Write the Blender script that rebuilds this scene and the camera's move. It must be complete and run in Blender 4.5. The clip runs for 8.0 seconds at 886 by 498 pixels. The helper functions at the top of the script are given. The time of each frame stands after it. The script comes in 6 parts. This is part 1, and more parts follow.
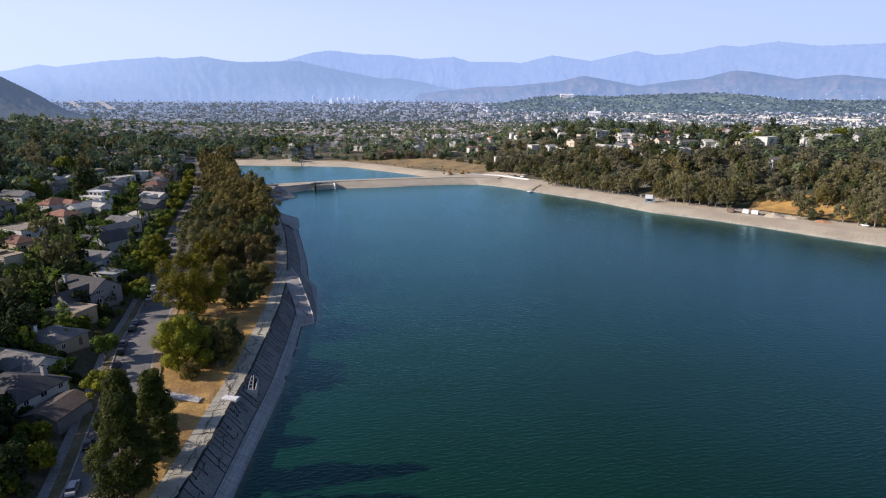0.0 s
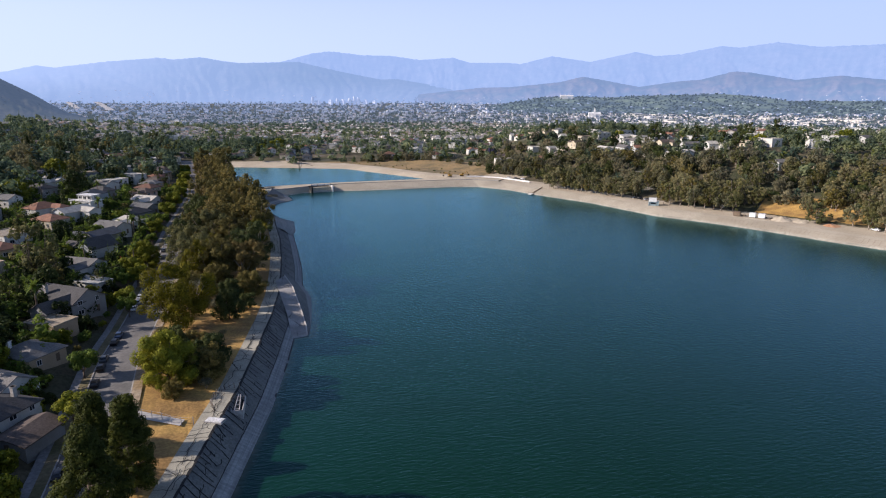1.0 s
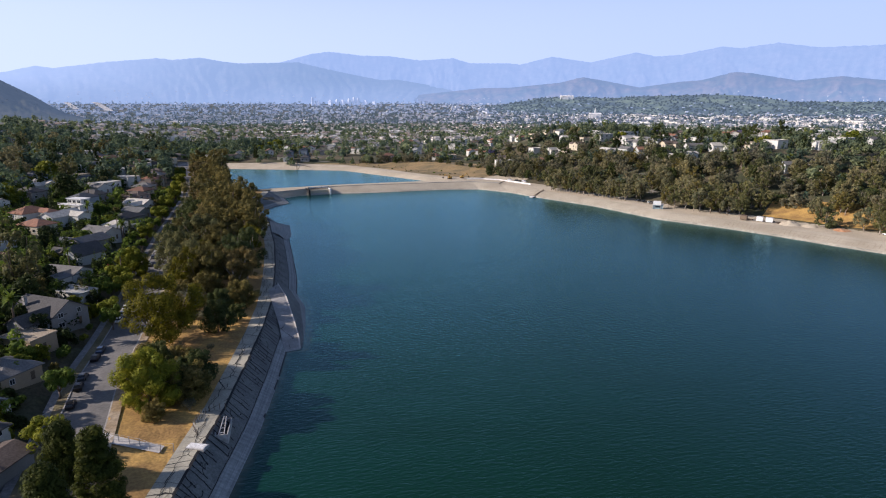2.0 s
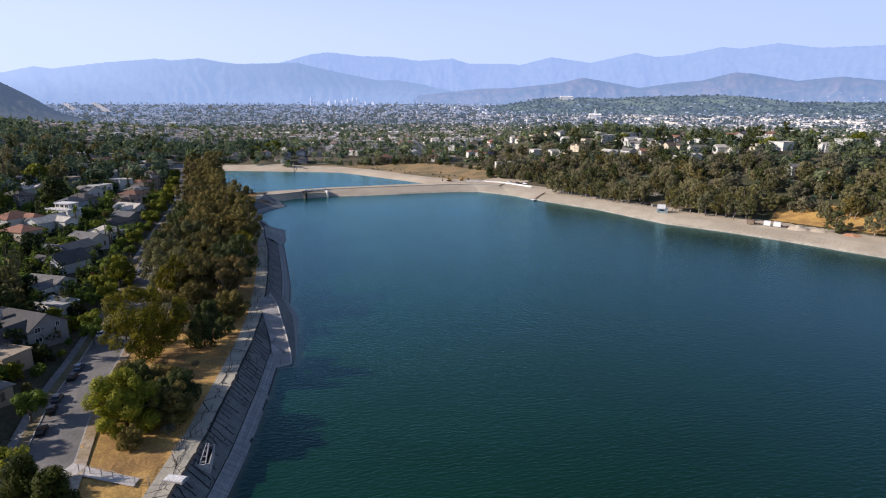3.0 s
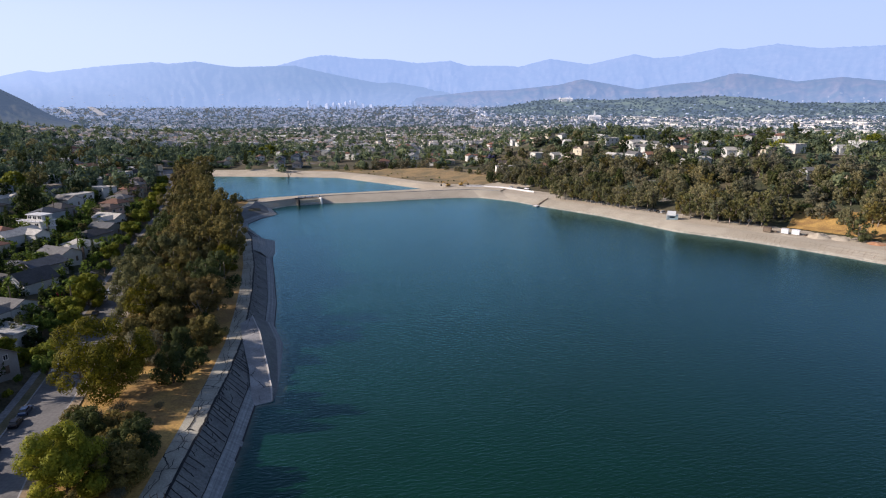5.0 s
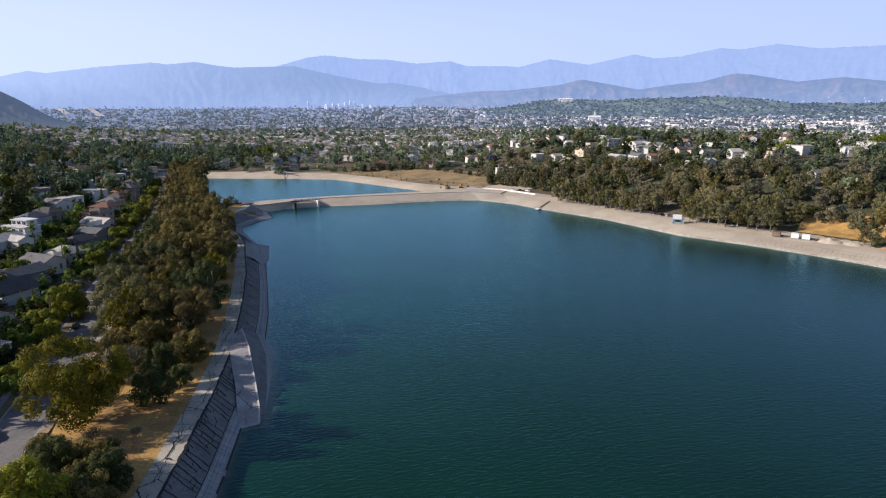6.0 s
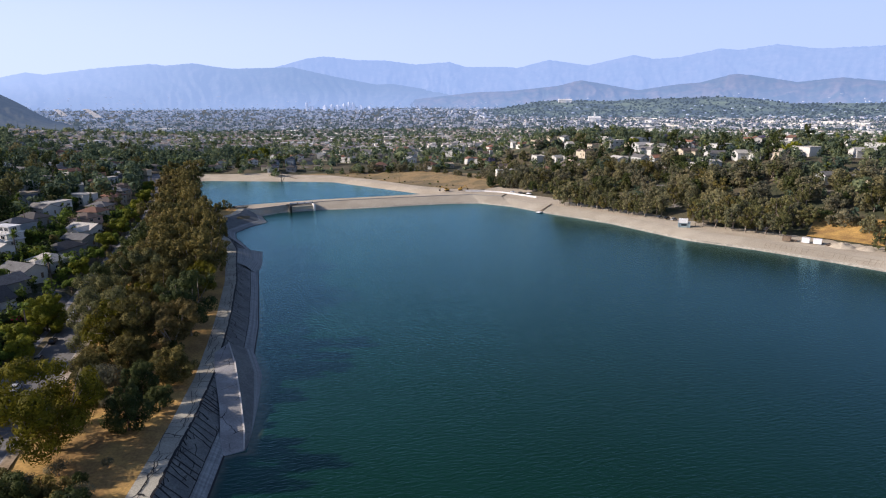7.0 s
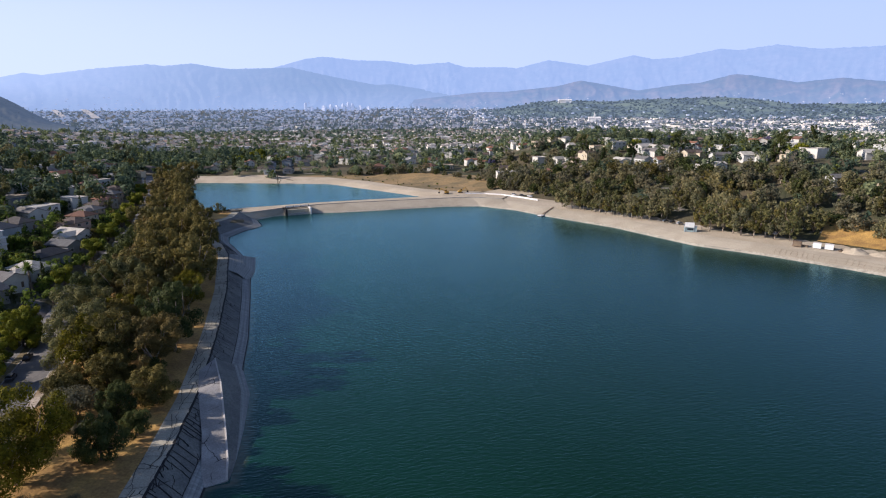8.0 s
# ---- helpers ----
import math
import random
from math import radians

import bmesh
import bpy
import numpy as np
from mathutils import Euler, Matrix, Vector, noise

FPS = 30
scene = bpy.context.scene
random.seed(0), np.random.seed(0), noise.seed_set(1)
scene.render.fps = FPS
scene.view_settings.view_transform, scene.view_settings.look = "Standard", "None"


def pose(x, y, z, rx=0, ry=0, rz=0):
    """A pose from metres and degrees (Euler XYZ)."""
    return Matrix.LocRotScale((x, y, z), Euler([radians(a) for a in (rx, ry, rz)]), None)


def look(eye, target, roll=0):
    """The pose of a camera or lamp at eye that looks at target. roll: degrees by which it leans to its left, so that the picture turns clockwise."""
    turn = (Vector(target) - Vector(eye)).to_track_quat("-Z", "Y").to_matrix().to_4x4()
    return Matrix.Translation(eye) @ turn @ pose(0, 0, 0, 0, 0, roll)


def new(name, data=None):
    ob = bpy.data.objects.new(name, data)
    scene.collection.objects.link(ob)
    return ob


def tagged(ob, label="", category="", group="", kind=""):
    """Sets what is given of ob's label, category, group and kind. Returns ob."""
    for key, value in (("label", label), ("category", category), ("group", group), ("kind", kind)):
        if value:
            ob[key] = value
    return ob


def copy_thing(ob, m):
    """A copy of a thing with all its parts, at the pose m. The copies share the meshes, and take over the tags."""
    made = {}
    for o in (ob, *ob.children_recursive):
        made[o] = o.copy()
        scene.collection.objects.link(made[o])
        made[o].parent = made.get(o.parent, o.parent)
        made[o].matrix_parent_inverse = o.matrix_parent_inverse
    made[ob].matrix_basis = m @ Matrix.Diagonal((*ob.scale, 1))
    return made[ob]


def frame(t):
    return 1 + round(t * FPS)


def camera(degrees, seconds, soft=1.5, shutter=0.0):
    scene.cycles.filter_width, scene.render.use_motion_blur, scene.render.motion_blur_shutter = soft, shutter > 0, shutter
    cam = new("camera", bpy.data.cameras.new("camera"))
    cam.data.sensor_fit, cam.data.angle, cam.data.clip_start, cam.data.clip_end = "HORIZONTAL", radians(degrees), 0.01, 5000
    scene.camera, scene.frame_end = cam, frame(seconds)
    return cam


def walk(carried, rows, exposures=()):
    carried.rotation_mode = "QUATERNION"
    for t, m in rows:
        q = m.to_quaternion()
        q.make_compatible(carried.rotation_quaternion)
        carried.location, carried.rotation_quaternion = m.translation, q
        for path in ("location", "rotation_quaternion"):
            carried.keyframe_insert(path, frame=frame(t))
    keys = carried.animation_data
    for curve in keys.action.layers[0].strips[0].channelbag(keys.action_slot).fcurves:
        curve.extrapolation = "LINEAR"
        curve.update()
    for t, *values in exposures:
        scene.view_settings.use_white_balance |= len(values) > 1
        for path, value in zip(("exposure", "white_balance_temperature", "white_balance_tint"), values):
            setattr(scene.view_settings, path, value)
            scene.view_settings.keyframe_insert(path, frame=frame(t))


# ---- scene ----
cam = camera(72.7, 8.0, soft=1.1)
PATH = [
    (0, (2.006, 3.366, 74.826), (2.003, 5.308, 74.347), 0.1),
    (0.5, (1.938, 8.196, 74.757), (1.937, 10.139, 74.279), 0.1),
    (1, (1.967, 12.974, 74.877), (1.966, 14.917, 74.401), 0.1),
    (1.5, (2.069, 17.723, 75.053), (2.068, 19.666, 74.578), 0.1),
    (3, (2.219, 32.595, 75.781), (2.22, 34.538, 75.308), 0.1),
    (3.5, (2.354, 37.839, 75.888), (2.355, 39.783, 75.416), 0.0),
    (4, (2.288, 43.082, 75.942), (2.289, 45.025, 75.471), -0.0),
    (4.5, (2.216, 48.167, 75.862), (2.218, 50.111, 75.394), -0.1),
    (6, (2.387, 63.977, 76.18), (2.392, 65.923, 75.715), -0.2),
    (6.5, (2.41, 69.619, 76.119), (2.416, 71.564, 75.656), -0.2),
    (7, (2.559, 75.089, 76.196), (2.566, 77.035, 75.734), -0.3),
    (7.5, (2.627, 80.521, 76.379), (2.635, 82.467, 75.917), -0.3),
    (8, (2.644, 85.982, 76.524), (2.653, 87.928, 76.063), -0.3),
]
walk(cam, [(t, look(eye, target, roll)) for t, eye, target, roll in PATH], exposures=[(0, 0.32, 5950, 23), (8, 0.32, 5950, 23)])


# ---- world, sun, exposure ----
SUN_FROM = Vector((-1.0, -0.14, 0.5)).normalized()
world = bpy.data.worlds.new("world")
scene.world = world
world.use_nodes = True
wn = world.node_tree.nodes
sky = wn.new("ShaderNodeTexSky")
sky.sky_type = "NISHITA"
sky.sun_disc = False
sky.sun_elevation = math.asin(SUN_FROM.z)
sky.sun_rotation = math.atan2(SUN_FROM.x, SUN_FROM.y)
sky.air_density, sky.dust_density, sky.ozone_density = 0.9, 0.35, 0.7
wn["Background"].inputs["Strength"].default_value = 0.09
sky_dir, sky_xyz, haze_fac, haze_mix = wn.new("ShaderNodeTexCoord"), wn.new("ShaderNodeSeparateXYZ"), wn.new("ShaderNodeMapRange"), wn.new("ShaderNodeMix")
haze_fac.interpolation_type = "SMOOTHSTEP"
for i, v in ((1, 0.06), (2, 0.42), (3, 0.94), (4, 0.0)):
    haze_fac.inputs[i].default_value = v
haze_mix.data_type = "RGBA"
side_fac, side_mix = wn.new("ShaderNodeMapRange"), wn.new("ShaderNodeMix")
side_mix.data_type = "RGBA"
side_fac.inputs[1].default_value, side_fac.inputs[2].default_value = -0.75, 0.6
side_mix.inputs[6].default_value, side_mix.inputs[7].default_value = (6.7, 7.9, 9.9, 1), (4.7, 6.0, 8.4, 1)
for a, b in ((sky_dir.outputs["Generated"], sky_xyz.inputs[0]), (sky_xyz.outputs["Z"], haze_fac.inputs[0]), (haze_fac.outputs[0], haze_mix.inputs[0]),
             (sky_xyz.outputs["X"], side_fac.inputs[0]), (side_fac.outputs[0], side_mix.inputs[0]), (side_mix.outputs[2], haze_mix.inputs[7]),
             (sky.outputs["Color"], haze_mix.inputs[6]), (haze_mix.outputs[2], wn["Background"].inputs["Color"])):
    world.node_tree.links.new(a, b)
sun_data = bpy.data.lights.new("sun", "SUN")
sun_data.energy, sun_data.angle, sun_data.color = 4.95, radians(0.6), (1.0, 0.89, 0.7)
sun = new("sun", sun_data)
sun.matrix_world = look((-300, -40, 400), Vector((-300, -40, 400)) - SUN_FROM)


# ---- materials ----
def mix(nt, fac, a, b, blend="MIX"):
    n = nt.nodes.new("ShaderNodeMix")
    n.data_type, n.blend_type = "RGBA", blend
    for socket, value in ((n.inputs[0], fac), (n.inputs[6], a), (n.inputs[7], b)):
        if isinstance(value, (int, float)):
            socket.default_value = value
        elif isinstance(value, tuple):
            socket.default_value = (*value, 1)
        else:
            nt.links.new(value, socket)
    return n.outputs[2]


def ramp(nt, fac, lo, hi):
    n = nt.nodes.new("ShaderNodeMapRange")
    n.interpolation_type = "SMOOTHSTEP"
    nt.links.new(fac, n.inputs[0])
    n.inputs[1].default_value, n.inputs[2].default_value = lo, hi
    return n.outputs[0]


def noise_at(nt, co, scale, detail=4, rough=0.55, distort=0.0):
    n = nt.nodes.new("ShaderNodeTexNoise")
    n.inputs["Scale"].default_value, n.inputs["Detail"].default_value = scale, detail
    n.inputs["Roughness"].default_value, n.inputs["Distortion"].default_value = rough, distort
    nt.links.new(co, n.inputs["Vector"])
    return n.outputs[0]


def coords(nt, kind="Object", stretch=(1, 1, 1), turn=0):
    tc = nt.nodes.new("ShaderNodeTexCoord")
    if stretch == (1, 1, 1):
        return tc.outputs[kind]
    mp = nt.nodes.new("ShaderNodeMapping")
    mp.vector_type = "TEXTURE" if turn else "POINT"
    if turn:
        mp.inputs["Rotation"].default_value = (0, 0, radians(turn))
        stretch = tuple(1 / k for k in stretch)
    mp.inputs["Scale"].default_value = stretch
    nt.links.new(tc.outputs[kind], mp.inputs[0])
    return mp.outputs[0]


def bump(nt, height, strength, distance, bsdf):
    n = nt.nodes.new("ShaderNodeBump")
    n.inputs["Strength"].default_value, n.inputs["Distance"].default_value = strength, distance
    nt.links.new(height, n.inputs["Height"])
    nt.links.new(n.outputs[0], bsdf.inputs["Normal"])


def blank(name, rough=0.85, spec=0.3):
    m = bpy.data.materials.new(name)
    m.use_nodes = True
    b = m.node_tree.nodes["Principled BSDF"]
    b.inputs["Roughness"].default_value = rough
    b.inputs["Specular IOR Level"].default_value = spec
    return m, m.node_tree, b


def surface(name, a, b, fine=2.0, coarse=0.15, rough=0.85, spec=0.3, relief=0.3, depth=0.05, tint=0.0, island=0.0, metal=0.0, haze_emit=None, grain=1.0):
    """Two tones mixed by a fine grain and coarse stains; tint varies objects, island varies loose pieces; the emission
    paints haze on far things.
    """
    m, nt, bs = blank(name, rough, spec)
    co = coords(nt)
    f, c = noise_at(nt, co, fine), noise_at(nt, co, coarse, 3)
    col = mix(nt, ramp(nt, c, 0.35, 0.65), a, b)
    dark = mix(nt, ramp(nt, f, 0.25, 0.75), (1 - 0.28 * grain,) * 3, (1 + 0.22 * grain,) * 3)
    col = mix(nt, 1.0, col, dark, "MULTIPLY")
    for amount, node, out in ((tint, "ShaderNodeObjectInfo", "Random"), (island, "ShaderNodeNewGeometry", "Random Per Island")):
        if amount:
            r = nt.nodes.new(node)
            lo, hi = 1 - amount, 1 + amount
            col = mix(nt, 1.0, col, mix(nt, r.outputs[out], (lo, lo * 1.03, lo), (hi * 1.04, hi, hi * 0.9)), "MULTIPLY")
    nt.links.new(col, bs.inputs["Base Color"])
    bs.inputs["Metallic"].default_value = metal
    if relief:
        bump(nt, f, relief, depth, bs)
    if haze_emit:
        bs.inputs["Emission Color"].default_value = (*haze_emit, 1)
        bs.inputs["Emission Strength"].default_value = 1.0
    return m


def foliage(name, a, b, haze_emit=None, patch=0.0):
    """Leaves: tone by leaf and by tree, a little light let through; the emission paints haze on far trees."""
    m, nt, bs = blank(name, 0.65, 0.1)
    a, b = (a[0] * 0.88, *a[1:]), (b[0] * 0.88, *b[1:])
    g, o = nt.nodes.new("ShaderNodeNewGeometry"), nt.nodes.new("ShaderNodeObjectInfo")
    col = mix(nt, ramp(nt, g.outputs["Random Per Island"], -0.7, 1.7), a, b)
    col = mix(nt, 1.0, col, mix(nt, o.outputs["Random"], (0.78, 0.84, 0.85), (1.22, 1.18, 1.05)), "MULTIPLY")
    co = coords(nt)
    col = mix(nt, 1.0, col, mix(nt, ramp(nt, noise_at(nt, co, 0.35, 2), 0.35, 0.65), (0.68, 0.74, 0.75), (1.42, 1.32, 1.17)), "MULTIPLY")
    if patch:
        big = ramp(nt, noise_at(nt, co, patch, 1), 0.3, 0.7)
        col = mix(nt, 1.0, col, mix(nt, big, (0.5, 0.6, 0.7), (1.45, 1.35, 1.15)), "MULTIPLY")
        lime = ramp(nt, noise_at(nt, coords(nt, "Object", (1.3, 0.9, 1)), patch * 1.7, 1), 0.6, 0.68)
        col = mix(nt, lime, col, (0.13, 0.15, 0.03))
    nt.links.new(col, bs.inputs["Base Color"])
    tr = nt.nodes.new("ShaderNodeBsdfTranslucent")
    nt.links.new(col, tr.inputs["Color"])
    ms = nt.nodes.new("ShaderNodeMixShader")
    ms.inputs[0].default_value = 0.35
    nt.links.new(bs.outputs[0], ms.inputs[1])
    nt.links.new(tr.outputs[0], ms.inputs[2])
    nt.links.new(ms.outputs[0], nt.nodes["Material Output"].inputs["Surface"])
    if haze_emit:
        bs.inputs["Emission Color"].default_value = (*haze_emit, 1)
        bs.inputs["Emission Strength"].default_value = 1.0
    return m


def water_material(name, shallow=False):
    """Teal water with short wind ripples; the shallow sort lets the silty bottom show, by metres from the shore (UV)."""
    m, nt, bs = blank(name, 0.2, 0.0)
    bs.inputs["IOR"].default_value = 1.33
    co = coords(nt)
    sep = nt.nodes.new("ShaderNodeSeparateXYZ")
    nt.links.new(co, sep.inputs[0])
    # base colour darkens eastwards to imitate the dimmer sky reflection there, not depth
    deep = ramp(nt, sep.outputs["X"], -60.0, 190.0)
    west_tone = mix(nt, ramp(nt, noise_at(nt, co, 0.016, 4, 0.6, 0.8), 0.35, 0.65), (0.0032, 0.025, 0.0108), (0.0036, 0.03, 0.016))
    col = mix(nt, deep, west_tone, (0.0024, 0.0132, 0.0058))
    if shallow:
        across = nt.nodes.new("ShaderNodeSeparateXYZ")
        nt.links.new(coords(nt, "UV"), across.inputs[0])
        uneven = nt.nodes.new("ShaderNodeMath")
        uneven.operation = "MULTIPLY_ADD"
        uneven.inputs[1].default_value = 3.2
        nt.links.new(noise_at(nt, co, 0.16, 3, 0.6), uneven.inputs[0])
        nt.links.new(across.outputs["Y"], uneven.inputs[2])
        silt = mix(nt, ramp(nt, noise_at(nt, co, 0.5, 3), 0.35, 0.65), (0.055, 0.056, 0.034), (0.095, 0.08, 0.05))
        col = mix(nt, ramp(nt, uneven.outputs[0], 5.6, 2.0), col, silt)
    nt.links.new(col, bs.inputs["Base Color"])
    w1 = noise_at(nt, coords(nt, "Object", (0.42, 1.0, 1), 14), 1.25, 3, 0.62, 0.35)
    w2 = noise_at(nt, coords(nt, "Object", (0.02, 0.03, 1)), 0.8, 2, 0.5)
    calm = nt.nodes.new("ShaderNodeMapRange")
    calm.inputs[3].default_value, calm.inputs[4].default_value = 0.65, 1.0
    nt.links.new(w2, calm.inputs[0])
    ripples = nt.nodes.new("ShaderNodeMath")
    ripples.operation = "MULTIPLY"
    nt.links.new(w1, ripples.inputs[0])
    lee = nt.nodes.new("ShaderNodeMath")
    lee.operation = "MULTIPLY"
    nt.links.new(calm.outputs[0], lee.inputs[0])
    nt.links.new(mix(nt, ramp(nt, sep.outputs["X"], 20.0, 190.0), (1, 1, 1), (0.6, 0.6, 0.6)), lee.inputs[1])
    nt.links.new(lee.outputs[0], ripples.inputs[1])
    bump(nt, ripples.outputs[0], 0.85, 0.24, bs)
    rel = bs.inputs["Normal"].links[0].from_socket
    fr, gl, half, ms = nt.nodes.new("ShaderNodeFresnel"), nt.nodes.new("ShaderNodeBsdfGlossy"), nt.nodes.new("ShaderNodeMath"), nt.nodes.new("ShaderNodeMixShader")
    fr.inputs["IOR"].default_value = 1.33
    gl.inputs["Color"].default_value, gl.inputs["Roughness"].default_value = (0.5, 0.87, 0.96, 1), 0.17
    half.operation = "MULTIPLY"
    half.inputs[1].default_value = 1.18
    for a, b in ((rel, fr.inputs["Normal"]), (rel, gl.inputs["Normal"]), (fr.outputs[0], half.inputs[0]), (half.outputs[0], ms.inputs[0]),
                 (bs.outputs[0], ms.inputs[1]), (gl.outputs[0], ms.inputs[2]), (ms.outputs[0], nt.nodes["Material Output"].inputs["Surface"])):
        nt.links.new(a, b)
    return m


def cracked(name, a, b, scale, width, seam=0.0, joint=3.0):
    """Old paving: dark crack lines from a warped cell pattern along the strip, and cross joints every few metres."""
    m, nt, bs = blank(name, 0.9, 0.2)
    uv, co = coords(nt, "UV"), coords(nt)
    f, c = noise_at(nt, co, 3.0), noise_at(nt, co, 0.18, 4)
    warp = nt.nodes.new("ShaderNodeTexNoise")
    warp.inputs["Scale"].default_value = 0.5
    nt.links.new(uv, warp.inputs["Vector"])
    v = nt.nodes.new("ShaderNodeVectorMath")
    v.operation = "MULTIPLY_ADD"
    nt.links.new(warp.outputs["Color"], v.inputs[0])
    v.inputs[1].default_value = (1.6, 1.6, 0)
    nt.links.new(uv, v.inputs[2])
    vo = nt.nodes.new("ShaderNodeTexVoronoi")
    vo.feature = "DISTANCE_TO_EDGE"
    vo.inputs["Scale"].default_value = scale
    nt.links.new(v.outputs[0], vo.inputs["Vector"])
    line = ramp(nt, vo.outputs["Distance"], width, width * 0.35)
    gate = ramp(nt, noise_at(nt, uv, 0.11, 2), 0.42, 0.56)
    mul = nt.nodes.new("ShaderNodeMath")
    mul.operation = "MULTIPLY"
    nt.links.new(line, mul.inputs[0])
    nt.links.new(gate, mul.inputs[1])
    col = mix(nt, ramp(nt, c, 0.35, 0.65), a, b)
    col = mix(nt, 1.0, col, mix(nt, ramp(nt, f, 0.25, 0.75), (0.8, 0.8, 0.8), (1.15, 1.15, 1.15)), "MULTIPLY")
    fac = mul.outputs[0]
    if seam:
        wv = nt.nodes.new("ShaderNodeTexWave")
        wv.wave_type, wv.bands_direction = "BANDS", "X"
        wv.inputs["Scale"].default_value = 0.314 / joint
        wv.inputs["Distortion"].default_value, wv.inputs["Detail"].default_value, wv.inputs["Detail Scale"].default_value = 5.0, 3.0, 0.6
        nt.links.new(uv, wv.inputs["Vector"])
        cross = ramp(nt, wv.outputs["Fac"], 1 - seam, 1 - seam * 0.4)
        top = nt.nodes.new("ShaderNodeMath")
        top.operation = "MAXIMUM"
        nt.links.new(cross, top.inputs[0])
        nt.links.new(mul.outputs[0], top.inputs[1])
        fac = top.outputs[0]
    col = mix(nt, fac, col, (0.018, 0.018, 0.02))
    nt.links.new(col, bs.inputs["Base Color"])
    bump(nt, f, 0.3, 0.03, bs)
    return m


def banded(name, a, b):
    """Concrete with long tide marks along the bank, by the strip's own UVs, and streaks down it."""
    m, nt, bs = blank(name, 0.88, 0.25)
    co = coords(nt)
    tide = noise_at(nt, coords(nt, "UV", (0.02, 1.5, 1)), 1.0, 4, 0.65)
    drip = noise_at(nt, coords(nt, "UV", (1.4, 0.1, 1)), 1.0, 3, 0.6)
    col = mix(nt, ramp(nt, tide, 0.36, 0.62), a, b)
    col = mix(nt, 1.0, col, mix(nt, ramp(nt, drip, 0.3, 0.7), (0.82, 0.82, 0.83), (1.1, 1.1, 1.08)), "MULTIPLY")
    f = noise_at(nt, co, 1.6)
    col = mix(nt, 1.0, col, mix(nt, ramp(nt, f, 0.25, 0.75), (0.84, 0.84, 0.84), (1.12, 1.12, 1.12)), "MULTIPLY")
    nt.links.new(col, bs.inputs["Base Color"])
    bump(nt, f, 0.3, 0.04, bs)
    return m


def ground_material(name):
    """Dry soil and grass on the hills; streets, yards and lawns of the town on the valley floor to the north, their
    cooler grey-green also standing in for haze.
    """
    m, nt, bs = blank(name, 0.95, 0.15)
    co = coords(nt)
    col = mix(nt, ramp(nt, noise_at(nt, co, 0.03, 5), 0.42, 0.6), (0.125, 0.105, 0.065), (0.06, 0.066, 0.036))
    col = mix(nt, ramp(nt, noise_at(nt, co, 0.05, 4, 0.6, 0.5), 0.6, 0.68), col, (0.2, 0.185, 0.17))
    town = mix(nt, ramp(nt, noise_at(nt, co, 0.02, 5, 0.65), 0.4, 0.6), (0.075, 0.095, 0.075), (0.17, 0.18, 0.18))
    sep = nt.nodes.new("ShaderNodeSeparateXYZ")
    nt.links.new(co, sep.inputs[0])
    col = mix(nt, ramp(nt, sep.outputs["Y"], 780.0, 1150.0), col, town)
    col = mix(nt, 1.0, col, mix(nt, ramp(nt, noise_at(nt, co, 1.2, 4), 0.25, 0.75), (0.7, 0.7, 0.7), (1.25, 1.25, 1.25)), "MULTIPLY")
    nt.links.new(col, bs.inputs["Base Color"])
    return m


def glass_material(name):
    m, nt, bs = blank(name, 0.08, 0.5)
    bs.inputs["Base Color"].default_value = (0.02, 0.025, 0.03, 1)
    return m


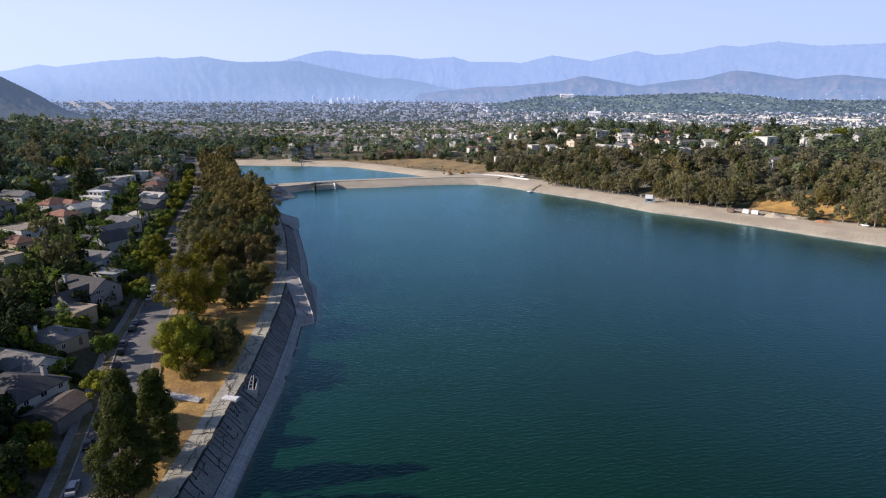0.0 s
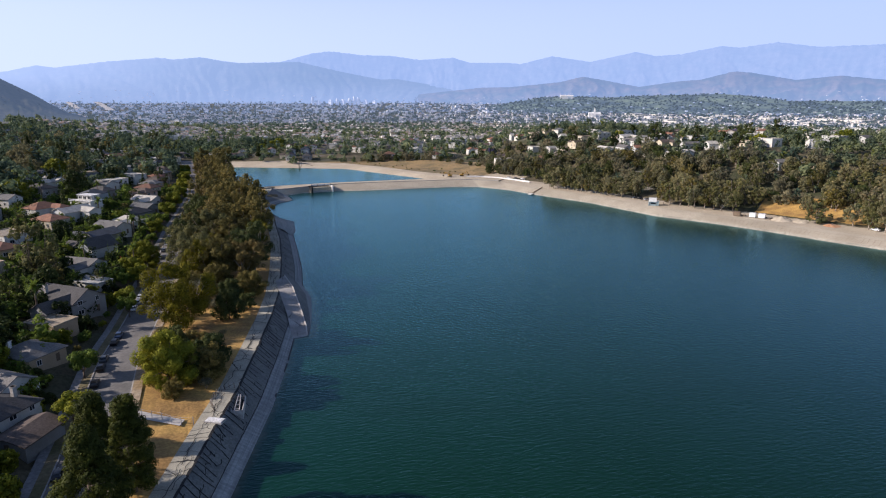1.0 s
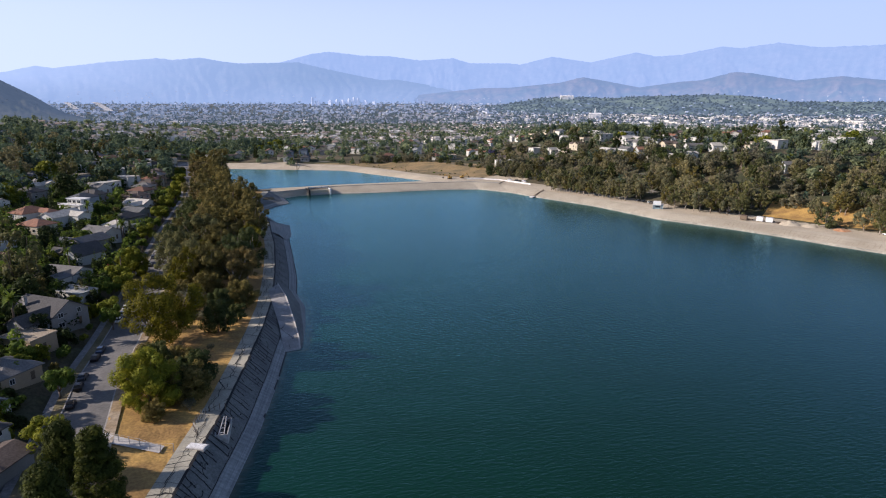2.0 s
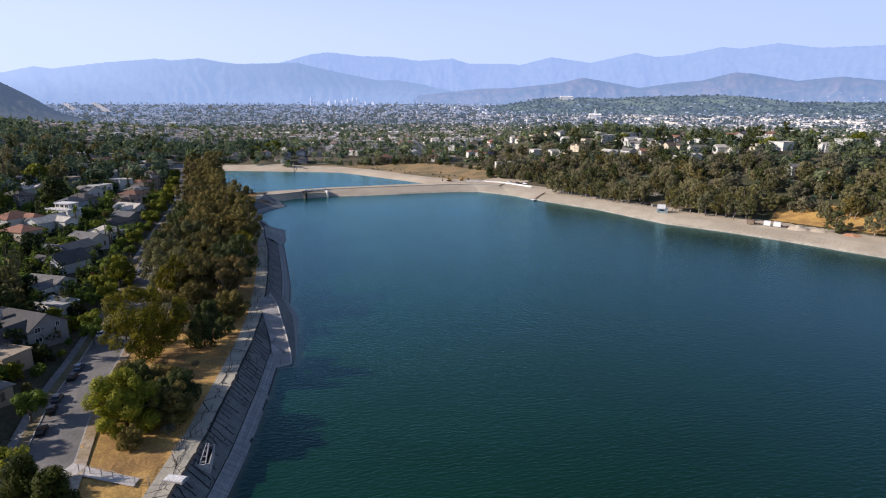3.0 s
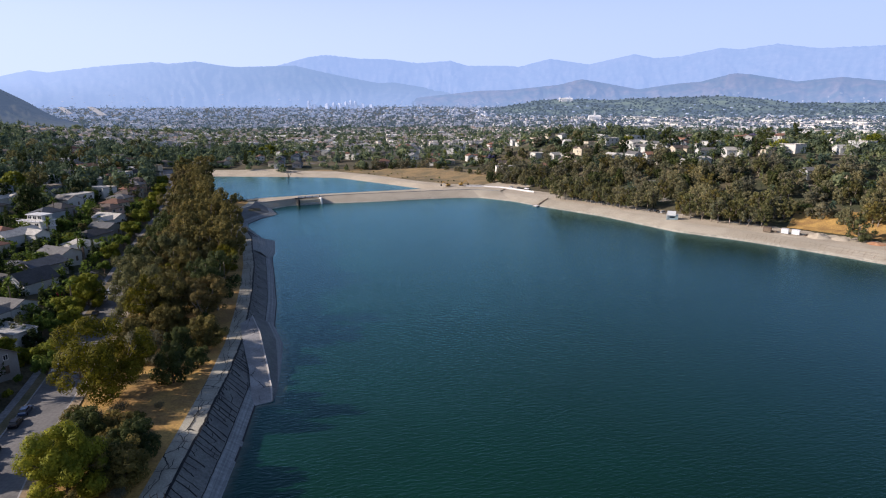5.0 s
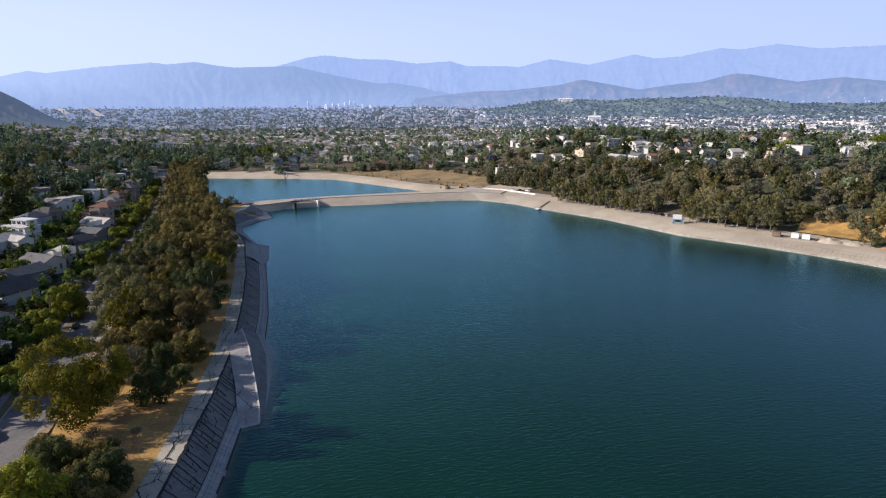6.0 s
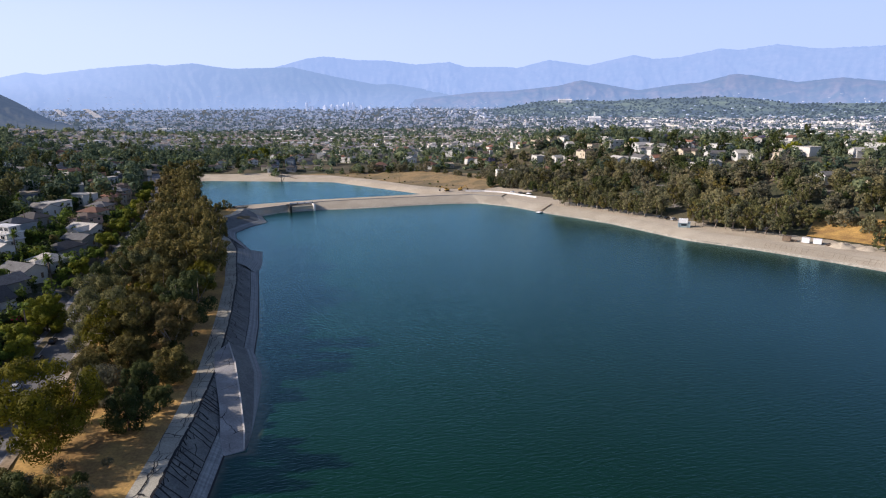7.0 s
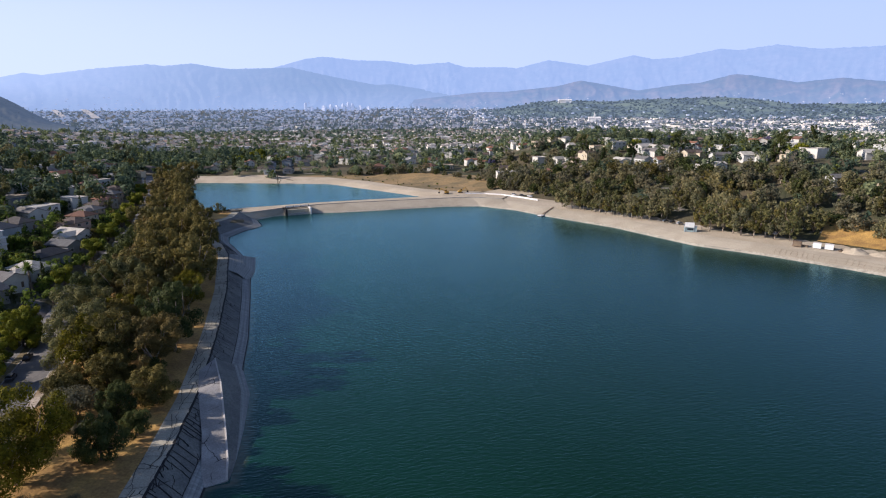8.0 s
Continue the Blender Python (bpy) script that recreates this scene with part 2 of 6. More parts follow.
M = {
    "water": water_material("water"),
    "shallow": water_material("shallow_water", True),
    "ground": ground_material("ground"),
    "asphalt": surface("asphalt", (0.145, 0.14, 0.132), (0.195, 0.186, 0.173), 1.5, 0.12, grain=0.6),
    "concrete": surface("concrete", (0.3, 0.29, 0.275), (0.38, 0.365, 0.34), 1.2, 0.1, tint=0.0),
    "apron": banded("apron_concrete", (0.2, 0.21, 0.206), (0.3, 0.312, 0.298)),
    "slope": surface("old_asphalt", (0.116, 0.121, 0.118), (0.157, 0.162, 0.15), 2.0, 0.2),
    "tar": surface("tar", (0.012, 0.012, 0.013), (0.02, 0.02, 0.021), 3, 0.4, 0.7),
    "path": cracked("path_asphalt", (0.355, 0.332, 0.26), (0.46, 0.43, 0.335), 0.11, 0.012),
    "ramp": cracked("ramp_concrete", (0.28, 0.27, 0.25), (0.4, 0.385, 0.36), 0.12, 0.012),
    "east_slope": surface("dusty_paving", (0.36, 0.315, 0.235), (0.43, 0.38, 0.29), 5.0, 0.05),
    "wet_edge": surface("pale_wet_concrete", (0.33, 0.3, 0.24), (0.43, 0.39, 0.31), 0.7, 0.08),
    "sand": surface("sand", (0.43, 0.365, 0.265), (0.51, 0.44, 0.325), 4.0, 0.06),
    "shoulder": surface("dusty_shoulder", (0.42, 0.36, 0.28), (0.26, 0.185, 0.1), 1.2, 0.09, relief=0.4),
    "dry_grass": surface("dry_grass", (0.5, 0.31, 0.09), (0.32, 0.19, 0.065), 1.6, 0.12, relief=0.6, depth=0.15),
    "weedy": surface("weedy_field", (0.33, 0.23, 0.105), (0.19, 0.15, 0.075), 0.5, 0.05, relief=0.5, depth=0.1),
    "joint": surface("open_joint", (0.2, 0.15, 0.1), (0.28, 0.215, 0.15), 2.0, 0.2),
    "pale_slab": surface("pale_slab", (0.5, 0.47, 0.42), (0.58, 0.55, 0.5), 1.5, 0.2, grain=0.6),
    "bark": surface("bark", (0.12, 0.09, 0.065), (0.2, 0.16, 0.12), 3.0, 0.5),
    "pale_bark": surface("pale_bark", (0.36, 0.31, 0.25), (0.2, 0.155, 0.115), 2.0, 0.4),
    "leaf_olive": foliage("leaf_olive", (0.1, 0.08, 0.026), (0.21, 0.155, 0.055)),
    "leaf_brown": foliage("leaf_brown", (0.1, 0.073, 0.029), (0.21, 0.143, 0.06)),
    "leaf_gold": foliage("leaf_gold", (0.06, 0.055, 0.006), (0.2, 0.16, 0.014)),
    "leaf_gum": foliage("leaf_gum", (0.09, 0.084, 0.035), (0.2, 0.172, 0.078)),
    "leaf_pale": foliage("leaf_pale", (0.15, 0.125, 0.068), (0.3, 0.245, 0.14)),
    "leaf_shade": foliage("leaf_shade", (0.04, 0.055, 0.02), (0.1, 0.1, 0.035)),
    "leaf_dark": foliage("leaf_dark", (0.024, 0.036, 0.013), (0.055, 0.066, 0.022)),
    "leaf_bright": foliage("leaf_bright", (0.125, 0.135, 0.014), (0.28, 0.25, 0.03)),
    "leaf_pine": foliage("leaf_pine", (0.026, 0.034, 0.008), (0.088, 0.09, 0.018)),
    "leaf_green": foliage("leaf_green", (0.075, 0.11, 0.02), (0.17, 0.2, 0.035)),
    "leaf_grey": foliage("leaf_grey", (0.125, 0.105, 0.068), (0.25, 0.205, 0.14)),
    "leaf_pink": foliage("leaf_pink", (0.35, 0.02, 0.08), (0.5, 0.04, 0.12)),
    "leaf_violet": foliage("leaf_violet", (0.13, 0.1, 0.2), (0.2, 0.16, 0.28)),
    "glass": glass_material("window_glass"),
    "digger": surface("digger_yellow", (0.5, 0.3, 0.05), (0.4, 0.24, 0.05), 3, 0.4, 0.5),
    "rubber": surface("rubber", (0.02, 0.02, 0.02), (0.03, 0.03, 0.03)),
    "steel": surface("painted_steel", (0.42, 0.42, 0.41), (0.32, 0.31, 0.3), 4, 0.5, 0.5),
    "parkway": surface("worn_grass", (0.12, 0.11, 0.05), (0.2, 0.16, 0.09), 1.5, 0.2),
    "pavement": surface("old_pavement", (0.2, 0.195, 0.185), (0.27, 0.26, 0.245), 1.2, 0.12),
    "wood": surface("weathered_wood", (0.14, 0.1, 0.07), (0.2, 0.15, 0.1), 4, 0.5),
    "white": surface("white_paint", (0.72, 0.72, 0.7), (0.64, 0.63, 0.6), 3, 0.3, 0.6),
    "white_line": surface("road_paint", (0.6, 0.6, 0.56), (0.5, 0.5, 0.47), 3, 0.5),
    "teal": surface("teal_paint", (0.24, 0.32, 0.34), (0.28, 0.36, 0.37), 3, 0.3, 0.6),
    "terracotta": surface("terracotta_tiles", (0.24, 0.125, 0.085), (0.18, 0.1, 0.075), 3, 0.4, tint=0.25),
    "orange_soil": surface("orange_soil", (0.42, 0.2, 0.1), (0.5, 0.3, 0.17), 1, 0.2),
}
WALLS = [surface("stucco_%s" % n, a, tuple(c * 0.9 for c in a), 3, 0.3, tint=0.1, grain=0.3) for n, a in
         (("white", (0.56, 0.56, 0.55)), ("cream", (0.5, 0.45, 0.36)), ("grey", (0.27, 0.27, 0.275)), ("tan", (0.42, 0.33, 0.24)),
          ("pink", (0.6, 0.42, 0.35)), ("blue_grey", (0.3, 0.34, 0.38)))]
ROOFS = [surface("shingle_%s" % n, a, tuple(c * 0.8 for c in a), 2.5, 0.4, relief=0.5, tint=0.12) for n, a in
         (("grey", (0.16, 0.16, 0.165)), ("dark", (0.085, 0.082, 0.085)), ("brown", (0.12, 0.095, 0.085)), ("tan", (0.34, 0.29, 0.23)),
          ("pale", (0.46, 0.45, 0.43)), ("slate", (0.1, 0.11, 0.13)))] + [M["terracotta"]]
CAR_PAINT = [surface("car_paint_%s" % n, a, a, 1, 0.3, 0.3, 0.5, 0.0, metal=0.2) for n, a in
             (("black", (0.012, 0.012, 0.014)), ("grey", (0.09, 0.1, 0.11)), ("silver", (0.4, 0.41, 0.42)), ("white", (0.72, 0.72, 0.72)),
              ("blue", (0.04, 0.07, 0.14)), ("red", (0.25, 0.03, 0.03)))]


# ---- mesh helpers ----
def mesh_object(name, verts, faces, material, parent=None, label="", slots=None, smooth=False, uvs=None):
    me = bpy.data.meshes.new(name)
    me.from_pydata(verts, [], faces)
    for one in (material if isinstance(material, (list, tuple)) else [material]):
        me.materials.append(one)
    if slots is not None:
        me.polygons.foreach_set("material_index", slots)
    if smooth:
        me.polygons.foreach_set("use_smooth", [True] * len(me.polygons))
    if uvs is not None:
        layer = me.uv_layers.new(name="UVMap")
        idx = np.empty(len(me.loops), dtype=np.int32)
        me.loops.foreach_get("vertex_index", idx)
        layer.data.foreach_set("uv", np.asarray(uvs, dtype=np.float32)[idx].ravel())
    me.update()
    ob = new(name, me)
    if parent is not None:
        ob.parent = parent
    if label:
        ob["label"] = label
    return ob


def part(name, bm, material, parent, label="", smooth=False):
    me = bpy.data.meshes.new(name)
    bm.to_mesh(me)
    bm.free()
    me.materials.append(material)
    if smooth:
        me.polygons.foreach_set("use_smooth", [True] * len(me.polygons))
    ob = new(name, me)
    ob.parent = parent
    if label:
        ob["label"] = label
    return ob


def box(bm, x0, y0, z0, x1, y1, z1, m=None):
    v = [bm.verts.new(c) for c in ((x0, y0, z0), (x1, y0, z0), (x1, y1, z0), (x0, y1, z0), (x0, y0, z1), (x1, y0, z1), (x1, y1, z1), (x0, y1, z1))]
    for f in ((3, 2, 1, 0), (4, 5, 6, 7), (0, 1, 5, 4), (1, 2, 6, 5), (2, 3, 7, 6), (3, 0, 4, 7)):
        bm.faces.new([v[i] for i in f])
    if m is not None:
        bmesh.ops.transform(bm, matrix=m, verts=v)
    return bm


def box_bm(*a):
    return box(bmesh.new(), *a)


def tube(verts, faces, p0, p1, r0, r1, seg=6):
    p0, p1 = Vector(p0), Vector(p1)
    q = (p1 - p0).to_track_quat("Z", "Y").to_matrix()
    base = len(verts)
    for p, r in ((p0, r0), (p1, r1)):
        for i in range(seg):
            a = 2 * math.pi * i / seg
            verts.append(tuple(p + q @ Vector((math.cos(a) * r, math.sin(a) * r, 0))))
    for i in range(seg):
        j = (i + 1) % seg
        faces.append((base + i, base + j, base + seg + j, base + seg + i))
    faces.append(tuple(base + seg + i for i in range(seg)))
    faces.append(tuple(base + i for i in reversed(range(seg))))


def empty(name, m, label="", category="", group=""):
    ob = new(name)
    ob.matrix_basis = m
    return tagged(ob, label, category, group)


def along(points, n):
    """n points evenly spaced along a line of 3D points."""
    p = np.array(points, dtype=float)
    s = np.concatenate([[0], np.cumsum(np.linalg.norm(np.diff(p, axis=0), axis=1))])
    t = np.linspace(0, s[-1], n)
    return np.stack([np.interp(t, s, p[:, k]) for k in range(3)], axis=1), s[-1]


def loft(name, lines, n, cross, material, label, rough=0.0, kind="structure", category="", parent=None):
    """A sheet through matching lines, with cross rows between each two; UVs in metres along and across."""
    P = [np.array(one, dtype=float) for one in lines]
    share = np.mean([np.concatenate([[0], np.cumsum(np.linalg.norm(np.diff(p, axis=0), axis=1))]) for p in P], axis=0)
    rows = [np.stack([np.interp(np.linspace(0, share[-1], n), share, p[:, k]) for k in range(3)], axis=1) for p in P]
    lengths = [share[-1]]
    sheet, v, at = [], [], 0.0
    for a, b in zip(rows, rows[1:]):
        w = float(np.mean(np.linalg.norm(b - a, axis=1)))
        for k in range(cross):
            f = k / cross
            sheet.append(a * (1 - f) + b * f)
            v.append(at + w * f)
        at += w
    sheet.append(rows[-1])
    v.append(at)
    sheet = np.array(sheet)
    if rough:
        for r in range(1, len(sheet) - 1):
            for c in range(n):
                x, y, z = sheet[r, c]
                sheet[r, c, 2] += rough * noise.noise((x * 0.25, y * 0.25, 3.1))
    u = np.linspace(0, max(lengths), n)
    verts = [tuple(p) for p in sheet.reshape(-1, 3)]
    uvs = [(u[c], v[r]) for r in range(len(sheet)) for c in range(n)]
    faces = [(r * n + c, r * n + c + 1, (r + 1) * n + c + 1, (r + 1) * n + c) for r in range(len(sheet) - 1) for c in range(n - 1)]
    p, q, s = (Vector(verts[i]) for i in faces[0][:3])
    if (q - p).cross(s - p).z < 0:
        faces = [f[::-1] for f in faces]
    ob = mesh_object(name, verts, faces, material, parent, uvs=uvs, smooth=False)
    return tagged(ob, label, category, "", kind) if parent is None else ob


# ---- the plan ----
def line(z, *xy):
    return [(x, y, z) for x, y in xy]


WATER_WEST = [(-36, -160), (-36.5, 0), (-38, 60), (-39.2, 105), (-40.3, 130), (-41.2, 150), (-43.8, 176), (-47, 200), (-50, 228), (-57.5, 256), (-63, 279), (-75, 320),
              (-84, 350), (-92, 380), (-102, 396), (-120, 428), (-125, 443), (-122, 461), (-114.5, 478), (-125, 500)]
TOP_WEST = [(-45, -160), (-45, 0), (-45.2, 60), (-45.9, 105), (-47.7, 130), (-48.8, 150), (-51.8, 176), (-54.8, 200), (-58.9, 225), (-65.2, 252), (-71.6, 277), (-82.5, 316),
            (-92.5, 346), (-102, 375), (-113, 398), (-132, 424), (-141, 445), (-138, 462), (-134, 479), (-137, 500)]
DAM_WATER = [(-125, 500), (-116, 513), (-92, 525), (-70, 527), (-41, 535), (-16, 544), (10, 551), (35, 551), (59, 531)]
DAM_NEAR = [(-137, 500), (-111, 524), (-92, 538), (-67, 547), (-42, 554), (-17, 561), (8, 568), (28, 571), (52, 563)]
DAM_FAR = [(-152, 520), (-116, 537), (-95, 548), (-70, 557), (-44, 566), (-18, 575), (5, 580), (30, 584), (58, 576)]
WATER_EAST = [(59, 531), (75, 508), (113, 464), (143, 412), (172, 386), (195, 360), (214, 335), (235, 311), (300, 230), (340, 120), (345, 0), (330, -160)]
TOP_EAST = [(52, 563), (86, 519), (124, 474), (153, 423), (180, 398), (205, 371), (225, 345), (246, 321), (312, 239), (354, 124), (359, 0), (344, -160)]
BACK_EAST = [(62, 584), (104, 540), (143, 492), (172, 446), (197, 421), (223, 390), (245, 362), (266, 338), (335, 252), (378, 128), (384, 0), (370, -160)]
IVAN = [(-232, 650), (-240, 694), (-158, 684), (-106, 676), (-60, 632), (-14, 588), (-34, 579), (-80, 569), (-122, 556), (-165, 532), (-190, 560), (-215, 605)]
LAKE = WATER_WEST + DAM_WATER[1:] + WATER_EAST[1:]
ROAD = [(-72, -160), (-62, -20), (-58.5, 50), (-59.5, 95), (-73.5, 133), (-85, 162), (-93, 190), (-113, 252), (-120, 272), (-138, 325), (-178, 452), (-222, 560), (-286, 690), (-390, 940)]


def road_x(y):
    return np.interp(y, [p[1] for p in ROAD], [p[0] for p in ROAD])


def signed(x, y, poly):
    """Distance to the outline of poly: positive outside, negative inside."""
    x, y = np.asarray(x, float), np.asarray(y, float)
    best, inside = np.full(x.shape, 1e9), np.zeros(x.shape, bool)
    for (ax, ay), (bx, by) in zip(poly, poly[1:] + poly[:1]):
        dx, dy = bx - ax, by - ay
        t = np.clip(((x - ax) * dx + (y - ay) * dy) / (dx * dx + dy * dy + 1e-9), 0, 1)
        best = np.minimum(best, np.hypot(x - ax - t * dx, y - ay - t * dy))
        cross = ((ay > y) != (by > y)) & (x < dx * (y - ay) / (dy + (1e-9 if dy >= 0 else -1e-9)) + ax)
        inside ^= cross
    return np.where(inside, -best, best)


def smooth(a, b, v):
    t = np.clip((v - a) / (b - a), 0, 1)
    return t * t * (3 - 2 * t)


def rolling(x, y):
    return 2.2 * np.sin(x / 61.0 + 1.3) * np.sin(y / 74.0) + 1.2 * np.sin(x / 29.0 + y / 41.0)


def height(x, y):
    """The lie of the land."""
    x, y = np.asarray(x, float), np.asarray(y, float)
    lake, ivan = signed(x, y, LAKE), signed(x, y, IVAN)
    d = np.minimum(lake, ivan)
    west = (road_x(y) - x) * 0.94
    r = np.hypot(x, y)
    north = 1 - smooth(900, 1800, y)
    valley = 8 - 8 * smooth(900, 1700, y) + 80 * smooth(1900, 4500, r)
    hill_w = 50 * (1 - np.exp(-np.maximum(west - 12, 0) / 290)) * north
    hill_e = (-3.5 + 12 * smooth(34, 85, lake) + 22 * smooth(70, 195, lake) - 27 * smooth(250, 500, lake)) * smooth(30, 150, x) * north
    h = valley + hill_w + hill_e + rolling(x, y) * smooth(60, 220, d) * (0.4 + 0.6 * north)
    flat = np.where((west < 9) & (x < -20) & (y < 720), 5.0, np.where((x > 30) & (lake < 34), 3.2, h))
    flat = np.where((x > -140) & (x < 72) & (y > 494) & (y < 612) & (ivan < 62), 0.5, flat)
    flat = np.where((x > 20) & (x < 100) & (y > 494) & (y < 600) & (lake < 30), 0.5, flat)
    shore = 4.2 + 3.8 * smooth(42, 100, d)
    h = h - smooth(500, 560, y) * (1 - smooth(105, 170, x)) * smooth(-200, -140, x) * (1 - smooth(730, 790, y)) * np.maximum(h - shore, 0)
    h = np.where((d < 60) | ((west < 9) & (west > -80)), np.minimum(h, flat), h)
    bank = np.where((x > 40) & (ivan > 40), 0.26 * lake - 1.5, np.where(ivan < lake, 0.2 * ivan - 0.4, 0.6 * lake - 2.8))
    return np.where(d < 45, np.minimum(h, np.maximum(bank, -5)), h)


def ground_z(x, y):
    return float(height(np.array([x]), np.array([y]))[0])


# ---- ground, water, banks ----
def steps(*runs):
    out = []
    for a, b, s in runs:
        out += list(np.arange(a, b, s))
    return np.array(out)


def build_ground():
    xs = steps((-4900, -1500, 120), (-1500, -600, 30), (-600, -260, 10), (-260, 280, 4), (280, 700, 12), (700, 1500, 30), (1500, 4901, 120))
    ys = steps((-500, -160, 40), (-160, 60, 20), (60, 720, 4), (720, 1300, 12), (1300, 2400, 36), (2400, 4901, 100))
    gx, gy = np.meshgrid(xs, ys)
    gz = height(gx.ravel(), gy.ravel())
    verts = np.stack([gx.ravel(), gy.ravel(), gz], axis=1).tolist()
    n = len(xs)
    faces = [(r * n + c, r * n + c + 1, (r + 1) * n + c + 1, (r + 1) * n + c) for r in range(len(ys) - 1) for c in range(n - 1)]
    ob = mesh_object("ground", verts, faces, M["ground"], smooth=True)
    tagged(ob, "dry brown and green ground of hills and valley", "ground", kind="structure")


build_ground()


def sheet_water(name, poly, z, label):
    bm = bmesh.new()
    f = bm.faces.new([bm.verts.new((x, y, z)) for x, y in poly])
    if f.normal.z < 0:
        f.normal_flip()
    bmesh.ops.triangulate(bm, faces=[f])
    me = bpy.data.meshes.new(name)
    bm.normal_update()
    for g in bm.faces:
        if g.normal.z < 0:
            g.normal_flip()
    bm.to_mesh(me)
    bm.free()
    me.materials.append(M["water"])
    tagged(new(name, me), label, "water", kind="structure")


def grown(poly, by):
    """The outline moved outwards by a few metres, to run under the banks."""
    out = []
    cx, cy = sum(p[0] for p in poly) / len(poly), sum(p[1] for p in poly) / len(poly)
    for x, y in poly:
        d = math.hypot(x - cx, y - cy)
        out.append((x + (x - cx) / d * by, y + (y - cy) / d * by))
    return out


sheet_water("water", [(-300, -170), (400, -170), (400, 300), (130, 500), (60, 556), (-20, 556), (-150, 522), (-150, 400), (-90, 330), (-60, 170), (-50, 0)][1:], 0.0,
            "deep teal reservoir water with fine ripples")
sheet_water("water_upper", grown(IVAN, 5), 2.2, "blue water of the smaller upper basin")


def between(a, b, f, z):
    return [(p[0] + (q[0] - p[0]) * f, p[1] + (q[1] - p[1]) * f, z) for p, q in zip(a, b)]


def shifted(a, by, z=None):
    """The line moved sideways to its left by so many metres."""
    p = np.array([(q[0], q[1]) for q in a], dtype=float)
    t = np.gradient(p, axis=0)
    t /= np.linalg.norm(t, axis=1)[:, None]
    q = p + np.stack([-t[:, 1], t[:, 0]], axis=1) * by
    return [(x, y) for x, y in q] if z is None else [(x, y, z) for x, y in q]


loft("apron_west", [line(-0.9, *shifted(WATER_WEST, -1.9)), between(WATER_WEST, TOP_WEST, 0.35, 1.7)], 260, 2, M["apron"], "grey concrete apron sloping into the water", 0.04)
loft("slope_west", [between(WATER_WEST, TOP_WEST, 0.35, 1.72), between(WATER_WEST, TOP_WEST, 1.0, 6.0)], 260, 4, M["slope"], "dark cracked asphalt slope of the reservoir bank", 0.06)
loft("wet_line", [line(-0.25, *shifted(WATER_WEST, -0.75)), line(0.22, *shifted(WATER_WEST, 0.1))], 260, 1, M["tar"], "dark wet line where water meets the apron")
PATH_OUT = shifted(TOP_WEST, 4.6)
loft("path_west", [line(6.0, *TOP_WEST), line(6.12, *PATH_OUT)], 260, 2, M["path"], "cracked pale asphalt path along the bank", 0.03)
ROAD_FINE = [tuple(p[:2]) for p in along([(x, y, 0) for x, y in ROAD], 120)[0]]
EDGE_E = [(float(road_x(y)) + 5.3, y) for _, y in PATH_OUT]
loft("verge", [line(6.1, *PATH_OUT), between(PATH_OUT, EDGE_E, 0.3, 6.5), between(PATH_OUT, EDGE_E, 0.8, 7.1), line(7.32, *EDGE_E)], 260, 6, M["dry_grass"],
     "dry golden grass verge under the trees", 0.25)
loft("road", [line(7.2, *shifted(ROAD_FINE, 4.7)), line(7.3, *ROAD_FINE), line(7.2, *shifted(ROAD_FINE, -4.9))], 240, 2, M["asphalt"], "grey asphalt street beside the park")
loft("shoulder", [line(7.37, *shifted(ROAD_FINE, -5.2)), line(7.42, *shifted(ROAD_FINE, -7.4))], 240, 2, M["shoulder"], "dusty pale shoulder between street and verge", 0.05)
for side, name in ((1, "kerb_west"), (-1, "kerb_east")):
    loft(name, [line(7.1, *shifted(ROAD_FINE, (4.68 if side > 0 else 4.88) * side)), line(7.36, *shifted(ROAD_FINE, (4.7 if side > 0 else 4.9) * side)), line(7.36, *shifted(ROAD_FINE, (5.0 if side > 0 else 5.2) * side)), line(7.0, *shifted(ROAD_FINE, (5.05 if side > 0 else 5.25) * side))],
         240, 1, M["concrete"], "low concrete kerb of the street")
loft("parkway", [line(7.33, *shifted(ROAD_FINE, 5.0)), line(7.38, *shifted(ROAD_FINE, 7.0))], 240, 2, M["parkway"], "narrow worn grass strip along the kerb", 0.05)
loft("pavement", [line(7.38, *shifted(ROAD_FINE, 7.0)), line(7.42, *shifted(ROAD_FINE, 8.8)), line(5.5, *shifted(ROAD_FINE, 9.6))], 240, 1, M["pavement"], "grey concrete pavement before the houses")
loft("dam", [line(-0.9, *DAM_WATER), between(DAM_WATER, DAM_NEAR, 0.22, 0.9)], 160, 2, M["wet_edge"], "pale concrete foot of the dam at the water", 0.04)
loft("dam_face", [between(DAM_WATER, DAM_NEAR, 0.22, 0.92), line(4.5, *DAM_NEAR)], 160, 3, M["east_slope"], "dusty paved face of the low dividing dam", 0.015)
loft("dam_crest", [line(4.5, *DAM_NEAR), line(4.6, *DAM_FAR), [(x - 2, y + 9, 1.4) for x, y in DAM_FAR]], 160, 2, M["sand"], "sandy pale crest of the dividing dam", 0.03)
loft("slope_foot", [line(-0.9, *WATER_EAST), between(WATER_EAST, TOP_EAST, 0.25, 0.9)], 200, 2, M["wet_edge"], "pale concrete foot of the far bank", 0.02)
loft("slope_east", [between(WATER_EAST, TOP_EAST, 0.25, 0.92), between(WATER_EAST, TOP_EAST, 0.7, 2.9), line(3.8, *TOP_EAST)], 200, 4, M["east_slope"], "dusty paved reservoir slope in the sun", 0.02)
loft("bench_east", [line(3.8, *TOP_EAST), line(4.4, *BACK_EAST)], 200, 4, M["sand"], "dusty pale track along the far bank", 0.05)
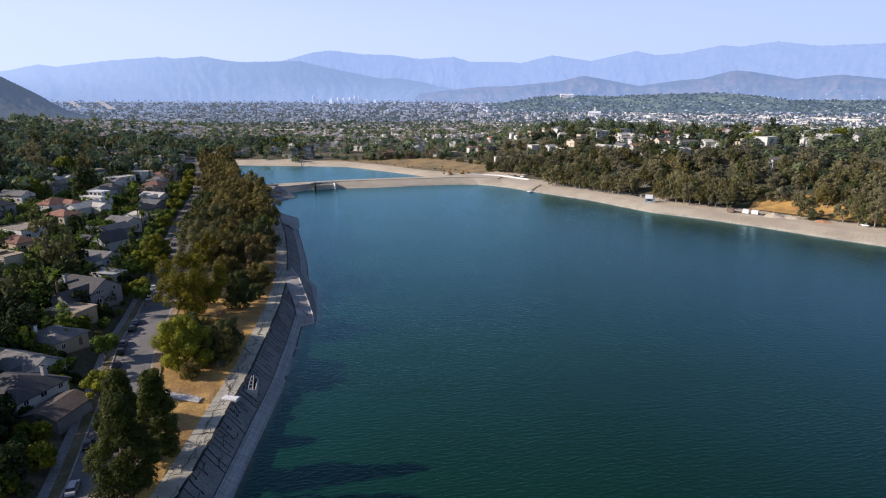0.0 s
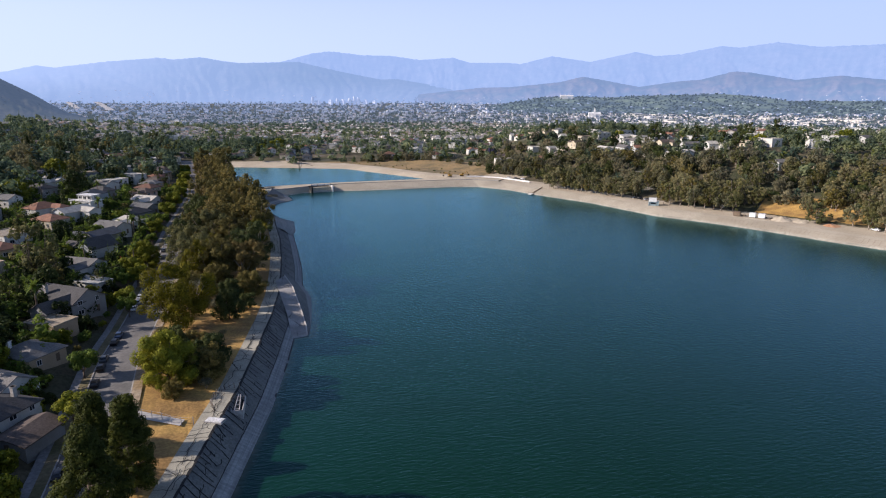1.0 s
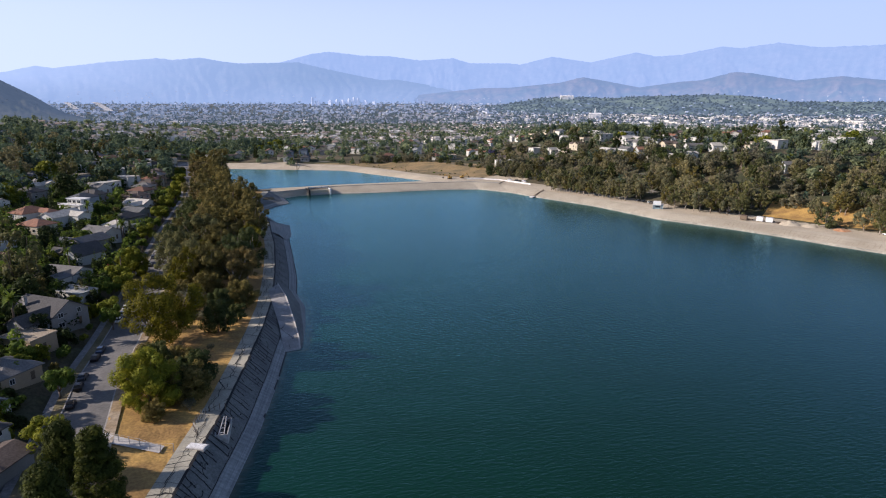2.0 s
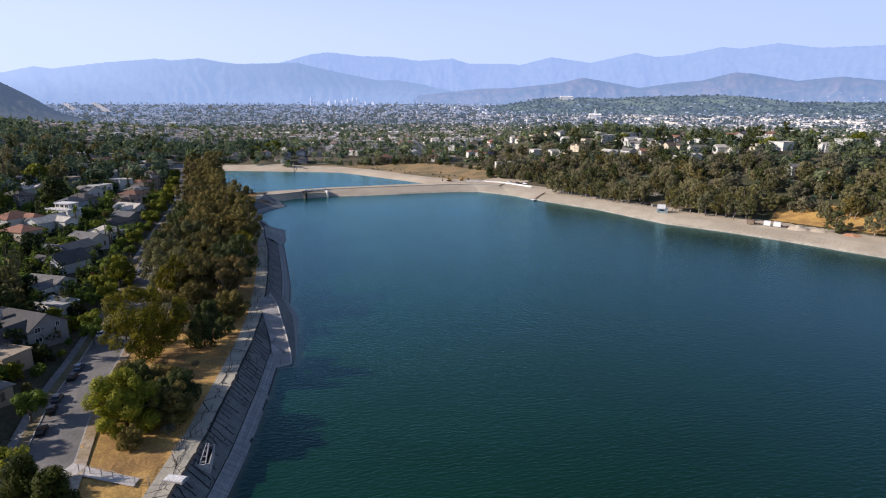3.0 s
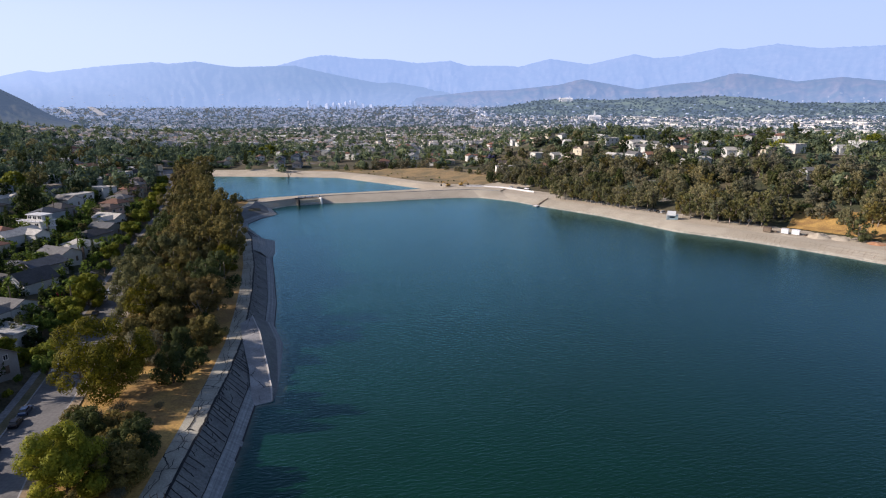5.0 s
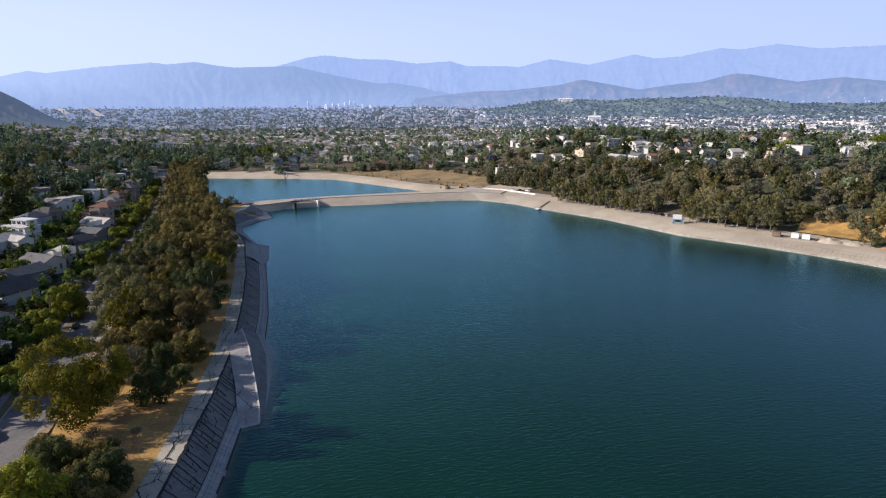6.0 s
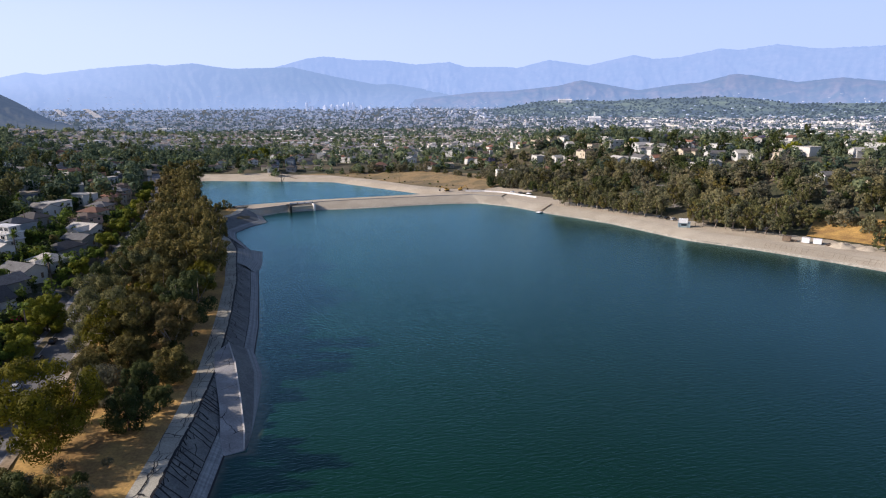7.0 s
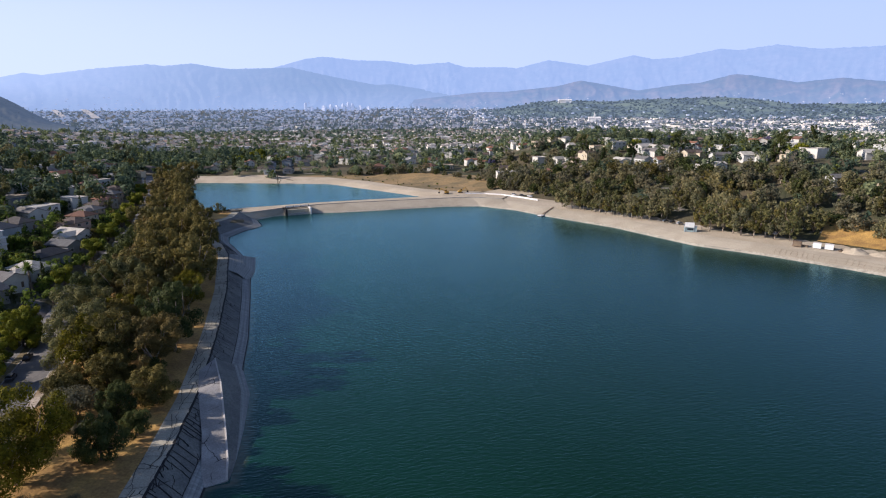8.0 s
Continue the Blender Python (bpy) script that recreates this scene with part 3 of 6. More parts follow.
loft("dam_kerb", [line(4.4, *DAM_NEAR), line(4.85, *DAM_NEAR), line(4.85, *[(x + 0.1, y + 0.6) for x, y in DAM_NEAR]), line(4.45, *[(x + 0.1, y + 0.6) for x, y in DAM_NEAR])], 160, 1, M["apron"], "low grey kerb along the dam crest")
IV_WATER = [(-232, 650), (-240, 694), (-158, 684), (-106, 676), (-60, 632), (-14, 588), (2, 581)]
IV_TOP = [(-250, 650), (-252, 712), (-153, 706), (-108, 697), (-62, 654), (-14, 607), (20, 588)]
IV_BACK = [(-258, 650), (-258, 724), (-151, 722), (-116, 717), (-66, 677), (-20, 627), (40, 600)]
def settled(pts, low, n=60):
    return [(x, y, max(ground_z(x, y) + 0.5, low)) for x, y, _ in along([(x, y, 0) for x, y in pts], n)[0]]


loft("bank_upper", [[tuple(p) for p in along(line(1.4, *IV_WATER), 60)[0]], settled(IV_TOP, 4.7), settled(IV_BACK, 5.2)], 160, 4, M["sand"], "bare sandy bank round the upper basin", 0.04)
loft("abutment", [line(4.62, (2, 581), (30, 584), (58, 576)), line(4.7, (36, 600), (52, 598), (78, 584)), line(6.3, (60, 612), (74, 606), (92, 592))], 30, 3, M["sand"], "dusty ground where the dam meets the bank", 0.1)
FIELD = [[(a[0] + (b[0] - a[0]) * k / 6, a[1] + (b[1] - a[1]) * k / 6) for a, b in zip([(-150, 722), (-116, 717), (-66, 677), (-20, 627), (10, 606), (40, 600)], [(-146, 732), (-100, 736), (-40, 730), (10, 716), (44, 690), (84, 640)])] for k in range(7)]
loft("dry_field", [[(*p[:2], max(ground_z(p[0], p[1]), 4.8) + 0.45) for p in along([(x, y, 0) for x, y in row], 40)[0]] for row in FIELD], 80, 2, M["weedy"], "dry yellow field with weeds above the upper basin", 0.3)

# the boat ramp, its skirt, and the second ramp further on
RAMP_W = [(-47.0, 195.6, 0.15), (-49.6, 203, 1.7), (-52.6, 211.5, 3.4), (-59.2, 227, 6.06), (-64, 240, 6.1)]
RAMP_E = [(-42.6, 198.2, 0.15), (-44.4, 204.5, 1.3), (-48.4, 215, 3.3), (-55.6, 233, 6.04), (-62.5, 248, 6.08)]
RAMP_SKIRT = [(-40.6, 197.4, -0.9), (-42.0, 205, -0.9), (-44.6, 219, -0.9), (-48.9, 238.5, -0.9), (-57.0, 257, -0.9)]
loft("ramp", [[(x + 0.3, y - 0.2, z - 2.5) for x, y, z in RAMP_W], RAMP_W, RAMP_E], 40, 3, M["ramp"], "worn concrete ramp down into the water")
RAMP_MID = [tuple(np.array(a) * 0.4 + np.array(b) * 0.6) for a, b in zip(RAMP_E, RAMP_SKIRT)]
loft("ramp_skirt", [RAMP_E, RAMP_MID], 40, 3, M["slope"], "dark asphalt side slope of the ramp")
loft("ramp_foot", [[(x, y, z + 0.02) for x, y, z in RAMP_MID], RAMP_SKIRT], 40, 2, M["apron"], "grey concrete foot of the ramp slope")
loft("ramp_kerb", [[(x - 0.25, y, z + 0.02) for x, y, z in RAMP_E], [(x - 0.25, y, z + 0.2) for x, y, z in RAMP_E], [(x + 0.15, y, z + 0.2) for x, y, z in RAMP_E], [(x + 0.2, y, z - 0.1) for x, y, z in RAMP_E]], 40, 1, M["pale_slab"], "worn pale kerb along the ramp")
SHORE = [(-36.5, 20), (-37.8, 60), (-39, 105), (-40.1, 130), (-41, 150), (-43.5, 176), (-46.4, 195.5), (-40.6, 197), (-42.2, 206), (-44.8, 220), (-49, 238.5), (-57, 255), (-60, 268), (-67, 296), (-84, 348), (-85.4, 363), (-94, 393)]
loft("shallows", [line(0.006, *shifted(SHORE, 1.2)), line(0.006, *shifted(SHORE, -2.2)), line(0.006, *shifted(SHORE, -7.5))], 240, 2, M["shallow"], "silty shallow water along the bank")
loft("ramp_end", [line(0.15, (-47.0, 195.6), (-42.6, 198.2)), line(-1.2, (-46.8, 195.2), (-40.8, 197.3))], 8, 1, M["apron"], "concrete lip of the ramp")
BULGE = [[(-92.5, 346, 6.02), (-96.5, 360, 6.0), (-102, 377, 5.9)], [(-88.4, 347, 4.0), (-91, 364, 3.7), (-97.6, 383, 3.3)], [(-83.0, 347.5, -0.9), (-84.6, 363, -0.9), (-93.0, 394.5, -0.9)]]
loft("ramp_far", BULGE, 24, 3, M["apron"], "second concrete ramp bulging from the bank")
loft("ramp_far_end", [[line3[-1] for line3 in BULGE], [(-107, 385, 4.2), (-104, 391, 1.0), (-100, 395, -0.9)]], 8, 2, M["slope"], "dark end slope of the second ramp")


def tar_cracks():
    """Tar-filled cracks down the bank and along its edges, laid on the slope."""
    r = random.Random(3)
    low, top = np.array(between(WATER_WEST, TOP_WEST, 0.35, 1.72)), np.array(between(WATER_WEST, TOP_WEST, 1.0, 6.0))
    s = np.concatenate([[0], np.cumsum(np.linalg.norm(np.diff(top, axis=0), axis=1))])
    outer = np.array(line(6.12, *PATH_OUT))

    def at(u, v):
        lo, hi, ou = (np.array([np.interp(u, s, q[:, k]) for k in range(3)]) for q in (low, top, outer))
        return hi + (lo - hi) * v if v >= 0 else hi + (ou - hi) * -v

    verts, faces = [], []

    def draw(pts, w):
        for (u0, v0), (u1, v1) in zip(pts, pts[1:]):
            a, b = at(u0, v0), at(u1, v1)
            d = b - a
            n = np.array((-d[1], d[0], 0.0))
            n = n / (np.linalg.norm(n) + 1e-6) * w / 2
            i = len(verts)
            up = np.array((0, 0, 0.11))
            verts.extend([tuple(a - n + up), tuple(a + n + up), tuple(b + n + up), tuple(b - n + up)])
            faces.append((i, i + 1, i + 2, i + 3))

    u = 150.0
    while u < s[-1] - 70:
        n = r.randint(4, 7)
        reach = r.choice((0.25, 0.5, 0.7, 0.85, 0.95, 0.97))
        pts, v, uu = [], 0.0, u
        for k in range(n):
            pts.append((uu, reach * k / (n - 1)))
            uu += r.uniform(-0.4, 0.12)
        draw(pts, r.uniform(0.17, 0.38))
        for _ in range(r.choice((0, 1, 1, 2))):
            k = r.randrange(1, n)
            uu, v = pts[k]
            side = [(uu, v)]
            for _ in range(r.randint(2, 5)):
                uu, v = uu + r.uniform(0.3, 0.9), min(max(v + r.uniform(-0.08, 0.08), 0.02), 0.98)
                side.append((uu, v))
            draw(side, r.uniform(0.1, 0.2))
        u += r.uniform(1.2, 2.8)
    for v0, w in ((0.02, 0.6), (0.985, 0.16)):
        draw([(q, v0 + r.uniform(-0.012, 0.012)) for q in np.arange(60, s[-1] - 40, 1.5)], w)
    u = 150.0
    while u < s[-1] - 120:
        v, uu, pts = -r.uniform(0.2, 0.9), u, []
        for _ in range(r.randint(4, 10)):
            pts.append((uu, v))
            uu, v = uu + r.uniform(0.8, 2.2), min(max(v + r.uniform(-0.12, 0.12), -0.97), -0.05)
        draw(pts, r.uniform(0.07, 0.16))
        if r.random() < 0.5:
            draw([(u + r.uniform(-0.3, 0.3), -k / 5) for k in range(6)], 0.09)
        u += r.uniform(3, 7)
    tagged(mesh_object("tar_cracks", verts, faces, M["tar"]), "black tar seams over cracks in the paving", "cracks", kind="stuff")


tar_cracks()


# ---- distance ----
EYE = (2.0, 40.0)


def mountain(name, crest, radius, depth, foot, label, material, seed, rough=0.07, step=0.16, spur=1.0):
    """A range on the skyline: crest gives bearing and elevation in degrees; ridged spurs and gullies run down from it."""
    b0, b1 = crest[0][0], crest[-1][0]
    cols, rows = int((b1 - b0) / step) + 1, 40
    verts = []
    for r in range(rows):
        f = r / (rows - 1)
        rise = min(f / 0.82, 1.0)
        for c in range(cols):
            b = b0 + (b1 - b0) * c / (cols - 1)
            top = 75.5 + math.tan(radians(np.interp(b, [p[0] for p in crest], [p[1] for p in crest]))) * radius
            warp = 0.9 * noise.noise((b * 0.22, rise * 1.7, seed + 3))
            u = b * 0.42 * spur + 1.8 * warp + 0.8 * rise
            ridge = 1 - 2 * abs(noise.noise((u, rise * 1.1, seed))) + 0.55 * (1 - 2 * abs(noise.noise((u * 2.3, rise * 2.4, seed + 5))))
            fine = noise.fractal((b * 3.1, rise * 6, seed + 9), 0.9, 2.0, 4)
            z = foot + (top - foot) * (rise ** 1.15 + rough * (1.1 * (ridge - 0.7) + 0.3 * fine) * math.sin(math.pi * rise) + 0.012 * fine * rise)
            if f > 0.82:
                z -= (f - 0.82) * 900
            d = radius - depth * (1 - f / 0.82)
            a = radians(b)
            verts.append((EYE[0] + math.sin(a) * d, EYE[1] + math.cos(a) * d, z))
    faces = [(r * cols + c, r * cols + c + 1, (r + 1) * cols + c + 1, (r + 1) * cols + c) for r in range(rows - 1) for c in range(cols - 1)]
    return tagged(mesh_object(name, verts, faces, material, smooth=True), label, "mountains", kind="structure")


def hill_material(name, a, b, haze_emit, side=None, foot=None):
    """A far slope with haze painted into its emission; side and foot strengthen it towards the west and over the valley
    floor.
    """
    m = surface(name, a, b, 0.03, 0.009, spec=0.03, relief=0.0, haze_emit=haze_emit)
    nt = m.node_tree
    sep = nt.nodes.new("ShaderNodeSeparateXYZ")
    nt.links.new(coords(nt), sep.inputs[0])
    haze_col = haze_emit
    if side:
        haze_col = mix(nt, ramp(nt, sep.outputs["X"], -700.0, -2900.0), haze_col, side)
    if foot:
        haze_col = mix(nt, ramp(nt, sep.outputs["Z"], 230.0, 60.0), haze_col, foot)
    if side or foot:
        nt.links.new(haze_col, nt.nodes["Principled BSDF"].inputs["Emission Color"])
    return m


CREST_A = [(-18, 2.6), (-15.2, 3.2), (-11.9, 4.14), (-10.3, 4.35), (-7.3, 4.05), (-4.8, 4.02), (-2.2, 3.68), (0.9, 3.88), (2.4, 3.44), (6.0, 3.42), (7.0, 3.31), (9.8, 3.97), (13.2, 3.44), (17.0, 4.22), (18.7, 3.85), (20.7, 3.94), (23.9, 4.52), (25.2, 4.34), (28.0, 4.66), (30.8, 4.2), (35.0, 4.2), (44, 4.0)]
CREST_B = [(-46, 1.2), (-38, 1.7), (-35.2, 2.14), (-33.2, 2.65), (-32.0, 2.52), (-28.4, 3.08), (-24.5, 3.5), (-23.4, 3.39), (-21.2, 3.63), (-19.4, 3.35), (-18.1, 3.23), (-13.1, 3.41), (-9.4, 2.62), (-5.8, 1.95), (-4.3, 2.0), (0.4, 1.25), (4.0, 0.75), (9, 0.2)]
CREST_C = [(-6, 0.2), (-2.2, 0.65), (3.5, 1.25), (6.1, 1.29), (10.6, 1.72), (12.6, 2.19), (14.1, 1.94), (17.5, 1.28), (20.7, 1.72), (22.5, 1.84), (25.0, 2.48), (26.3, 2.36), (29.6, 1.73), (32.6, 2.01), (35.4, 1.66), (44, 1.5)]
CREST_D = [(2, -0.7), (5.1, -0.27), (7.1, 0.04), (9.2, 0.4), (12.7, 0.45), (15.1, 0.36), (17.5, 0.52), (24.3, 0.66), (26.5, 0.5), (29.4, 0.08), (35.6, 0.08), (44, 0.1)]
CREST_W = [(-52, 4.6), (-43.9, 4.2), (-38.4, 2.87), (-36.6, 2.15), (-35.3, 1.37), (-33.7, 0.43), (-32.7, -0.3), (-31.7, -0.9), (-30.0, -1.4)]
# blue haze on these ranges and hills is put into their emission
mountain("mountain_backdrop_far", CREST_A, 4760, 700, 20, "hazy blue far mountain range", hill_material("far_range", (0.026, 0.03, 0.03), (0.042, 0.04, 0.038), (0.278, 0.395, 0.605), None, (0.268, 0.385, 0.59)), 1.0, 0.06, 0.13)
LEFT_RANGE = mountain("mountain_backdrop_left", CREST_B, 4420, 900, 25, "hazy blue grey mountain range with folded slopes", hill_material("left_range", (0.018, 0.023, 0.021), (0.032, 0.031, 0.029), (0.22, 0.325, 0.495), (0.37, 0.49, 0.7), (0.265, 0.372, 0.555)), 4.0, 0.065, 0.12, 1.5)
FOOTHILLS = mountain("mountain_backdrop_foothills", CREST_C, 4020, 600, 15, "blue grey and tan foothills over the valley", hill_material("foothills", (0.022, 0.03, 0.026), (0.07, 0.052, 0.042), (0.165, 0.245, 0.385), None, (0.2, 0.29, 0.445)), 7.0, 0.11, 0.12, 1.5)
GREEN_HILL = mountain("hill_green_hazed", CREST_D, 3300, 700, 5, "low wooded green hill in the valley", hill_material("green_hill", (0.022, 0.034, 0.018), (0.1, 0.125, 0.05), (0.095, 0.132, 0.185)), 12.0, 0.05, 0.12)
DARK_HILL = mountain("hill_dark_hazed", CREST_W, 2500, 600, 20, "dark scrub covered hillside", hill_material("dark_hill", (0.045, 0.05, 0.032), (0.07, 0.066, 0.045), (0.06, 0.088, 0.13)), 15.0, 0.06, 0.1)
# ---- trees ----
rng = random.Random(7)


def clump_points(r, blobs, count, size, narrow=1.0, droop=0.0, tilt=0.2):
    """Leaf sprays on and within the clumps of a crown: small three-cornered sprays, each a piece of its own."""
    rs = np.random.RandomState(r.randrange(1 << 30))
    centre, rad = np.array([tuple(b[0]) for b in blobs]), np.array([b[1] for b in blobs])
    share = rad[:, 0] * rad[:, 1] + rad[:, 0] * rad[:, 2]
    pick = rs.choice(len(blobs), count, p=share / share.sum())

    def unit(q):
        return q / (np.linalg.norm(q, axis=1)[:, None] + 1e-9)

    v = unit(rs.normal(size=(count, 3)))
    k = 1 - 0.4 * rs.random((count, 1)) ** 2 + 0.07 * rs.normal(size=(count, 1))
    p = centre[pick] + v * rad[pick] * k
    out = unit(v + rs.uniform(-tilt, tilt, (count, 3)) + np.array((0, 0, 0.15)))
    side = unit(np.cross(out, rs.uniform(-1, 1, (count, 3))))
    up = unit(np.cross(out, side) - np.array((0, 0, droop)))
    s = size * rs.uniform(0.55, 1.35, (count, 1))
    a, b = side * s * narrow, up * s
    corners = np.stack([p - a * 1.15 - b * 0.8, p + a * 1.2 - b * 0.55, p + a * 0.1 + b * 1.3], axis=1)
    return corners.reshape(-1, 3).tolist(), np.arange(count * 3).reshape(-1, 3).tolist()


def tree(name, kind, high, wide, leaves, size, leaf, bark, seed, label, category="tree", group="", low=0.3):
    """A tapered trunk with limbs, and a crown of many small leaf sprays. Stands at the origin."""
    r = random.Random(seed)
    tv, tf, blobs = [], [], []
    if kind == "gum":
        fork = high * r.uniform(0.16, 0.27)
        lean = Vector((r.uniform(-0.06, 0.06) * high, r.uniform(-0.06, 0.06) * high, 0))
        tube(tv, tf, (0, 0, -0.6), Vector((0, 0, fork)) + lean * 0.4, high * 0.026, high * 0.018, 8)
        n = r.randint(4, 6)
        for i in range(n):
            a = 2 * math.pi * (i + r.uniform(-0.3, 0.3)) / n
            mid = Vector((math.cos(a) * wide * 0.22, math.sin(a) * wide * 0.22, high * r.uniform(0.38 - (0.3 - low), 0.56 - (0.3 - low) * 0.6))) + lean
            end = Vector((math.cos(a) * wide * r.uniform(0.22, 0.4), math.sin(a) * wide * r.uniform(0.22, 0.4), high * r.uniform(0.7, 0.9))) + lean
            tube(tv, tf, Vector((0, 0, fork - 0.2)) + lean * 0.4, mid, high * 0.014, high * 0.009)
            tube(tv, tf, mid, end, high * 0.009, high * 0.003)
            for k in range(5):
                w = wide * r.uniform(0.09, 0.17)
                p = mid.lerp(end, r.uniform(-0.2, 1.1)) + Vector((r.uniform(-1, 1) * wide * 0.17, r.uniform(-1, 1) * wide * 0.17, r.uniform(-0.2, 0.08) * high))
                blobs.append((p, (w, w, w * r.uniform(0.7, 1.1))))
            for k in range(3):
                w = wide * r.uniform(0.06, 0.11)
                b = a + r.uniform(-0.7, 0.7)
                far = wide * r.uniform(0.36, 0.52)
                p = Vector((math.cos(b) * far, math.sin(b) * far, high * r.uniform(0.34 - (0.3 - low), 0.86))) + lean
                tube(tv, tf, mid, p, high * 0.004, high * 0.0015, 3)
                blobs.append((p, (w, w, w * r.uniform(0.8, 1.3))))
        for k in range(3):
            w = wide * r.uniform(0.07, 0.11)
            blobs.append((Vector((r.uniform(-0.2, 0.2) * wide, r.uniform(-0.2, 0.2) * wide, high * r.uniform(0.88, 0.98))) + lean, (w, w, w)))
        blobs.append((Vector((0, 0, high * 0.84)) + lean, (wide * 0.16, wide * 0.16, high * 0.09)))
        v, f = clump_points(r, blobs, leaves, size, 0.7, 0.25)
    elif kind == "round":
        fork = high * 0.2
        tube(tv, tf, (0, 0, -0.6), (0, 0, fork), high * 0.035, high * 0.028, 8)
        for i in range(9):
            a, e = 2.4 * i + r.uniform(-0.3, 0.3), r.uniform(0.1 if low > 0.15 else -0.02, 0.95)
            rad = wide * 0.34 * math.sqrt(1 - (e - 0.35) ** 2)
            p = Vector((math.cos(a) * rad, math.sin(a) * rad, high * (low + (0.86 - low) * e)))
            tube(tv, tf, (0, 0, fork - 0.2), p, high * 0.014, high * 0.004, 5)
            for k in range(3):
                w = wide * r.uniform(0.13, 0.2)
                blobs.append((p + Vector((r.uniform(-1, 1), r.uniform(-1, 1), r.uniform(-0.7, 0.7))) * wide * 0.1, (w, w, w * 0.85)))
        blobs.append((Vector((0, 0, high * 0.62)), (wide * 0.26, wide * 0.26, high * 0.22)))
        v, f = clump_points(r, blobs, leaves, size, 0.8, 0.15)
    elif kind == "dome":
        tube(tv, tf, (0, 0, -0.6), (0, 0, high * 0.3), high * 0.035, high * 0.026, 8)
        for i in range(44):
            e, a = low + (0.93 - low) * (i + r.random()) / 44, 2.4 * i + r.uniform(-0.5, 0.5)
            side = math.sqrt(max(0.0, 1 - ((e - 0.42) / 0.58) ** 2)) if e > 0.42 else 0.78 + 0.22 * e / 0.42
            p = Vector((math.cos(a), math.sin(a), 0)) * wide * 0.5 * side * r.uniform(0.35, 0.92)
            p.z = high * e
            if i % 3 == 0:
                tube(tv, tf, (0, 0, high * 0.28), p, high * 0.012, high * 0.004, 5)
            w = wide * r.uniform(0.06, 0.15)
            blobs.append((p, (w, w, w * r.uniform(0.75, 1.1))))
        blobs.append((Vector((0, 0, high * 0.5)), (wide * 0.25, wide * 0.25, high * 0.33)))
        v, f = clump_points(r, blobs, leaves, size, 0.75, 0.15)
    elif kind == "column":
        tube(tv, tf, (0, 0, -0.6), (0.2, 0.1, high * 0.5), high * 0.026, high * 0.016, 8)
        tube(tv, tf, (0.2, 0.1, high * 0.5), (0, 0, high * 0.92), high * 0.016, high * 0.004, 8)
        for i in range(130):
            e, a = 0.07 + 0.9 * (i + r.random()) / 130, 2.4 * i + r.uniform(-0.6, 0.6)
            lobes = 0.8 + 0.2 * math.sin(2 * a + 5 * e + seed) + 0.14 * math.sin(9 * e + seed)
            reach = wide * 0.5 * lobes * min(1.0, (e / 0.12)) ** 0.5 * (1 - max(0.0, e - 0.3) / 0.72) ** 0.62
            p = Vector((math.cos(a), math.sin(a), 0)) * reach * r.uniform(0.55, 1.0)
            p.z = high * e
            if i % 4 == 0:
                tube(tv, tf, (0, 0, max(0.3, high * e - reach * 0.5)), p, high * 0.006, high * 0.002, 4)
            w = r.uniform(0.6, 1.45) * wide / 11
            blobs.append((p, (w * 1.2, w * 1.2, w * r.uniform(0.8, 1.2))))
        v, f = clump_points(r, blobs, leaves, size, 0.6, 0.15)
    elif kind == "conifer":
        tube(tv, tf, (0, 0, -0.6), (0, 0, high * 0.9), high * 0.022, high * 0.004, 8)
        for i in range(64):
            e = 0.08 + 0.88 * i / 63
            w = wide * 0.5 * (1 - e) ** 0.55 * r.uniform(0.75, 1.15) + wide * 0.04
            a = 2.4 * i
            p = Vector((math.cos(a) * w * 0.62, math.sin(a) * w * 0.62, high * e))
            tube(tv, tf, (0, 0, high * e * 0.97), p, high * 0.006, high * 0.002, 4)
            blobs.append((p, (w * 0.48, w * 0.48, high * 0.042)))
        v, f = clump_points(r, blobs, leaves, size, 0.55, 0.3)
    elif kind == "cypress":
        tube(tv, tf, (0, 0, -0.4), (0, 0, high * 0.6), wide * 0.1, wide * 0.05)
        for i in range(12):
            e = 0.06 + 0.9 * i / 11
            w = wide * 0.5 * math.sin(math.pi * (0.15 + 0.83 * e)) ** 0.6
            blobs.append((Vector((0, 0, high * e)), (w, w, high * 0.07)))
        v, f = clump_points(r, blobs, leaves, size, 0.5, -0.6)
    else:
        for i in range(5):
            a = 2 * math.pi * i / 5
            p = Vector((math.cos(a) * wide * 0.22, math.sin(a) * wide * 0.22, high * r.uniform(0.4, 0.65)))
            tube(tv, tf, (0, 0, -0.3), p, 0.07, 0.03, 5)
            w = wide * r.uniform(0.2, 0.3)
            blobs.append((p, (w, w, high * 0.32)))
        v, f = clump_points(r, blobs, leaves, size, 0.8)
    ob = empty(name, Matrix.Identity(4), label, category, group)
    mesh_object("trunk", tv, tf, M[bark], ob, smooth=True)
    mesh_object("crown", v, f, M[leaf], ob)
    return ob


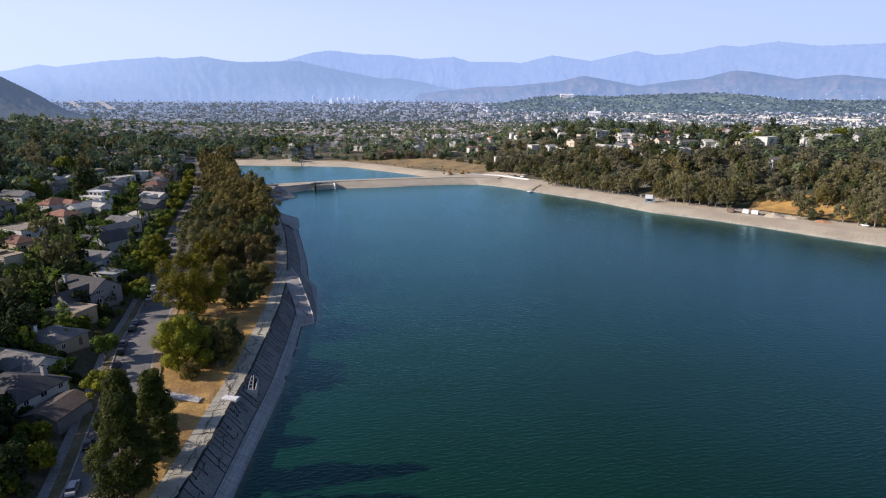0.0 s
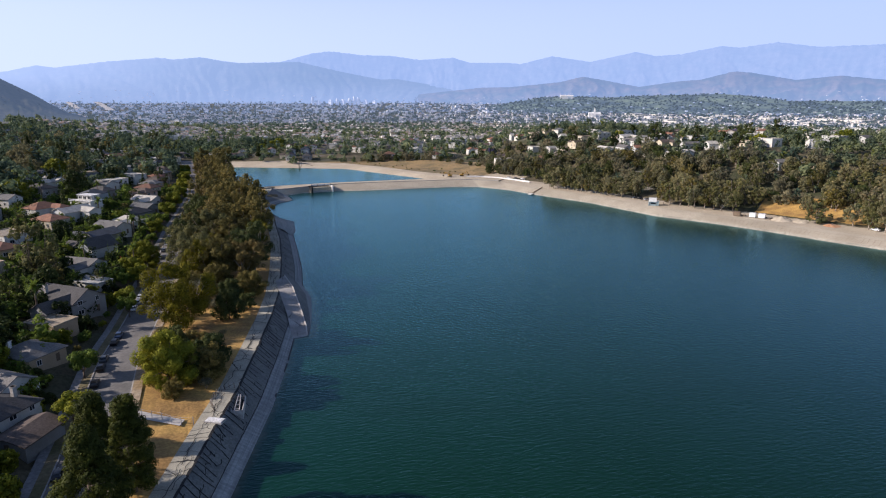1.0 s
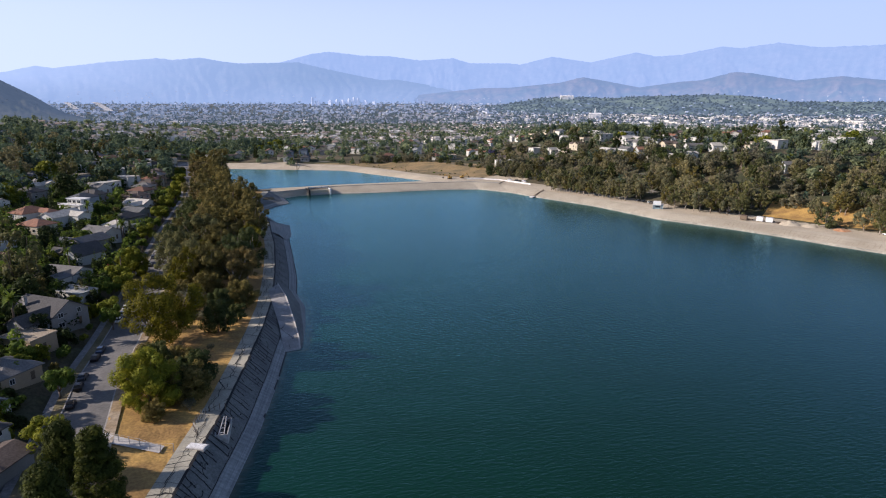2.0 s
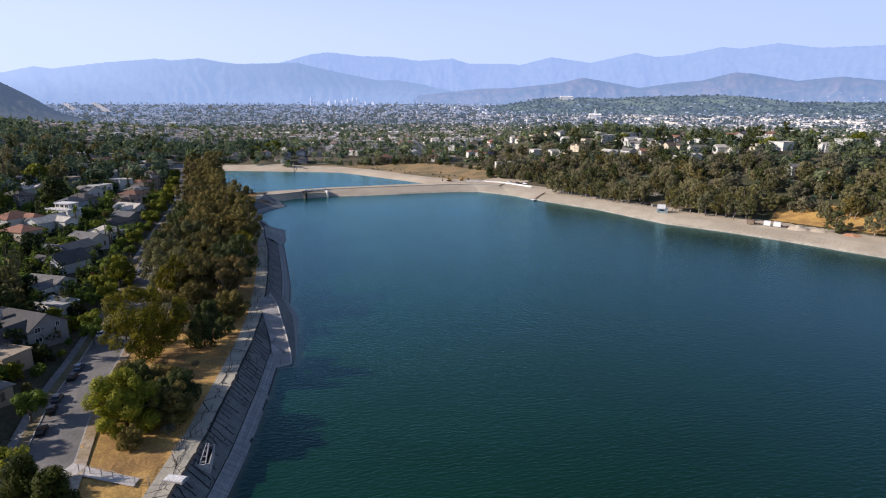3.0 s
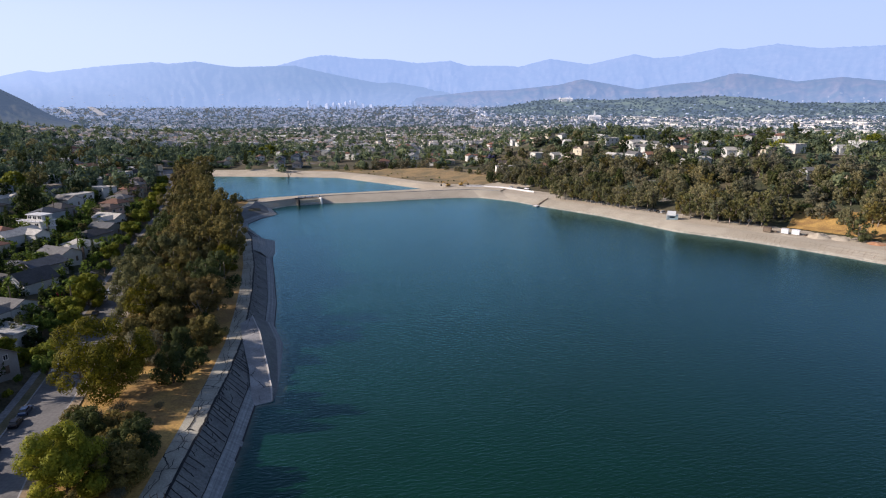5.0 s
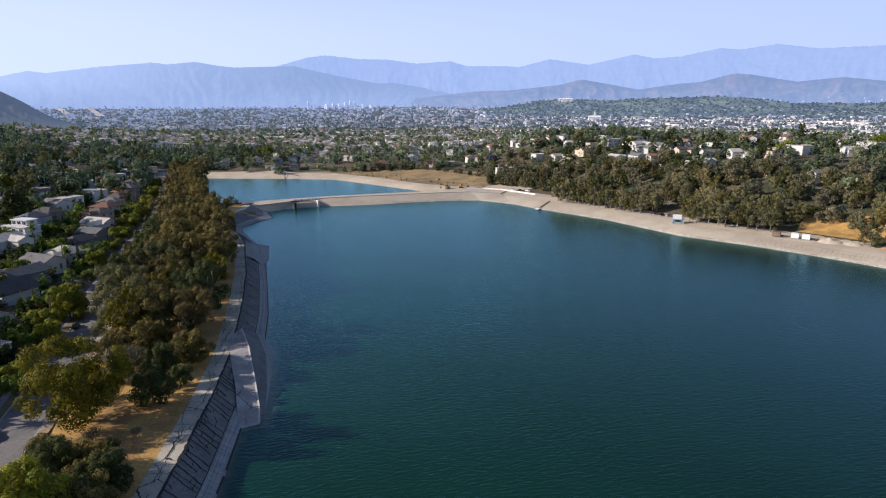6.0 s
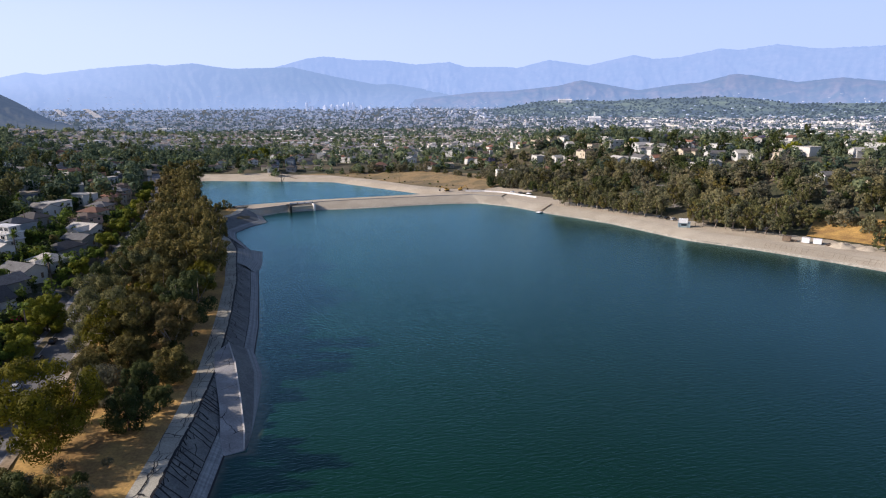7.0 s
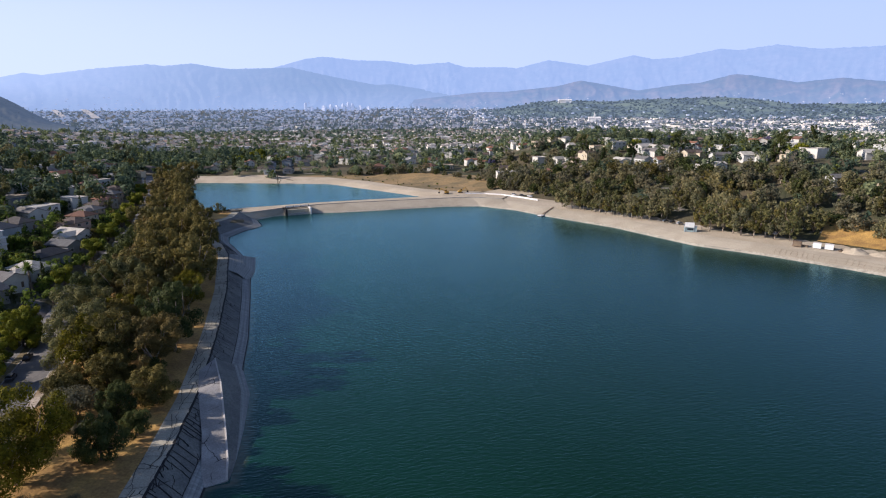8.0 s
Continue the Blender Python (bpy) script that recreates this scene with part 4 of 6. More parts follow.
def palm(seed, high, label):
    r = random.Random(seed)
    ob = empty("palm_tree", Matrix.Identity(4), label, "palm tree", "palms between the houses")
    tv, tf = [], []
    tube(tv, tf, (0, 0, -0.5), (0.2, 0, high * 0.5), 0.3, 0.22, 8)
    tube(tv, tf, (0.2, 0, high * 0.5), (0.1, 0.1, high), 0.22, 0.18, 8)
    mesh_object("trunk", tv, tf, M["bark"], ob, smooth=True)
    v, f = [], []
    for i in range(34):
        a, e, ln = r.uniform(0, 6.28), r.uniform(-0.5, 1.2), r.uniform(2.0, 2.9)
        d, s = Vector((math.cos(a) * math.cos(e), math.sin(a) * math.cos(e), math.sin(e))), Vector((-math.sin(a), math.cos(a), 0))
        p, w = Vector((0.1, 0.1, high)), 0.42
        for k in range(3):
            q = p + d * ln / 3
            i0 = len(v)
            v += [tuple(p - s * w * (1 - k * 0.3)), tuple(p + s * w * (1 - k * 0.3)), tuple(q + s * w * (0.7 - k * 0.3)), tuple(q - s * w * (0.7 - k * 0.3))]
            f.append((i0, i0 + 1, i0 + 2, i0 + 3))
            p, d = q, (d + Vector((0, 0, -0.35))).normalized()
    mesh_object("crown", v, f, M["leaf_green"], ob)
    return ob


class Grove:
    """Sorts of one tree; the first use places the original, later ones copies."""

    def __init__(self, *sorts):
        self.sorts, self.used, self.k = sorts, set(), 0

    def put(self, x, y, size=1.0, z=None, sort=None, turn=None):
        i = self.k % len(self.sorts) if sort is None else sort
        self.k += 1
        high = (ground_z(x, y) if z is None else z) - 0.1
        m = pose(x, y, high, 0, 0, rng.uniform(0, 360) if turn is None else turn) @ Matrix.Diagonal((size, size, size * rng.uniform(0.92, 1.1), 1))
        if i in self.used:
            return copy_thing(self.sorts[i], m)
        self.used.add(i)
        self.sorts[i].matrix_basis = m
        return self.sorts[i]


PARK = Grove(*[tree("eucalyptus_tree", "gum", 20, 19, 13000, 0.26, l, "pale_bark", s, "tall olive brown eucalyptus tree in the park strip", group="park trees by the bank")
               for s, l in ((11, "leaf_gold"), (12, "leaf_olive"), (13, "leaf_brown"), (14, "leaf_olive"), (15, "leaf_gum"), (20, "leaf_shade"))])
PARK_FAR = Grove(*[tree("eucalyptus_tree", "gum", 20, 17, 3800, 0.46, l, "pale_bark", s, "tall olive brown eucalyptus tree in the park strip", group="park trees by the bank")
                   for s, l in ((16, "leaf_olive"), (17, "leaf_olive"), (18, "leaf_brown"), (19, "leaf_shade"))])
PARK_DARK = Grove(*[tree("oak_tree", "dome", 10, 12, 9000, 0.21, l, "bark", s, "dark green leafy tree on dry grass", group="park trees by the bank", low=0.08) for s, l in ((21, "leaf_shade"), (22, "leaf_olive"), (23, "leaf_shade"))])
BRIGHT = Grove(tree("pepper_tree", "dome", 14, 16.5, 26000, 0.2, "leaf_bright", "bark", 31, "broad yellow green tree beside the street", low=0.08))
DARK_FIR = Grove(*[tree("evergreen_tree", "column", h, w, 26000, 0.22, "leaf_pine", "bark", s, lb) for s, h, w, lb in
                   ((41, 22, 12.5, "broad dark evergreen tree beside the path"), (42, 23, 10.5, "tall dark evergreen tree beside the path"), (43, 14, 11, "low dark evergreen tree beside the street"))])
GREY = Grove(*[tree("bare_shrub", "bush", 4.0, 5.5, 2600, 0.1, "leaf_grey", "pale_bark", s, "grey half-bare shrub on the verge", "shrub", "shrubs on the verge") for s in (51, 52)])
STREET = Grove(*[tree("street_tree", "round", 7, 6, 3200, 0.2, l, "bark", s, "small round tree beside the street", group="street trees") for s, l in ((61, "leaf_green"), (62, "leaf_bright"))])
GARDEN = Grove(*[tree("garden_tree", k, h, w, 1300, 0.48, l, "bark", s, lb, group="garden trees among the houses", low=0.1) for s, k, h, w, l, lb in
                 ((71, "dome", 9, 10, "leaf_green", "leafy green tree in a garden"), (72, "dome", 12, 10, "leaf_dark", "dark green tree in a garden"), (73, "dome", 7, 9, "leaf_bright", "bright green tree in a garden"),
                  (74, "gum", 15, 11, "leaf_gum", "tall thin olive tree in a garden"), (75, "conifer", 15, 7, "leaf_dark", "pointed dark conifer in a garden"), (76, "dome", 6, 9, "leaf_shade", "low dark green tree in a garden"),
                  (77, "gum", 13, 12, "leaf_shade", "tall dark green tree in a garden"), (78, "dome", 11, 8, "leaf_olive", "olive brown tree in a garden"), (79, "round", 10, 11, "leaf_dark", "spreading dark green tree in a garden"))])
CYPRESS = Grove(*[tree("cypress_tree", "cypress", 13, 2.6, 900, 0.3, "leaf_dark", "bark", s, "slim dark cypress tree", group="cypresses") for s in (81,)])
GUM_E = Grove(*[tree("gum_tree", "gum", 23, 17, 2300, 0.56, l, "pale_bark", s, "olive eucalyptus tree with pale trunk on the far bank", group="trees of the far bank")
                for s, l in ((91, "leaf_pale"), (92, "leaf_gum"), (93, "leaf_pale"), (94, "leaf_olive"), (95, "leaf_gum"))])
OAK_E = Grove(*[tree("hillside_tree", k, 15, 16, 1400, 0.63, l, "pale_bark", s, lb, group="trees of the far bank", low=0.12) for s, k, l, lb in
                ((101, "gum", "leaf_grey", "grey brown tree on the slope"), (102, "dome", "leaf_pale", "pale olive tree on the slope"), (103, "dome", "leaf_shade", "dark green tree on the slope"), (104, "gum", "leaf_gum", "green leafy tree on the slope"))])
HEDGE = Grove(*[tree("garden_shrub", "bush", 3.2, 4.5, 420, 0.3, l, "bark", s, "rounded green shrub in a garden", "shrub", "garden shrubs") for s, l in ((111, "leaf_green"), (112, "leaf_dark"), (113, "leaf_bright"))])

# the park strip
DARK_FIR.put(-54.2, 97, 0.95, 6.3, 0)
DARK_FIR.put(-53.4, 107.8, 0.91, 6.3, 1)
DARK_FIR.put(-67, 120, 0.9, 6.8, 2)
BRIGHT.put(-66, 150, 0.95, 6.8)
BRIGHT.put(-122, 255, 0.85, 7.6)
PARK_DARK.put(-57.5, 153.5, 0.9, 6.7, 1)
PARK_DARK.put(-59, 161, 0.85, 6.7, 0)
PARK_DARK.put(-62, 143.5, 0.55, 6.7, 1)
for x, y, s, k in ((-71, 165, 0.95, 0), (-66.5, 168, 0.8, 1), (-63, 165, 0.6, 2), (-75.5, 170, 0.85, 1), (-74, 160, 0.75, 0)):
    PARK_DARK.put(x, y, s, 6.7, k)
for x, y, s in ((-66, 162, 1.3), (-56, 148, 0.7), (-64, 158, 1.2), (-67, 166, 1.0), (-63, 171, 0.8), (-79, 199, 1.1), (-72, 179, 0.7), (-60, 160, 0.6)):
    GREY.put(x, y, s, 6.7)
GOLDEN = Grove(tree("eucalyptus_tree", "gum", 20, 21, 22000, 0.23, "leaf_gold", "pale_bark", 24, "large golden olive eucalyptus tree with low hanging foliage", group="park trees by the bank", low=0.2))
GOLDEN.put(-78, 187.5, 1.05, 6.8)
for x, y, s in ((-64.5, 206, 1.0), (-67, 196.5, 1.05), (-67, 221, 1.1), (-74, 236, 0.95), (-72, 213, 0.9), (-83, 229, 1.15), (-76, 222, 0.9)):
    PARK_DARK.put(x, y, s, 6.7)
PARK.put(-91, 236, 0.8, 6.8)
PARK.put(-84, 240, 0.8, 6.8)
PARK_DARK.put(-81, 208, 0.72, 6.8, 1)
PARK_DARK.put(-88, 219, 1.0, 6.8, 1)
PARK_DARK.put(-91, 227, 0.8, 6.8, 1)
for x, y, s in ((-60.5, 155, 0.85), (-63, 162, 0.8), (-72, 158, 0.55), (-60, 163, 0.45), (-82, 232, 0.9), (-66, 176, 0.5)):
    PARK_DARK.put(x, y, s, 6.7)
for x, y, s in ((-74, 170, 1.3), (-70, 163, 1.2), (-84, 196, 1.0), (-88, 205, 1.2), (-82, 213, 1.7), (-77, 206, 1.1), (-73, 204, 0.8), (-64, 182, 0.7), (-60, 112, 0.8), (-57, 119, 0.7)):
    GREY.put(x, y, s, 6.7)
y = 240.0
while y < 640:
    inner, outer = (float(np.interp(y, [p[1] for p in TOP_WEST[:17]], [p[0] for p in TOP_WEST[:17]])) - 9 if y < 440 else -150 - (y - 440) * 0.38), float(road_x(y)) + (7 if y < 270 else 4.5)
    n = max(2, int((inner - outer) / 9))
    for k in range(n):
        x = inner + (outer - inner) * (k + rng.uniform(0.2, 0.8)) / n
        (PARK if y < 300 else PARK_FAR).put(x, y + rng.uniform(-4, 4), rng.uniform(0.72, 1.05), 6.8)
    y += 10.0
for k in range(20):
    y = 226 + k * 18.0 + rng.uniform(-9, 9)
    STREET.put(float(road_x(y)) - 10.5, y, rng.uniform(0.7, 1.4), 7.5)
for x, y in ((-88, 152), (-76, 128), (-106, 166), (-104, 204), (-99, 196), (-112, 228)):
    STREET.put(x, y, rng.uniform(0.8, 1.15), 7.6)


# ---- houses ----
def window(parent, x, z, w, h, m):
    """A framed window with its pane, on the wall's outer face: m carries it there, y pointing outwards."""
    bm = bmesh.new()
    t = 0.1
    for a in ((-w / 2 - t, -0.05, -t, w / 2 + t, 0.08, 0), (-w / 2 - t, -0.05, h, w / 2 + t, 0.08, h + t), (-w / 2 - t, -0.05, 0, -w / 2, 0.08, h),
              (w / 2, -0.05, 0, w / 2 + t, 0.08, h), (-0.04, -0.05, 0, 0.04, 0.06, h)):
        box(bm, *a)
    f = part("window", bm, M["white"], parent)
    f.matrix_basis = m @ Matrix.Translation((x, 0, z))
    part("pane", box_bm(-w / 2, -0.04, 0, w / 2, 0.03, h), M["glass"], f)


def house(name, L, W, H, roof, wall_m, roof_m, label, group="", wing=False, chimney=False, pitch=0.42, storeys=1, detail=6, seed=0):
    """A house about the origin, ridge along x: walls, roof with eaves, windows with panes, a door, perhaps a wing and a chimney."""
    r = random.Random(seed)
    ob = empty(name, Matrix.Identity(4), label, "house", group)

    def body(bx, by, l, w, turn):
        m = pose(bx, by, 0, 0, 0, turn)
        top = H
        rise = w / 2 * pitch * 2 * 0.5 if roof != "flat" else 0
        bm = bmesh.new()
        box(bm, -l / 2, -w / 2, -2.5, l / 2, w / 2, top)
        if roof == "gable":
            for sx in (-l / 2, l / 2 - 0.2):
                vs = [bm.verts.new(c) for c in ((sx, -w / 2, top), (sx, w / 2, top), (sx, 0, top + rise), (sx + 0.2, -w / 2, top), (sx + 0.2, w / 2, top), (sx + 0.2, 0, top + rise))]
                for q in ((0, 2, 1), (3, 4, 5), (0, 3, 5, 2), (1, 2, 5, 4)):
                    bm.faces.new([vs[i] for i in q])
        bmesh.ops.transform(bm, matrix=m, verts=bm.verts)
        part("wall", bm, wall_m, ob)
        bm = bmesh.new()
        o, th = 0.55, 0.22
        if roof == "flat":
            box(bm, -l / 2 - 0.2, -w / 2 - 0.2, top, l / 2 + 0.2, w / 2 + 0.2, top + 0.15)
            for a in ((-l / 2 - 0.25, -w / 2 - 0.25, l / 2 + 0.25, -w / 2), (-l / 2 - 0.25, w / 2, l / 2 + 0.25, w / 2 + 0.25), (-l / 2 - 0.25, -w / 2, -l / 2, w / 2), (l / 2, -w / 2, l / 2 + 0.25, w / 2)):
                box(bm, a[0], a[1], top + 0.15, a[2], a[3], top + 0.5)
        else:
            drop = o * pitch
            ins = w / 2 if roof == "hip" else -o
            ridge = [(-l / 2 + ins, 0, top + rise), (l / 2 - ins, 0, top + rise)]
            eave = [(-l / 2 - o, -w / 2 - o, top - drop), (l / 2 + o, -w / 2 - o, top - drop), (l / 2 + o, w / 2 + o, top - drop), (-l / 2 - o, w / 2 + o, top - drop)]
            vs = [bm.verts.new((x, y, z + th)) for x, y, z in eave + ridge] + [bm.verts.new((x, y, z)) for x, y, z in eave + ridge]
            for q in ((0, 1, 5, 4), (2, 3, 4, 5), (1, 2, 5), (3, 0, 4)):
                if roof == "gable" and len(q) == 3:
                    continue
                bm.faces.new([vs[i] for i in q])
                bm.faces.new([vs[i + 6] for i in reversed(q)])
            for i in range(4):
                j = (i + 1) % 4
                if roof == "gable" and i in (1, 3):
                    k = 5 if i == 1 else 4
                    bm.faces.new([vs[i], vs[i + 6], vs[k + 6], vs[k]])
                    bm.faces.new([vs[k], vs[k + 6], vs[j + 6], vs[j]])
                else:
                    bm.faces.new([vs[i], vs[i + 6], vs[j + 6], vs[j]])
            bmesh.ops.recalc_face_normals(bm, faces=bm.faces)
        bmesh.ops.transform(bm, matrix=m, verts=bm.verts)
        part("roof", bm, roof_m, ob)
        return m, rise

    m, rise = body(0, 0, L, W, 0)
    if wing:
        body(L * 0.26, -W * 0.62, W * 1.0, L * 0.42, 90)
    sides = [(Matrix.Translation((0, -W / 2, 0)) @ pose(0, 0, 0, 0, 0, 180), L), (Matrix.Translation((0, W / 2, 0)), L),
             (Matrix.Translation((L / 2, 0, 0)) @ pose(0, 0, 0, 0, 0, -90), W), (Matrix.Translation((-L / 2, 0, 0)) @ pose(0, 0, 0, 0, 0, 90), W)]
    if detail:
        made = 0
        for k, (sm, ln) in enumerate(sides):
            if (wing and k == 0) or k == 1:
                continue
            for s in range(storeys):
                n = max(1, int(ln / 4.2))
                for i in range(n):
                    if (k == 2 and s == 0 and i == 0) or made >= detail:
                        continue
                    made += 1
                    window(ob, -ln / 2 + ln * (i + 0.5) / n, 0.9 + s * 2.9, r.choice((1.1, 1.5, 1.8)), 1.3, sm)
        d = part("door", box_bm(-0.5, -0.05, 0, 0.5, 0.07, 2.1), M["wood"], ob)
        d.matrix_basis = sides[2][0] @ Matrix.Translation((-W / 2 + W * 0.5 / max(1, int(W / 4.2)), 0, 0.1))
    if chimney:
        bm = box_bm(-0.45, -0.45, 0, 0.45, 0.45, H + rise + 1.0)
        box(bm, -0.55, -0.55, H + rise + 0.8, 0.55, 0.55, H + rise + 1.0)
        c = part("chimney", bm, M["white"] if r.random() < 0.5 else M["concrete"], ob)
        c.matrix_basis = Matrix.Translation((-L * 0.28, -W * 0.3, 0))
    return ob


HOUSE_SPOTS = []


def place_house(ob, x, y, turn, z=None, pad=9):
    ob.matrix_basis = pose(x, y, (ground_z(x, y) if z is None else z) + 0.25, 0, 0, turn)
    HOUSE_SPOTS.append((x, y, pad, 24))


def street_house(x, y, turn, L, W, H, roof, wall, rf, words, seed, **more):
    H = H if more.get("storeys", 1) > 1 else H * 0.8
    place_house(house("house", L, W, H, roof, WALLS[wall], ROOFS[rf], words, "houses along the street", seed=seed, detail=14, **more), x, y, turn, pad=max(L, W) * 0.66)


street_house(-101, 139, 160, 17, 9, 3.5, "gable", 0, 0, "white gabled house with grey roof", 1, pitch=0.5)
street_house(-95, 127.5, 165, 17, 13, 2.9, "hip", 0, 1, "white house with dark roof and chimney", 2, wing=True, chimney=True)
street_house(-81.5, 121.5, 262, 10, 8, 2.7, "gable", 2, 2, "low grey garage with dark brown roof", 3, pitch=0.3)
street_house(-104, 157, 340, 12, 10, 4.0, "hip", 3, 0, "tan house with grey hipped roof", 4, chimney=True)
street_house(-111, 176, 345, 11, 8, 4.6, "flat", 3, 3, "tan house with pale flat roof", 5)
street_house(-117, 195, 340, 17, 12, 4.6, "gable", 2, 1, "large dark gabled house with chimney", 6, wing=True, chimney=True, pitch=0.6, storeys=2)
street_house(-124, 219, 340, 13, 7, 3.6, "flat", 0, 4, "house with pale flat roof", 7)
street_house(-137, 237, 345, 14, 9, 4.4, "gable", 0, 0, "white house with grey gabled roof", 8, wing=True)
street_house(-147, 264, 250, 13, 10, 4.6, "gable", 0, 1, "white house with steep dark gable", 9, pitch=0.7, wing=True)
street_house(-156, 284, 250, 14, 10, 4.8, "gable", 2, 5, "grey house with blue slate roof", 10, wing=True)
street_house(-163, 322, 345, 14, 11, 5.0, "hip", 0, 4, "white house with pale grey hipped roof", 11, wing=True)


def modern_house(x, y, turn):
    """A white house in three stepped levels with flat roofs, terraces and railings."""
    ob = empty("house", Matrix.Identity(4), "white modern three-level house with terraces and flat roofs", "house", "houses along the street")
    levels = ((-8, -6, -2.5, 8, 5, 3.0), (-7, -2.5, 3.0, 7.5, 5.5, 6.0), (-3.5, 0, 6.0, 6, 5.5, 8.8))
    for k, (x0, y0, z0, x1, y1, z1) in enumerate(levels):
        part("wall", box_bm(x0, y0, z0, x1, y1, z1), WALLS[0], ob)
        part("roof", box_bm(x0 - 0.5, y0 - 0.5, z1, x1 + 0.5, y1 + 0.5, z1 + 0.25), M["white"], ob)
        for i in range(3):
            wx = x0 + (x1 - x0) * (i + 0.5) / 3
            window(ob, -wx, z0 + 0.9 if k else 0.9, 2.2, 1.4, Matrix.Translation((0, y0, 0)) @ pose(0, 0, 0, 0, 0, 180))
        window(ob, -(y0 + y1) / 2, z0 + 0.9 if k else 0.9, 1.8, 1.4, Matrix.Translation((x1, 0, 0)) @ pose(0, 0, 0, 0, 0, -90))
        if k < 2:
            for a in ((x0 - 0.4, y0 - 0.45, z1 + 1.05, x1 + 0.4, y0 - 0.35, z1 + 1.15), (x1 + 0.35, y0 - 0.4, z1 + 1.05, x1 + 0.45, y1, z1 + 1.15)):
                part("railing", box_bm(*a), M["steel"], ob)
            for i in range(7):
                px = x0 - 0.3 + (x1 - x0 + 0.6) * i / 6
                part("post", box_bm(px - 0.05, y0 - 0.45, z1 + 0.2, px + 0.05, y0 - 0.35, z1 + 1.1), M["steel"], ob)
    part("door", box_bm(4.6, -6.08, 0, 5.7, -5.95, 2.1), M["wood"], ob)
    place_house(ob, x, y, turn, pad=10)


modern_house(-198, 344, 342)
street_house(-188, 299, 340, 13, 10, 4.8, "hip", 1, 6, "cream house with red tiled roof", 13)
street_house(-183, 262, 335, 16, 11, 5.0, "flat", 0, 3, "white house with tan flat roof", 14)
street_house(-172, 243, 335, 13, 9, 4.4, "hip", 3, 6, "tan house with red tiled roof", 15)
street_house(-176, 366, 345, 13, 9, 4.8, "gable", 2, 0, "grey house with gabled roof", 16)
for i, (x, y) in enumerate(((-196, 408), (-203, 428), (-210, 448), (-217, 470), (-226, 494), (-236, 520), (-247, 548))):
    street_house(x, y, 342 + (i % 3) * 6, 13, 10, 5.8, "hip", (4, 1, 3)[i % 3], (2, 6, 0)[i % 3], "tall house with " + ("brown shingle", "terracotta tiled", "grey shingle")[i % 3] + " roof", 30 + i, storeys=2, wing=i % 2 == 0)


def roof_sorts():
    out = []
    k = 0
    for roof, wall, rf, L, W, H, st in (("gable", 0, 0, 15, 9, 4, 1), ("hip", 0, 6, 14, 11, 4.4, 1), ("flat", 0, 4, 16, 11, 6.4, 2), ("gable", 1, 2, 14, 9, 4.2, 1), ("hip", 2, 1, 15, 10, 4.2, 1),
                                        ("flat", 1, 3, 17, 9, 3.8, 1), ("hip", 4, 6, 13, 11, 6.6, 2), ("gable", 0, 4, 16, 10, 4.4, 1), ("hip", 5, 5, 13, 10, 6.2, 2), ("gable", 0, 6, 12, 9, 6.4, 2)):
        k += 1
        tone = ("white", "cream", "grey", "tan", "pink", "blue grey")[wall] + " house with " + ("grey", "dark", "brown", "tan", "pale", "slate", "terracotta")[rf] + " " + {"gable": "gabled", "hip": "hipped", "flat": "flat"}[roof] + " roof"
        out.append(house("house", L, W, H, roof, WALLS[wall], ROOFS[rf], tone, "houses on the hills", wing=k % 2 == 0, storeys=st, seed=50 + k, pitch=0.45))
    return out


HILL_HOUSES = roof_sorts()
FIRST_USE = set()


def hill_house(x, y, turn, i, front=8):
    m = pose(x, y, ground_z(x, y) + 0.6, 0, 0, turn)
    HOUSE_SPOTS.append((x, y, 9, front))
    if i in FIRST_USE:
        copy_thing(HILL_HOUSES[i], m)
    else:
        FIRST_USE.add(i)
        HILL_HOUSES[i].matrix_basis = m


def free(x, y, gap):
    return all((x - hx) ** 2 + (y - hy) ** 2 > (gap + pad) ** 2 for hx, hy, pad, _ in HOUSE_SPOTS)


def sightline_clear(x, y, gap):
    """Like free, and keeps the camera's line of sight to each house open."""
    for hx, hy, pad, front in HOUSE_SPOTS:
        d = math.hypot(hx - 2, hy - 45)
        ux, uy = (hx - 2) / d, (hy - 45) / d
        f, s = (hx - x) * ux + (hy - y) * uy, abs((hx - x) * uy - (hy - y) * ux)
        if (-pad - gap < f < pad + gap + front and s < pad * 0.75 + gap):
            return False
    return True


def open_ground(x, y):
    """True on plots: off the water, the banks, the street and the park strip."""
    w = (float(road_x(y)) - x) * 0.94
    d = min(float(signed(x, y, LAKE)), float(signed(x, y, IVAN)))
    if y < 730 and -60 < w < 13:
        return False
    return d > (46 if x > -20 else 44 if y > 560 else 14) and not (w < 13 and x < -40 and y < 560)


def scatter_houses(count, x0, x1, y0, y1, gap, ok, front=8):
    made = tries = 0
    while made < count and tries < count * 40:
        tries += 1
        x, y = rng.uniform(x0, x1), rng.uniform(y0, y1)
        if ok(x, y) and open_ground(x, y) and free(x, y, gap):
            hill_house(x, y, rng.choice((0, 90, 180, 270)) + rng.uniform(-25, 25), rng.randrange(len(HILL_HOUSES)), front)
            made += 1


for k, (x, y) in enumerate(((-161, 303), (-169, 342), (-184, 387), (-206, 367), (-216, 394), (-230, 424), (-165, 214), (-155, 188), (-147, 166), (-193, 232), (-214, 262), (-220, 296), (-232, 330), (-176, 196), (-142, 145), (-240, 372), (-190, 320))):
    hill_house(x, y, (340, 70, 345, 250, 335)[k % 5] + rng.uniform(-6, 6), (0, 4, 7, 8, 4, 0, 5)[k % 7], 22)
